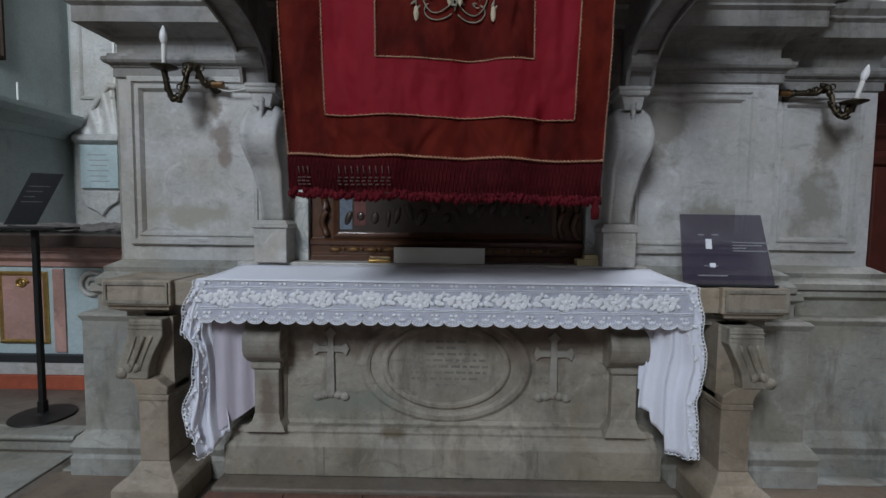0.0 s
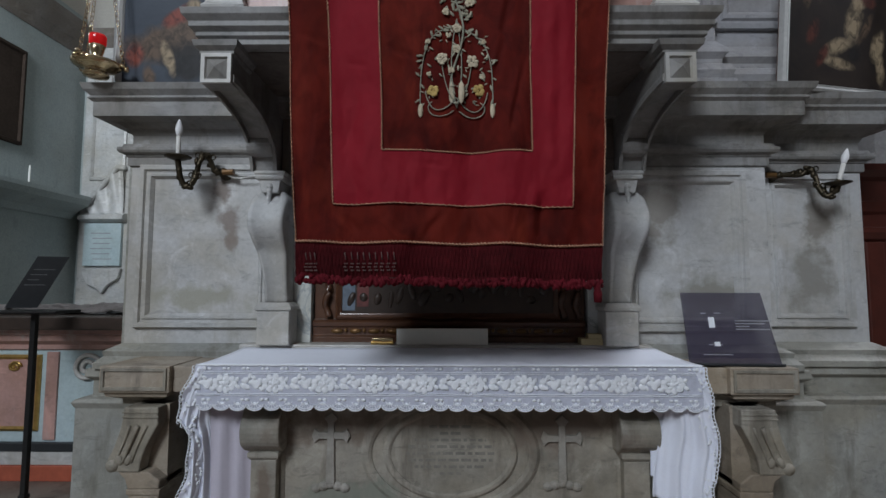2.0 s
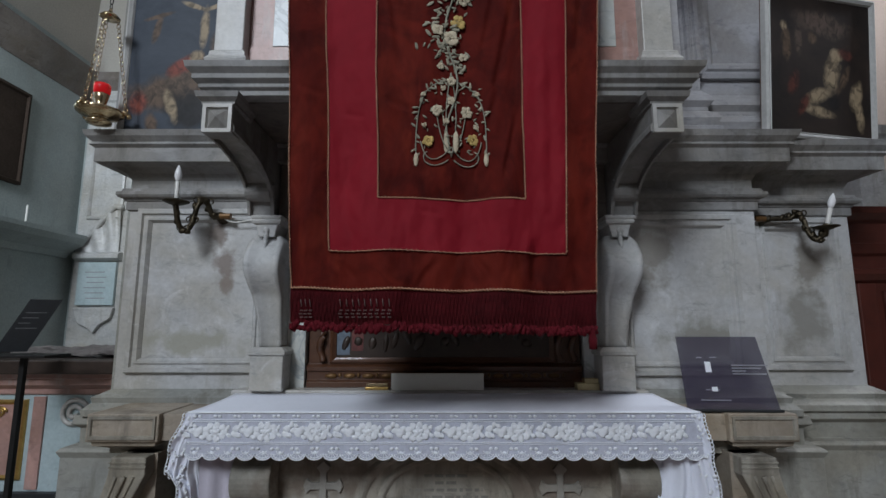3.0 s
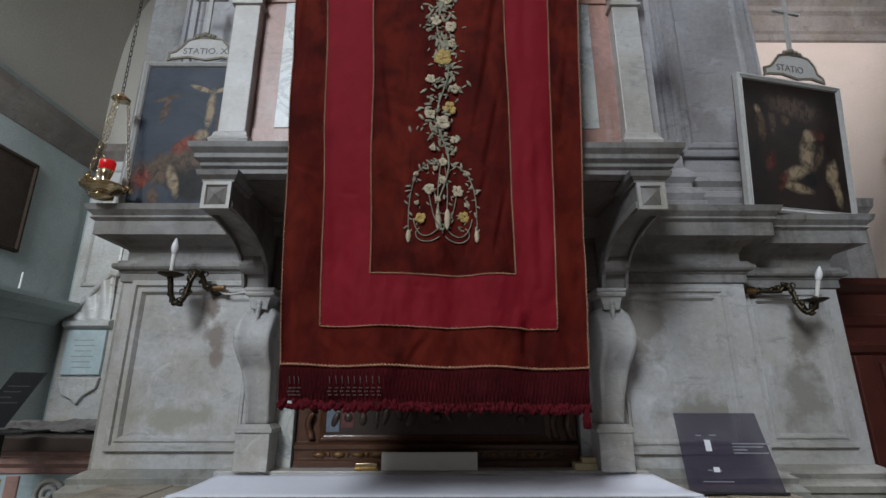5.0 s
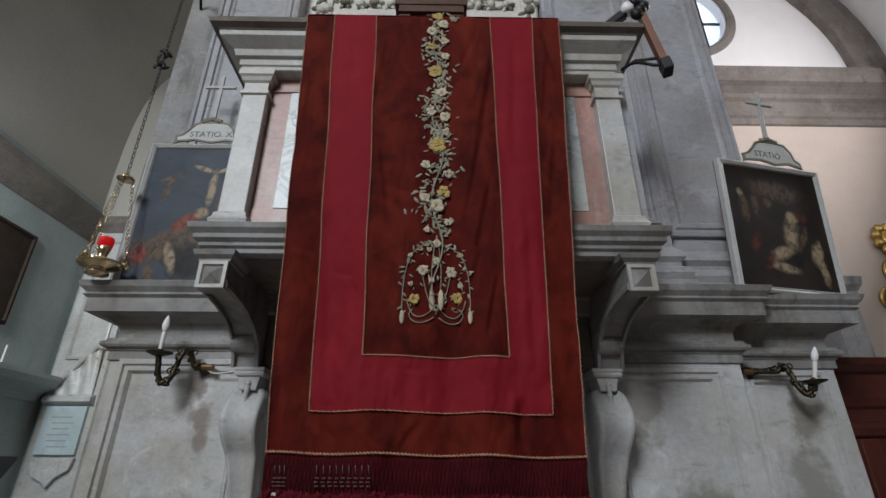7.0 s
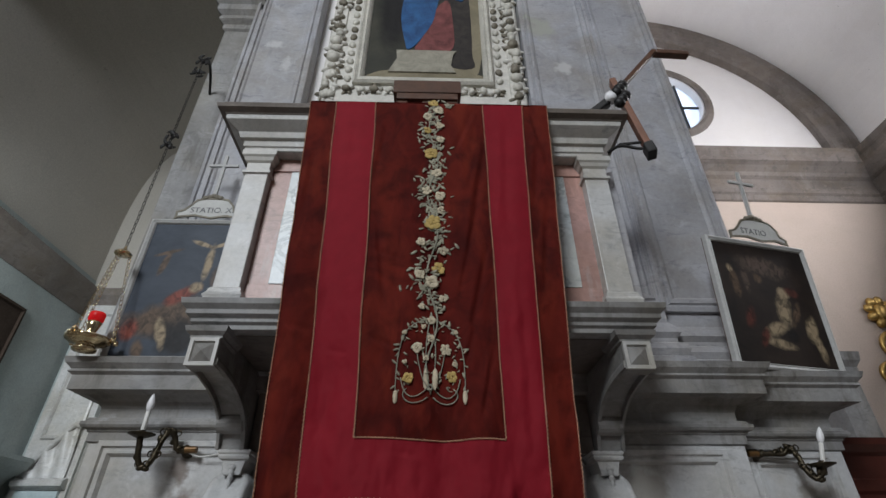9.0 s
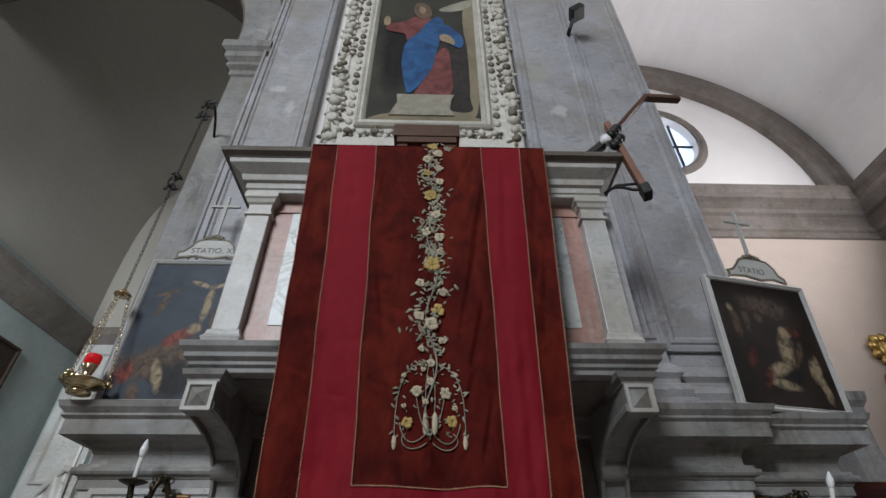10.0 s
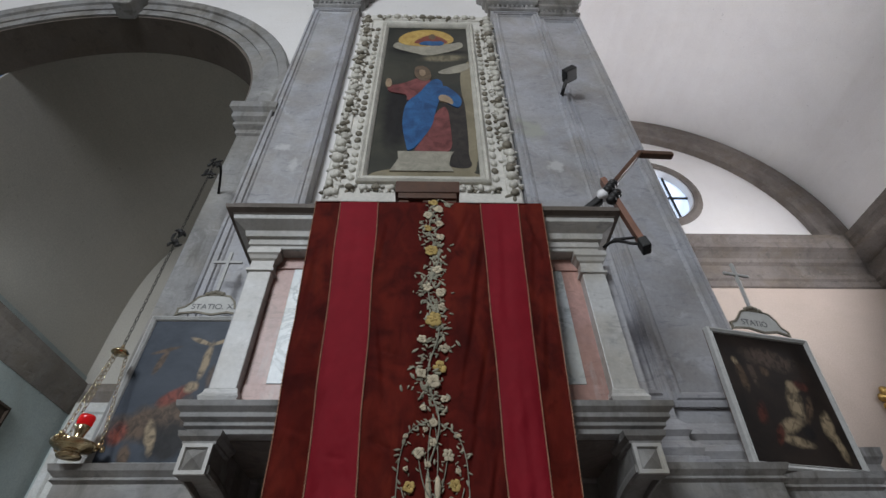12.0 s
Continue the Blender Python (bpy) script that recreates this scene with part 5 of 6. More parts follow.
for k in range(10):
    lace_rose(0.055 + 0.0985 * k)
for k in range(26):
    for v, d, r in ((0.08, 0.010, 0.009), (0.80, 0.011, 0.010)):
        x, y, z = front_pt((k + 0.5) / 26, v, 0.002)
        for q in (-1, 1):
            part("lace_bow", blob(bmesh.new(), (x + q * d, y, z), r, 0.002, 0.7 * r, 6, 4), M_THREAD, cloth, "", True)
for k in range(30):
    bm = bmesh.new()
    x, y, z = front_pt((k + 0.5) / 30, 0.91, 0.001)
    w = (CL1 - CL0) / 60
    arcp = [(x + w * math.cos(a), y, z - 0.026 * math.sin(a)) for a in (math.pi * i / 8 for i in range(9))]
    tube(arcp, 0.0032, 5, bm)
    tube([(px * 0.75 + x * 0.25, y, z + (pz - z) * 0.7) for px, _, pz in arcp], 0.0022, 5, bm)
    tube([(px * 0.4 + x * 0.6, y, z + 0.012 + (pz - z) * 0.5) for px, _, pz in arcp], 0.0025, 5, bm)
    for a in (0.5, 1.05, 1.57, 2.1, 2.65):
        tube([(x, y, z + 0.01), (x + w * math.cos(a), y, z - 0.026 * math.sin(a))], 0.0018, 4, bm)
    part("scallop", bm, M_THREAD, cloth, "", True)
    part("scallop_net", extrude([(px, pz) for px, _, pz in arcp], xz, y + 0.001, y + 0.003), M_NET, cloth)


def along(line, v):
    for (a, p), (b, q) in zip(line, line[1:]):
        if v <= b:
            k = (v - a) / (b - a)
            k = k * k * (3 - 2 * k)
            return p + (q - p) * k
    return line[-1][1]


def side_drape(side):
    """The cloth's end falling over the side of the slab: an outer and an inner edge, a stepped or pointed hem, folds between."""
    if side < 0:
        outer, inner = [(0, -1.160), (0.22, -1.215), (0.33, -1.225), (0.40, -1.172), (0.62, -1.178), (0.86, -1.225), (1, -1.200)], [(0, -1.095), (0.35, -1.125), (0.6, -1.105), (1, -1.055)]
        hem = [(0, 0.34), (0.25, 0.225), (0.45, 0.245), (1, 0.325)]
    else:
        outer, inner = [(0, 1.070), (0.22, 1.098), (0.46, 1.125), (0.60, 1.10), (0.66, 1.088), (1, 1.103)], [(0, 0.99), (0.3, 0.93), (1, 0.865)]
        hem = [(0, 0.275), (0.50, 0.28), (0.53, 0.36), (0.74, 0.40), (0.77, 0.455), (1, 0.475)]

    def f(u, v):
        x = along(outer, v) + (along(inner, v) - along(outer, v)) * u
        fold = (0.012 * math.sin(u * 15 + 2.2 * v) + 0.006 * math.sin(u * 31 + 5 * v)) * min(1, 2.5 * v)
        return (x, 1.730 + 0.10 * u * min(1, 1.5 * v + 0.2) + fold, 1.056 - (1.056 - along(hem, u)) * v)
    d = solid(part("side_drape", sheet(f, 40, 40), M_LINEN, cloth, "hanging linen end in soft folds", True), 0.003)

    def lace(u, v):
        p, q = Vector(f(0.0, v)), Vector(f(0.5, v))
        w = 0.075 if side < 0 else 0.06
        return p + (q - p).normalized() * w * u + Vector((0, -0.007 + 0.006 * math.sin(9 * u + 30 * v), 0))
    part("lace_edge", sheet(lace, 8, 60), M_LINEN, d, "fine white lace edge", True)
    random.seed(41)
    bm = bmesh.new()
    for k in range(120):
        p = lace(random.random(), random.random())
        blob(bm, (p.x, p.y - 0.004, p.z), random.uniform(0.006, 0.013), 0.002, random.uniform(0.004, 0.008), 6, 4, random.uniform(0, 3.1))
    for k in range(46):
        p = lace(0.0, (k + 0.5) / 46)
        tube([(p.x + side * 0.009 * math.cos(a), p.y - 0.003, p.z + 0.009 * math.sin(a)) for a in (-1.5 + 0.5 * i for i in range(7))], 0.0025, 5, bm)
    for k in range(8):
        q = Vector(f((k + 0.5) / 16, 1.0))
        tube([(q.x + 0.010 * math.cos(a), q.y - 0.004, q.z - 0.008 * math.sin(a)) for a in (0.1 + 0.5 * i for i in range(7))], 0.0025, 5, bm)
    part("scalloped_trim", bm, M_THREAD, d, "", True, kind="stuff")


side_drape(-1)
side_drape(1)
part("lining", sheet(lambda u, v: (CL0 + 0.04 + 0.155 * u + 0.02 * v, 1.80 + 0.09 * u + 0.008 * math.sin(14 * u + 2 * v), 0.95 - (0.62 - 0.10 * u) * v), 10, 8), M_SHEER, cloth, "lilac-grey lining hanging under the slab", True)
part("lining", sheet(lambda u, v: (CL1 - 0.06 - 0.13 * u - 0.01 * v, 1.80 + 0.06 * u + 0.008 * math.sin(16 * u), 0.95 - (0.46 - 0.06 * u) * v), 10, 8), M_LINEN, cloth, "white linen lining hanging under the slab", True)

# ---- things on the altar shelf and table ----
relief = thing("carved_reliquary", "dark carved wooden reliquary front with a blackened relief", "reliquary")
part("back_board", boxes((-0.745, 0.66, 2.12, 2.195, 1.118, 1.90)), M_WOOD, relief, "dark stained wood", bevel=0.004)
part("relief_panel", boxes((-0.60, 0.50, 2.105, 2.121, 1.265, 1.86)), M_DARKPAINT, relief, "blackened painted relief")
part("relief_frame", picture_frame(-0.60, 0.50, 1.265, 1.86, 2.12, [(0.03, -0.002), (0.03, 0.02), (0.018, 0.03), (0.006, 0.022), (0.0, 0.02), (-0.012, -0.002)]), M_WOOD, relief)
part("base_rail", sweep([(-0.745, 2.12), (0.66, 2.12)], profile_of([(0.03, 1.118), (0.03, 1.145), (0.015, 1.155), (0.02, 1.195), (0.03, 1.20), (0.035, 1.22), (0.015, 1.232), (0.0, 1.236)])), M_WOOD, relief, bevel=0.002)
random.seed(31)
for x in (-0.675, 0.545, 0.62):
    bm = tube([(x + 0.010 * math.cos(0.55 * k), 2.10 + 0.008 * math.sin(0.55 * k), 1.245 + 0.0125 * k) for k in range(53)], 0.017, 8)
    part("twisted_colonnette", bm, M_WOOD, relief, "twisted dark wooden colonnette", True)
for k in range(13):
    bm = bmesh.new()
    x = -0.62 + 0.095 * k
    blob(bm, (x, 2.10, 1.175), 0.034, 0.012, 0.014, 8, 4)
    blob(bm, (x + 0.045, 2.098, 1.178), 0.009, 0.012, 0.012, 8, 4)
    part("carved_leaf", bm, M_WOODGILT, relief, "worn gilded leaf carving", True)
for k in range(17):
    bm = bmesh.new()
    x = -0.54 + 0.062 * k + random.uniform(-0.01, 0.01)
    blob(bm, (x, 2.105, 1.36 + random.uniform(-0.03, 0.05)), random.uniform(0.014, 0.028), 0.012, random.uniform(0.02, 0.05), 8, 5, random.uniform(-0.5, 0.5))
    part("relief_lump", bm, M_DARKPAINT, relief, "", True)
part("painted_patch", boxes((-0.595, -0.53, 2.1025, 2.106, 1.28, 1.44)), M_PATCHBLUE, relief, "faded pale blue painted patch")
part("painted_patch", boxes((-0.52, -0.46, 2.1027, 2.106, 1.30, 1.46)), M_PATCHRED, relief, "faded red painted patch")
for x0, x1 in ((-0.855, -0.752), (0.668, 0.76)):
    struct("marble_jamb", boxes((x0, x1, 2.08, 2.199, 1.118, 1.95)), M_VEIN, "narrow veined marble jamb beside the reliquary", "jamb", bevel=0.004)

card = thing("card", "blank cream-white card strip standing on the altar shelf", "card")
part("sheet", boxes((-0.302, 0.150, 1.992, 2.006, 1.1185, 1.198)), M_PAPER, card, bevel=0.002)
part("foot", boxes((-0.27, 0.12, 2.006, 2.035, 1.1185, 1.126)), M_PAPER, card)
small = thing("small_box", "small yellowed card box on the altar shelf", "box")
part("body", boxes((0.607, 0.715, 1.992, 2.05, 1.1185, 1.150)), M_YELLOW, small, bevel=0.002)
part("lid", boxes((0.645, 0.712, 1.998, 2.045, 1.150, 1.172)), M_YELLOW, small, bevel=0.002)
holder = thing("brass_holder", "flat worn brass candle holder on the altar shelf", "candle holder")
part("plate", boxes((-0.43, -0.315, 1.992, 2.06, 1.1185, 1.132)), M_GOLD, holder, bevel=0.003)
part("rim", boxes((-0.425, -0.32, 1.998, 2.055, 1.132, 1.150)), M_BRASS, holder, bevel=0.003)

sign = thing("info_panel", "smoked violet acrylic panel leaning on the altar block", "sign")
pm = pose(1.246, 1.80, 1.053, -14, 0, -4)


def on_panel(bm):
    bm.transform(pm)
    return bm


part("sheet", on_panel(extrude([(-0.195, 0.0), (0.205, 0.0), (0.165, 0.335), (-0.195, 0.335)], xz, 0.0, 0.008)), M_PLEXI, sign, "translucent smoked sheet")
part("base", on_panel(boxes((-0.21, 0.21, -0.02, 0.16, -0.004, 0.008))), M_BLACKSLATE, sign, bevel=0.003)
part("white_square", on_panel(boxes((-0.088, -0.062, -0.003, 0.001, 0.17, 0.218))), M_THREAD, sign)
part("white_square", on_panel(boxes((-0.075, -0.05, -0.003, 0.001, 0.085, 0.105))), M_THREAD, sign)
for x0, x1, z in ((-0.12, -0.095, 0.235), (-0.06, -0.03, 0.236), (-0.10, -0.04, 0.09), (-0.13, 0.0, 0.045)):
    part("drawn_line", on_panel(boxes((x0, x1, -0.002, 0.001, z, z + 0.004))), M_FAINTLINE, sign)
for k, w in enumerate((0.16, 0.13, 0.06, 0.15)):
    part("text_line", on_panel(boxes((0.03, 0.03 + w, -0.002, 0.001, 0.20 - 0.013 * k, 0.205 - 0.013 * k))), M_FAINTLINE, sign)


# ---- candle sconces ----
def sconce(x, y, z, s, name_label, tilt=0.0):
    """Scrolled bronze arm from a wall rosette out to a drip pan with a bulb on a candle sleeve; s: side to which the arm swings."""
    t = thing("sconce", name_label, "sconce", "bronze sconces beside the altar")
    part("rosette", lathe([(0.004, 0), (0.034, 0.0), (0.034, 0.012), (0.022, 0.03), (0.026, 0.045), (0.014, 0.06), (0.0, 0.066)], (x, y, z), 14, None, pose(0, 0, 0, 90, 0, 0)), M_BRONZE, t, "", True)
    a = Vector((x, y - 0.05, z))
    if s < 0:
        way = [(0, 0), (-0.03, 0.0), (-0.05, 0.055), (-0.070, 0.075), (-0.088, 0.03), (-0.095, -0.05), (-0.120, -0.10), (-0.148, -0.06), (-0.156, 0.03)]
    else:
        way = [(0, 0), (0.06, -0.002), (0.12, -0.004), (0.145, 0.022), (0.165, -0.02), (0.168, -0.09), (0.190, -0.135), (0.215, -0.115), (0.223, -0.085)]
    knots = [a + Vector((dx, -0.145 * i / (len(way) - 1), dz)) for i, (dx, dz) in enumerate(way)]
    pts = []
    for p0, p1, p2, p3 in zip([knots[0]] + knots, knots, knots[1:], knots[2:] + [knots[-1]]):
        pts += bez(p1, p1 + (p2 - p0) / 6, p2 - (p3 - p1) / 6, p2, 4)[:-1]
    pts.append(knots[-1])
    part("arm", tube(pts, 0.0135, 8), M_BRONZE, t, "scrolled tarnished bronze arm", True)
    random.seed(3)
    for k, p in enumerate(pts[2::2]):
        part("bronze_leaf", blob(bmesh.new(), (p.x + random.uniform(-0.012, 0.012), p.y, p.z + random.uniform(-0.012, 0.014)), 0.024, 0.014, 0.014, 7, 4, random.uniform(0, 3)), M_BRONZE, t, "", True)
    for k in (8, 14, 20, 25):
        p = pts[k]
        for q in (-1, 1):
            c = p + Vector((q * 0.018, -0.004, 0.014))
            part("scroll_tip", tube([p] + [c + Vector((q * 0.013 * math.cos(b), 0, 0.013 * math.sin(b))) for b in (2.6 - 0.6 * i for i in range(8))], 0.0052, 6, None, 0.5), M_BRONZE, t, "", True)
    e = pts[-1]
    part("drip_pan", lathe([(0.006, -0.008), (0.03, 0.0), (0.060, 0.012), (0.062, 0.016), (0.03, 0.008), (0.012, 0.014), (0.013, 0.03), (0.006, 0.03)], e, 20), M_BRONZE, t, "", True)
    part("candle_sleeve", lathe([(0.010, 0.02), (0.0105, 0.022), (0.0105, 0.115), (0.009, 0.118)], e, 14, None, pose(0, 0, 0, 0, tilt, 0)), M_CANDLE, t, "white candle sleeve", True)
    part("bulb", lathe([(0.008, 0.117), (0.0135, 0.128), (0.018, 0.147), (0.0165, 0.165), (0.010, 0.186), (0.003, 0.202), (0.001, 0.204)], e, 16, None, pose(0, 0, 0, 0, tilt, 0)), M_BULB, t, "unlit frosted candle bulb", True)
    part("socket", lathe([(0.0, 0), (0.016, 0), (0.016, 0.055), (0.0, 0.055)], (x + (0.005 if s < 0 else -0.055), y - 0.055, z), 12, None, pose(0, 0, 0, 0, 90, 0)), M_WOODGILT, t, "dull gold socket")
    return t, a


sc, a = sconce(-1.225, 2.11, 1.997, -1, "tarnished bronze sconce with one unlit candle bulb")
part("cable", tube(bez((-1.20, 2.06, 1.985), (-1.14, 2.07, 1.945), (-1.10, 2.07, 1.985), (-1.01, 2.04, 1.975), 12), 0.004, 6), M_CANDLE, sc, "thin white cable", True)
sconce(1.735, 2.25, 2.012, 1, "tarnished bronze sconce with leaning candle bulb", 17)


# ---- station paintings with cartouche and cross ----
def station(x0, x1, z0, z1, y, turn, lean, mats, text, label):
    t = thing("station_painting", label, "painting", "station paintings")
    w, h = x1 - x0, z1 - z0
    m = pose(x0, y, z0, lean, 0, turn)

    def tr(bm):
        bm.transform(m)
        return bm
    part("canvas", tr(boxes((0.02, w - 0.02, -0.004, 0.012, 0.02, h - 0.02))), mats, t, "dark oil painting")
    part("frame", tr(picture_frame(0.03, w - 0.03, 0.03, h - 0.03, 0.0, [(0.03, -0.02), (0.03, 0.012), (0.018, 0.02), (0.004, 0.012), (0.0, 0.016), (-0.006, 0.006), (-0.006, -0.02)])), M_FRAMEGREY, t, "narrow grey-white frame")
    part("backing", tr(boxes((0.005, w - 0.005, 0.013, 0.03, 0.005, h - 0.005))), M_WOOD, t)
    # cartouche
    c0, c1 = 0.22 * w, 0.87 * w
    if x0 > 0:
        c0, c1 = 0.27 * w, 0.84 * w
    cw = c1 - c0
    top = [(0.0, 0.0), (0.06, 0.01), (0.30, 0.02), (0.55, 0.0), (0.80, 0.018), (1.0, 0.0), (0.99, 0.03), (0.90, 0.05), (0.86, 0.10), (0.76, 0.145), (0.62, 0.155), (0.38, 0.155), (0.26, 0.14), (0.17, 0.09), (0.10, 0.06), (0.0, 0.045), (0.01, 0.02)]
    o = [(c0 + cw * u, h + 0.012 + v) for u, v in top]
    cart = part("cartouche", tr(extrude(o, xz, -0.012, 0.004)), M_CARTOUCHE, t, "white scrolled cartouche with lettering")
    part("scroll_edge", tr(sweep([(u, v) for u, v in o], [(0.006, -0.006), (0.006, 0.004), (-0.006, 0.004), (-0.006, -0.006)], True, lambda u, v, hh: (u, -0.012 - hh, v))), M_OLDGILT, cart, "dark edge")
    bm = bmesh.new()
    for k in range(5):
        blob(bm, (c0 + cw * (0.38 + 0.06 * k), -0.012, h + 0.175 + 0.008 * (2 - abs(k - 2))), 0.022, 0.012, 0.018, 8, 4)
    part("crest", tr(bm), M_OLDGILT, cart, "brown carved crest", True)
    cu = bpy.data.curves.new("lettering", "FONT")
    cu.body, cu.size, cu.extrude = text, 0.058, 0.0006
    ob = new("lettering", cu)
    ob.parent = cart
    tagged(ob, "dark painted letters")
    cu.materials.append(M_INK)
    ob.matrix_basis = m @ pose(c0 + cw * 0.20, -0.0128, h + 0.055, 90, 0, 0)
    cxm = c0 + cw * 0.5
    part("cross_post", tr(boxes((cxm - 0.012, cxm + 0.012, -0.008, 0.008, h + 0.19, h + 0.56))), M_FRAMEGREY, t, "thin pale wooden cross", bevel=0.002)
    part("cross_arm", tr(boxes((cxm - 0.10, cxm + 0.10, -0.009, 0.007, h + 0.455, h + 0.475))), M_FRAMEGREY, t, bevel=0.002)
    return t


station(-1.80, -1.18, 2.432, 3.375, 2.04, 0, 0, M_CANVASBLUE, "STATIO. XII", "oil painting in grey frame leaning on the cornice")
station(1.67, 2.415, 2.432, 3.262, 2.03, 12, 5.5, M_CANVASDARK, "STATIO", "dark oil painting in grey frame tilted forward on the cornice")

# ---- hanging sanctuary lamp ----
lamp = thing("sanctuary_lamp", "polished brass hanging lamp with red glass on chains", "lamp")
LX, LY = -1.80, 1.90
part("bowl", lathe([(0.004, 2.435), (0.03, 2.438), (0.055, 2.445), (0.058, 2.455), (0.045, 2.465), (0.05, 2.475), (0.085, 2.485), (0.105, 2.50), (0.108, 2.512), (0.095, 2.515), (0.05, 2.52), (0.03, 2.53), (0.01, 2.53)], (LX, LY, 0), 24), M_BRASS, lamp, "embossed brass bowl", True)
part("cup", lathe([(0.02, 2.525), (0.03, 2.53), (0.022, 2.545), (0.028, 2.57), (0.036, 2.60), (0.03, 2.605)], (LX, LY, 0), 18), M_BRASS, lamp, "", True)
part("red_glass", lathe([(0.03, 2.60), (0.037, 2.61), (0.039, 2.645), (0.036, 2.655), (0.03, 2.655)], (LX, LY, 0), 18), M_GLASS_RED, lamp, "red lamp glass", True)
part("crown", lathe([(0.045, 3.025), (0.048, 3.03), (0.035, 3.045), (0.012, 3.055), (0.008, 3.075), (0.003, 3.085)], (LX, LY, 0), 18), M_BRASS, lamp, "brass chain crown", True)
random.seed(8)
for k in range(3):
    a = 2 * math.pi * k / 3 + 2.6
    p0 = Vector((LX + 0.112 * math.cos(a), LY + 0.112 * math.sin(a), 2.52))
    p1 = Vector((LX + 0.035 * math.cos(a), LY + 0.035 * math.sin(a), 3.03))
    bm = bmesh.new()
    for j in range(20):
        c = p0.lerp(p1, (j + 0.5) / 20)
        ang = j * 1.57
        tube([c + Vector((0.009 * math.cos(b) * math.cos(ang), 0.009 * math.cos(b) * math.sin(ang), 0.017 * math.sin(b))) for b in (2 * math.pi * i / 10 for i in range(11))], 0.0019, 5, bm)
    part("chain", bm, M_BRASS, lamp, "brass link chain", True)
    bm = bmesh.new()
    for j in range(5):
        blob(bm, (p0.x + 0.016 * math.cos(j * 1.3), p0.y + 0.016 * math.sin(j * 1.3), 2.50 + 0.014 * (j % 3)), 0.014, 0.014, 0.012, 8, 4)
    part("scroll_ornament", bm, M_BRASS, lamp, "", True)
bm = bmesh.new()
for j in range(50):
    c = Vector((LX, LY, 3.09 + 0.034 * j))
    tube([c + Vector((0.007 * math.cos(b) * (1 if j % 2 else 0.2), 0.007 * math.cos(b) * (0.2 if j % 2 else 1), 0.02 * math.sin(b))) for b in (2 * math.pi * i / 8 for i in range(9))], 0.0025, 4, bm)
part("long_chain", bm, M_IRON, lamp, "dark iron chain", True)
random.seed(9)
for z in (3.90, 4.00, 4.66, 4.78):
    bm = bmesh.new()
    blob(bm, (LX, LY, z), 0.016, 0.016, 0.03, 8, 5)
    for k in range(7):
        a = random.uniform(0, 6.28)
        blob(bm, (LX + 0.034 * math.cos(a), LY + 0.02 * math.sin(a), z + random.uniform(-0.03, 0.04)), 0.028, 0.008, 0.011, 7, 4, random.uniform(0, 3.1))
    part("chain_knot", bm, M_IRON, lamp, "dark leafy chain ornament", True)
part("hanging_arm", tube(bez((LX, LY, 4.79), (LX, LY + 0.06, 4.95), (-1.86, 2.12, 4.95), (-1.90, 2.268, 4.84), 12), 0.011, 7), M_IRON, lamp, "curved iron hanging arm", True)

# ---- altarpiece ----
ap = thing("altarpiece", "tall oil painting in a carved white and brown frame", "painting")
AX0, AX1, AZ0, AZ1 = -0.63, 0.42, 5.02, 8.22
part("canvas", boxes((AX0, AX1, 2.225, 2.30, AZ0, AZ1)), M_CANVASOLIVE, ap, "dark olive canvas with blue and rose drapery")


def rounded(o, n=2):
    """Corners of a plane outline cut smooth."""
    for _ in range(n):
        o = [(a[0] + (b[0] - a[0]) * k, a[1] + (b[1] - a[1]) * k) for a, b in zip(o, o[1:] + o[:1]) for k in (0.25, 0.75)]
    return o


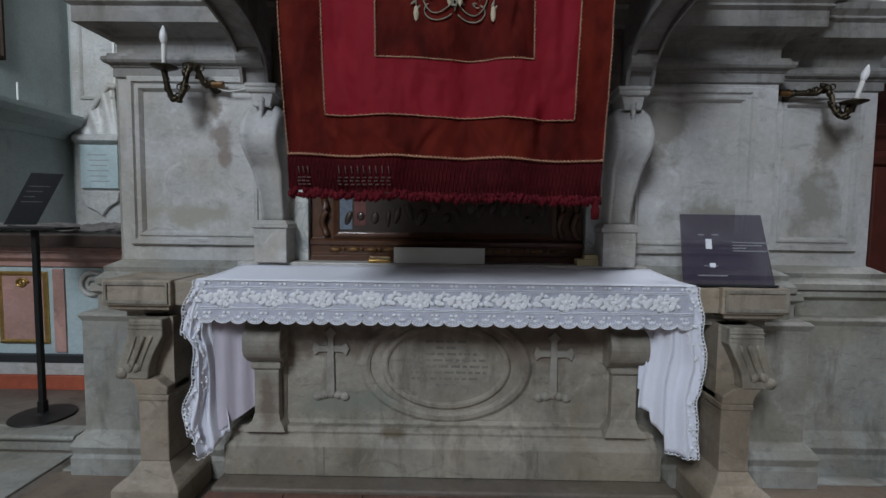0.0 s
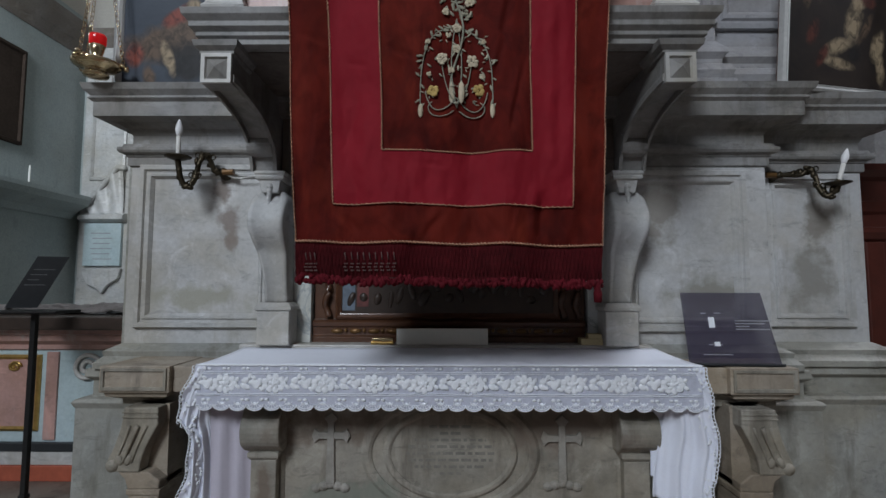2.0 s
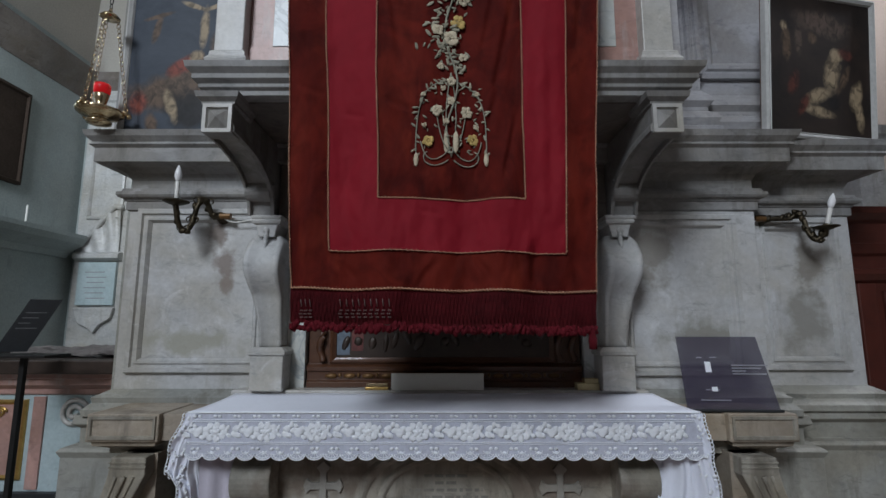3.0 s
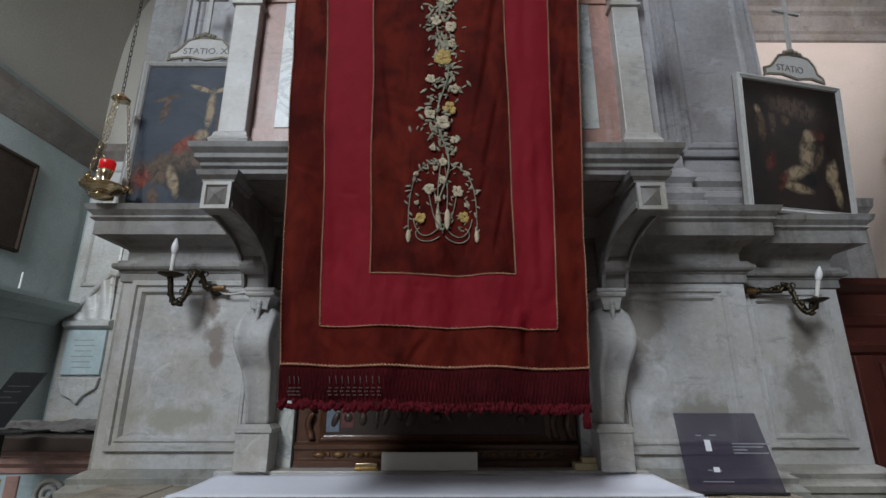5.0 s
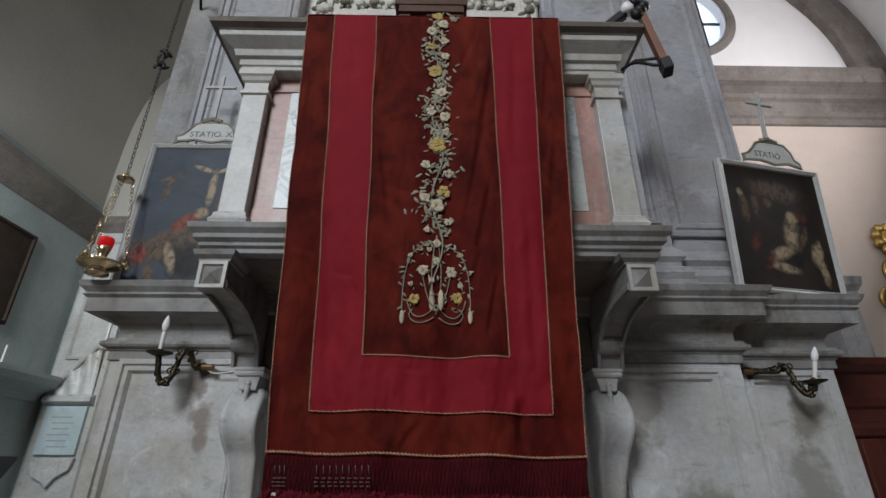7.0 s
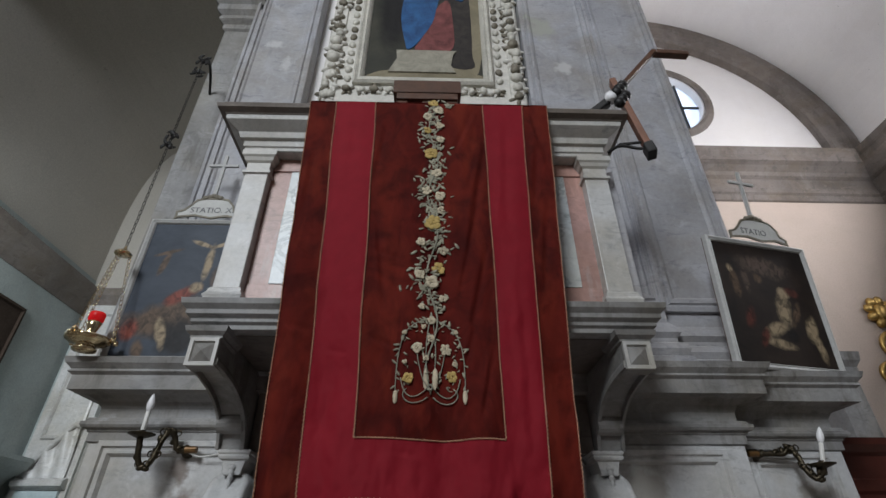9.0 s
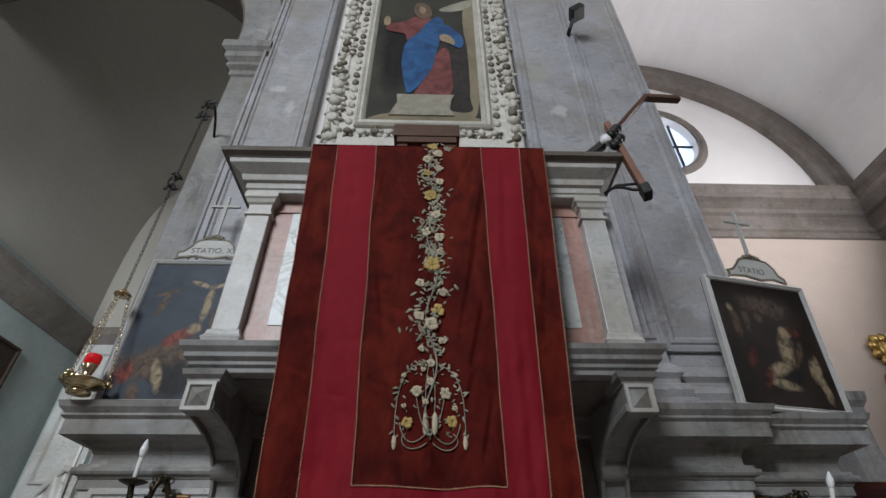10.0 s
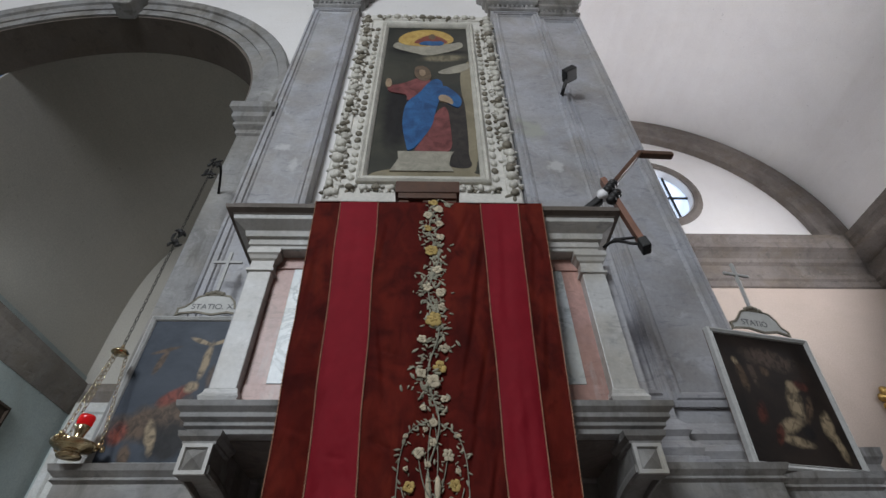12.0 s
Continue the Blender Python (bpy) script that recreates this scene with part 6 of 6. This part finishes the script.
FORMS = [
    ("painted_niche", M_PBEIGE, [(0.45, 7.35), (0.45, 5.0), (0.05, 5.0), (0.10, 5.20), (0.26, 5.40), (0.29, 5.9), (0.30, 6.4), (0.28, 6.9), (0.33, 7.2)]),
    ("painted_floor", M_PBEIGE, [(-0.64, 5.01), (-0.60, 5.09), (-0.42, 5.17), (0.15, 5.15), (0.44, 5.10), (0.44, 5.01)]),
    ("painted_shadow", M_PDARK, [(0.06, 6.5), (0.24, 6.60), (0.32, 6.45), (0.33, 5.60), (0.32, 5.36), (0.36, 5.20), (0.22, 5.17), (0.05, 5.25)]),
    ("painted_cloud", M_PSTONE, [(-0.02, 6.98), (0.20, 7.15), (0.42, 7.27), (0.42, 7.10), (0.20, 6.95)]),
    ("painted_cloud", M_PSTONE, [(-0.56, 7.62), (-0.50, 7.80), (-0.36, 7.70), (-0.07, 7.67), (0.21, 7.76), (0.34, 7.82), (0.36, 7.64), (0.07, 7.47), (-0.11, 7.40), (-0.25, 7.48)]),
    ("painted_glow", M_PGOLD, [(-0.50, 7.80), (-0.42, 8.02), (-0.27, 8.13), (-0.04, 8.17), (0.18, 8.06), (0.27, 7.80), (-0.04, 7.66), (-0.36, 7.68)]),
    ("painted_drapery", M_PRED, [(-0.31, 7.73), (-0.19, 7.92), (-0.04, 8.02), (0.11, 7.90), (0.19, 7.75), (-0.04, 7.76)]),
    ("painted_drapery", M_PBLUE, [(-0.24, 7.72), (-0.13, 7.83), (-0.02, 7.80), (0.10, 7.83), (0.12, 7.71), (-0.06, 7.68)]),
    ("painted_oval", M_PBROWN, [(-0.10, 7.90), (-0.07, 8.02), (-0.01, 8.02), (0.01, 7.91), (-0.04, 7.85)]),
    ("painted_drapery", M_PROSE, [(-0.04, 5.96), (0.03, 6.18), (0.13, 6.26), (0.16, 5.81), (0.17, 5.43), (0.0, 5.40), (-0.17, 5.40), (-0.21, 5.46), (-0.12, 5.63)]),
    ("painted_drapery", M_PROSE, [(-0.33, 6.74), (-0.21, 6.85), (-0.04, 6.85), (-0.08, 6.62), (-0.20, 6.47), (-0.31, 6.32), (-0.31, 6.48), (-0.41, 6.50), (-0.53, 6.54), (-0.54, 6.66), (-0.42, 6.70)]),
    ("painted_drapery", M_PBLUE, [(0.01, 6.86), (0.10, 6.74), (0.05, 6.41), (0.0, 6.12), (-0.03, 5.86), (-0.12, 5.65), (-0.19, 5.50), (-0.27, 5.42), (-0.29, 5.56), (-0.34, 5.85), (-0.34, 6.11), (-0.31, 6.34), (-0.18, 6.50), (-0.10, 6.71)]),
    ("painted_drapery", M_PBLUE, [(0.07, 6.72), (0.22, 6.56), (0.30, 6.38), (0.26, 6.20), (0.17, 6.27), (0.06, 6.38)]),
    ("painted_oval", M_PBROWN, [(-0.24, 7.12), (-0.14, 7.15), (-0.06, 7.04), (-0.04, 6.82), (-0.12, 6.77), (-0.20, 6.81), (-0.25, 6.94)]),
    ("painted_oval", M_PFLESH, [(-0.20, 7.03), (-0.15, 7.05), (-0.11, 7.00), (-0.12, 6.90), (-0.17, 6.88)]),
    ("painted_oval", M_PFLESH, [(-0.56, 6.64), (-0.50, 6.62), (-0.49, 6.76), (-0.53, 6.84), (-0.57, 6.78)]),
    ("painted_oval", M_PFLESH, [(0.03, 6.46), (0.12, 6.48), (0.20, 6.36), (0.19, 6.26), (0.12, 6.32), (0.04, 6.35)]),
]
for k, (n, m, o) in enumerate(FORMS):
    part(n, extrude(rounded(o), xz, 2.2236 - 0.0008 * k, 2.2262), m, ap)
part("painted_plinth", extrude([(-0.42, 5.12), (0.17, 5.12), (0.13, 5.22), (0.15, 5.36), (0.18, 5.42), (-0.36, 5.42), (-0.35, 5.30)], xz, 2.2085, 2.227), M_PSTONE, ap, "painted grey plinth")
part("inner_frame", picture_frame(AX0, AX1, AZ0, AZ1, 2.22, [(0.08, -0.08), (0.08, 0.03), (0.06, 0.05), (0.04, 0.035), (0.02, 0.045), (0.0, 0.02), (-0.01, 0.0), (-0.01, -0.08)]), M_SILVER, ap, "silvery white inner moulding")
part("frame_board", picture_frame(AX0 - 0.08, AX1 + 0.08, AZ0 - 0.08, AZ1 + 0.08, 2.25, [(0.27, -0.05), (0.27, 0.03), (0.25, 0.05), (0.14, 0.05), (0.13, 0.03), (0.0, 0.03), (0.0, -0.05)]), M_FRAMEWHITE, ap, "white painted frame board")
random.seed(17)


def garland(x, z, r, horizontal):
    for q in range(3):
        bm = bmesh.new()
        n = random.choice((1, 1, 2, 3))
        for k in range(n):
            rr = r * random.uniform(0.55, 0.9) / (1 if n == 1 else 1.35)
            blob(bm, (x + random.uniform(-0.4, 0.4) * r * (n > 1), 2.19, z + random.uniform(-0.4, 0.4) * r * (n > 1)), rr, rr * 0.7, rr * random.uniform(0.7, 1.1), 9, 6, random.uniform(0, 3))
        if q == 0:
            part("carved_fruit", bm, random.choice((M_OLDGILT, M_SILVER, M_SILVER)), ap, "", True)
        else:
            bm.free()
            bm = bmesh.new()
            a = random.uniform(0, 6.28)
            for k in range(2):
                blob(bm, (x + 0.9 * r * math.cos(a + k), 2.205, z + 0.9 * r * math.sin(a + k)), r * 0.6, 0.02, r * 0.28, 7, 4, a + k)
            part("carved_leaf", bm, M_FRAMEWHITE if q == 1 else M_OLDGILT, ap, "", True)


z = AZ0 - 0.22
while z < AZ1 + 0.3:
    for x in (AX0 - 0.275, AX1 + 0.275):
        garland(x, z, 0.072, False)
    z += 0.118
x = AX0 - 0.12
while x < AX1 + 0.15:
    garland(x, AZ1 + 0.275, 0.062, True)
    garland(x, AZ0 - 0.16, 0.055, True)
    x += 0.115
z = AZ0
while z < AZ1:
    for x in (AX0 - 0.13, AX1 + 0.13):
        bm = bmesh.new()
        blob(bm, (x, 2.215, z), 0.034, 0.022, 0.042, 8, 5, random.uniform(-0.4, 0.4))
        part("bead_leaf", bm, M_OLDGILT if random.random() < 0.5 else M_SILVER, ap, "", True)
    z += 0.115

stand = thing("book_rest", "small dark wooden stand on the balcony cornice", "stand")
part("top", boxes((-0.255, 0.140, 1.36, 1.50, 3.83, 3.935)), M_WOOD, stand, bevel=0.006)
part("rail", boxes((-0.235, 0.120, 1.365, 1.49, 3.78, 3.829)), M_WOOD, stand, bevel=0.004)
for x in (-0.20, -0.055, 0.085):
    part("foot", boxes((x - 0.03, x + 0.03, 1.38, 1.47, 3.697, 3.779)), M_WOOD, stand, bevel=0.004)

# ---- crucifix and spotlights ----
cr = thing("crucifix", "dark wooden crucifix on an iron bracket, tilted forward", "crucifix")


def beam(p, q, w, d):
    p, q = Vector(p), Vector(q)
    bm = boxes((-w / 2, w / 2, -d / 2, d / 2, 0, (q - p).length))
    bm.transform(Matrix.Translation(p) @ (q - p).to_track_quat("Z", "Y").to_matrix().to_4x4())
    return bm


part("post", beam((1.135, 1.335, 3.37), (1.05, 1.36, 3.96), 0.06, 0.035), M_REDWOODLIGHT, cr, "red-brown wooden post", bevel=0.004)
part("cross_beam", beam((1.00, 1.38, 3.80), (1.36, 1.34, 4.235), 0.035, 0.03), M_WOOD, cr, "dark wooden beam", bevel=0.004)
part("top_beam", beam((1.365, 1.36, 4.245), (1.60, 1.38, 4.26), 0.045, 0.04), M_WOOD, cr, "dark wooden beam end", bevel=0.006)
bm = bmesh.new()
for k in range(6):
    blob(bm, (1.045 + 0.022 * (k % 3), 1.33, 3.74 + 0.03 * k), 0.036, 0.03, 0.034, 8, 5, 0.5 * k)
part("carved_body", bm, M_IRON, cr, "dark carved form", True)
part("post_foot", beam((1.142, 1.332, 3.335), (1.130, 1.336, 3.41), 0.08, 0.05), M_IRON, cr, "iron shoe", bevel=0.008)
part("bracket_loop", tube(bez((0.97, 1.47, 3.48), (1.05, 1.40, 3.53), (1.05, 1.36, 3.38), (1.13, 1.34, 3.40), 12), 0.010, 6), M_IRON, cr, "iron bracket loop", True)
part("bracket_bar", tube([(0.97, 1.47, 3.48), (1.03, 1.42, 3.50), (1.12, 1.34, 3.44)], 0.009, 6), M_IRON, cr, "", True)
sp = thing("spotlight", "small black spotlight with a white head on the balcony", "spotlight")
part("body", beam((0.90, 1.40, 3.715), (1.00, 1.37, 3.79), 0.05, 0.05), M_IRON, sp, bevel=0.01)
part("head", lathe([(0.0, -0.03), (0.03, -0.028), (0.036, 0.0), (0.03, 0.03), (0.0, 0.036)], (1.01, 1.35, 3.80), 14), M_BULB, sp, "white lamp head", True)
sp2 = thing("spotlight", "small black floodlight fixed to the pilaster", "spotlight")
part("body", beam((1.405, 2.02, 6.55), (1.53, 1.99, 6.62), 0.15, 0.09), M_IRON, sp2, bevel=0.012)
part("arm", tube([(1.39, 2.195, 6.44), (1.40, 2.10, 6.45), (1.44, 2.03, 6.55)], 0.02, 8), M_IRON, sp2)
part("plate", boxes((1.36, 1.43, 2.185, 2.20, 6.37, 6.51)), M_IRON, sp2)

# ---- side chapel things ----
side = thing("side_altar", "side altar front of coloured marbles with gilt frames", "altar")
SY, S0, S1 = 2.95, -4.6, -2.22
part("foot_band", boxes((S0, S1, SY - 0.05, 3.6, 0.10, 0.20)), M_REDPAINT, side, "worn red painted band", bevel=0.004)
part("white_band", boxes((S0, S1, SY - 0.03, 3.6, 0.20, 0.29)), M_WHITE, side, bevel=0.004)
part("black_band", boxes((S0, S1, SY - 0.04, 3.6, 0.29, 0.345)), M_BLACKSLATE, side, bevel=0.004)
part("body", boxes((S0, S1, SY, 3.6, 0.345, 0.99)), M_PALEBLUE, side, "pale blue marbled panels")
part("top_moulding", sweep([(S0, SY), (S1, SY)], profile_of([(0.0, 0.96), (0.02, 0.97), (0.02, 1.0), (0.06, 1.03), (0.07, 1.07), (0.10, 1.08), (0.10, 1.11)], -0.3)), M_PINK, side, "pink and white marble moulding")
part("top_slab", boxes((S0, S1 + 0.05, SY - 0.16, 3.7, 1.11, 1.20)), M_DARKPAINT, side, "dark brown top slab", bevel=0.01)
for x0, x1 in ((-3.16, -2.87), (-3.75, -3.45)):
    part("inset", boxes((x0, x1, SY - 0.012, SY, 0.45, 0.90)), M_PINK, side, "pink marble inset")
    part("gilt_frame", picture_frame(x0, x1, 0.45, 0.90, SY, [(0.03, -0.002), (0.03, 0.015), (0.015, 0.025), (0.0, 0.015), (0.0, -0.002)]), M_GOLD, side, "worn gilt frame")
    xm = (x0 + x1) / 2
    curl = [(xm + 0.045 * (1 - k / 30) * math.cos(k * 0.45), SY - 0.018, 0.85 + 0.035 * (1 - k / 30) * math.sin(k * 0.45)) for k in range(26)]
    part("gilt_carving", tube(curl, 0.009, 6), M_GOLD, side, "gilt carved scroll", True)
part("pink_strip", boxes((-2.80, -2.72, SY - 0.014, SY, 0.36, 0.95)), M_PINK, side)
for x in (-2.52, -3.30):
    sp_pts = [(x + 0.10 * (1 - k / 40) * math.cos(k * 0.36), SY - 0.012, 0.84 + 0.10 * (1 - k / 40) * math.sin(k * 0.36)) for k in range(36)]
    part("stucco_scroll", tube(sp_pts, 0.017, 6), M_WHITE, side, "white scroll ornament", True)
crumple = thing("dust_sheet", "crumpled grey-brown dust sheet lying on the side altar", "cloth")
solid(part("sheet", sheet(lambda u, v: (-4.4 + 2.1 * u, 3.0 + 0.62 * v, 1.206 + 0.05 * abs(noise.noise(Vector((u * 9, v * 4, 1)))) + 0.09 * v * abs(noise.noise(Vector((u * 5, v * 3, 4)))) + 0.03 * abs(noise.noise(Vector((u * 26, v * 11, 7))))), 110, 30), M_DUSTSHEET, crumple, "rumpled cloth", False), 0.006)

st = thing("sign_stand", "black metal sign stand with a tilted board", "stand")
SX, SYY = -2.50, 2.46
part("base", lathe([(0.0, 0.10), (0.168, 0.10), (0.172, 0.104), (0.168, 0.113), (0.04, 0.118), (0.02, 0.13), (0.0, 0.13)], (SX, SYY, 0), 32), M_IRON, st, "round black base plate")
part("pole", boxes((SX - 0.015, SX + 0.015, SYY - 0.015, SYY + 0.015, 0.118, 1.25)), M_IRON, st, bevel=0.003)
part("sleeve", boxes((SX - 0.02, SX + 0.02, SYY - 0.02, SYY + 0.02, 0.118, 0.20)), M_IRON, st, bevel=0.003)
bu, bw = Vector((0.165, 0.02, 0.31)), Vector((0.14, 0.07, 0.0))
bn = bu.cross(bw).normalized()
bmx = Matrix((bw, bn, bu)).transposed().to_4x4()
bmx.translation = Vector((-2.695, 2.47, 1.272))
bm = boxes((0, 1, -0.008, 0.008, 0, 1))
bm.transform(bmx)
board = part("board", bm, M_BLACKSLATE, st, "dark printed board")
for k in range(4):
    bm = boxes((0.15, 0.8 - 0.15 * (k % 3), -0.0095, 0.0095, 0.74 - 0.10 * k, 0.755 - 0.10 * k))
    bm.transform(bmx)
    part("text_line", bm, M_DULLPRINT, board)
part("tray", boxes((-2.72, -2.30, 2.36, 2.56, 1.245, 1.26)), M_IRON, st, bevel=0.003)

tab = thing("wall_monument", "white marble wall monument with an inscribed tablet", "monument")
part("strip", boxes((-5.80, -5.02, 7.10, 7.199, 0.0, 5.3)), M_WHITE, tab, "white marble strip", bevel=0.006)
part("tablet", boxes((-5.68, -5.10, 7.04, 7.10, 1.70, 2.36)), M_PALEBLUE, tab, "pale inscribed tablet", bevel=0.008)
for k in range(6):
    part("inscription_line", boxes((-5.56 + 0.02 * (k % 3), -5.26 + 0.03 * (k % 2), 7.038, 7.041, 2.20 - 0.08 * k, 2.213 - 0.08 * k)), M_FAINTLINE, tab)
part("tablet_ledge", sweep([(-5.75, 7.10), (-5.05, 7.10)], profile_of([(0.04, 2.38), (0.12, 2.42), (0.12, 2.48), (0.05, 2.52)])), M_WHITE, tab)
# slanting marble drapery over the ledge and a scrolled bracket beneath
sh = sheet(lambda u, v: (-5.66 + 0.56 * u, 7.10 - 0.05 - 0.035 * math.sin(17 * u + 3 * v) * (0.4 + 0.6 * v), 2.52 + (0.16 + 0.55 * min(1, 1.3 * u)) * v), 24, 8)
part("carved_shroud", sh, M_WHITE, tab, "carved marble drapery rising over the ledge", True)
part("shroud_roll", tube([(-5.64 + 0.062 * k, 7.06, 2.69 + 0.55 * min(1, 0.145 * k) + 0.012 * math.sin(k * 2.1)) for k in range(10)], 0.045, 8), M_WHITE, tab, "", True)
part("tablet_foot", extrude([(-5.70, 1.66), (-5.08, 1.66), (-5.12, 1.50), (-5.28, 1.40), (-5.36, 1.28), (-5.46, 1.36), (-5.60, 1.42), (-5.66, 1.54)], xz, 7.03, 7.101), M_WHITE, tab, "scrolled marble bracket below the tablet", bevel=0.012)
part("upper_panel", picture_frame(-5.62, -5.16, 3.1, 5.0, 7.10, [(0.05, -0.002), (0.05, 0.03), (0.02, 0.04), (0.0, 0.01), (0.0, -0.002)]), M_WHITE, tab)

dp = thing("wall_painting", "blackened painting in a dark frame on the chapel wall", "painting")
part("canvas", boxes((-5.885, -5.86, 4.4, 5.98, 3.36, 4.55)), M_OLDFRAME, dp)
fr = sweep(rect_path(4.4, 5.98, 3.36, 4.55), [(0.06, -0.02), (0.06, 0.05), (0.02, 0.06), (0.0, 0.02), (0.0, -0.02)], True, lambda u, v, h: (-5.89 + h, u, v))
part("frame", fr, M_OLDFRAME, dp, "dark wooden frame")
cd = thing("candle", "thin white candle on the chapel ledge", "candle")
part("stick", lathe([(0.012, 2.76), (0.012, 3.02), (0.004, 3.03)], (-5.72, 6.05, 0), 10), M_CANDLE, cd)
part("cup", lathe([(0.03, 2.755), (0.03, 2.77), (0.014, 2.79), (0.012, 2.80)], (-5.72, 6.05, 0), 12), M_IRON, cd)

# ---- right bay things ----
cf = thing("confessional", "dark red-brown wooden confessional with moulded cornice", "confessional")
part("carcass", boxes((2.66, 4.4, 2.78, 3.7, 0.0, 1.92)), M_REDWOOD, cf, bevel=0.006)
part("cornice", sweep([(2.66, 3.7), (2.66, 2.78), (4.4, 2.78)], profile_of([(0.0, 1.88), (0.02, 1.90), (0.03, 1.96), (0.02, 1.97), (0.02, 2.10), (0.05, 2.12), (0.09, 2.16), (0.10, 2.20)])), M_REDWOOD, cf)
part("lower_cornice", sweep([(2.66, 3.7), (2.66, 2.78), (4.4, 2.78)], profile_of([(0.0, 1.70), (0.03, 1.72), (0.05, 1.76), (0.05, 1.79), (0.0, 1.80)])), M_REDWOOD, cf)
part("post", boxes((2.68, 2.80, 2.755, 2.79, 0.1, 1.70)), M_REDWOOD, cf, bevel=0.008)
part("door_panel", picture_frame(2.90, 3.5, 0.3, 1.6, 2.78, [(0.05, -0.002), (0.05, 0.02), (0.02, 0.03), (0.0, 0.01), (0.0, -0.002)]), M_REDWOOD, cf)
pc = thing("stone_pilaster", "small moulded stone pilaster behind the cornice", "pilaster")
part("shaft", boxes((3.26, 3.48, 3.3, 3.7, 0.0, 2.86)), M_GREY, pc, bevel=0.006)
part("capital", sweep([(3.26, 3.7), (3.26, 3.3), (3.48, 3.3), (3.48, 3.7)], profile_of([(0.0, 2.80), (0.02, 2.83), (0.02, 2.88), (0.05, 2.93), (0.06, 3.0)])), M_GREY, pc)
gd = thing("gilded_carving", "gilded carved scrollwork hanging on the cream wall", "carving")
for k in range(9):
    a = 2 * math.pi * k / 9
    part("gilt_leaf", blob(bmesh.new(), (8.78 + 0.22 * math.cos(a), 7.92, 5.62 + 0.24 * math.sin(a)), 0.12, 0.07, 0.09, 8, 5, a), M_GOLD, gd, "", True)
part("shield", blob(bmesh.new(), (8.78, 7.90, 5.62), 0.17, 0.08, 0.2, 10, 6), M_GOLD, gd, "gilded shield", True)
for p in (((8.6, 5.2), (8.2, 5.1), (8.3, 4.6), (8.7, 4.7)), ((8.3, 4.6), (7.9, 4.5), (8.1, 4.1), (8.45, 4.25)), ((8.7, 4.9), (9.1, 4.8), (8.9, 4.3), (8.6, 4.4))):
    part("scroll", tube(bez(*[(x + 0.12, 7.92, z) for x, z in p], 14), 0.06, 8, None, 0.5), M_GOLD, gd, "gilded scroll", True)
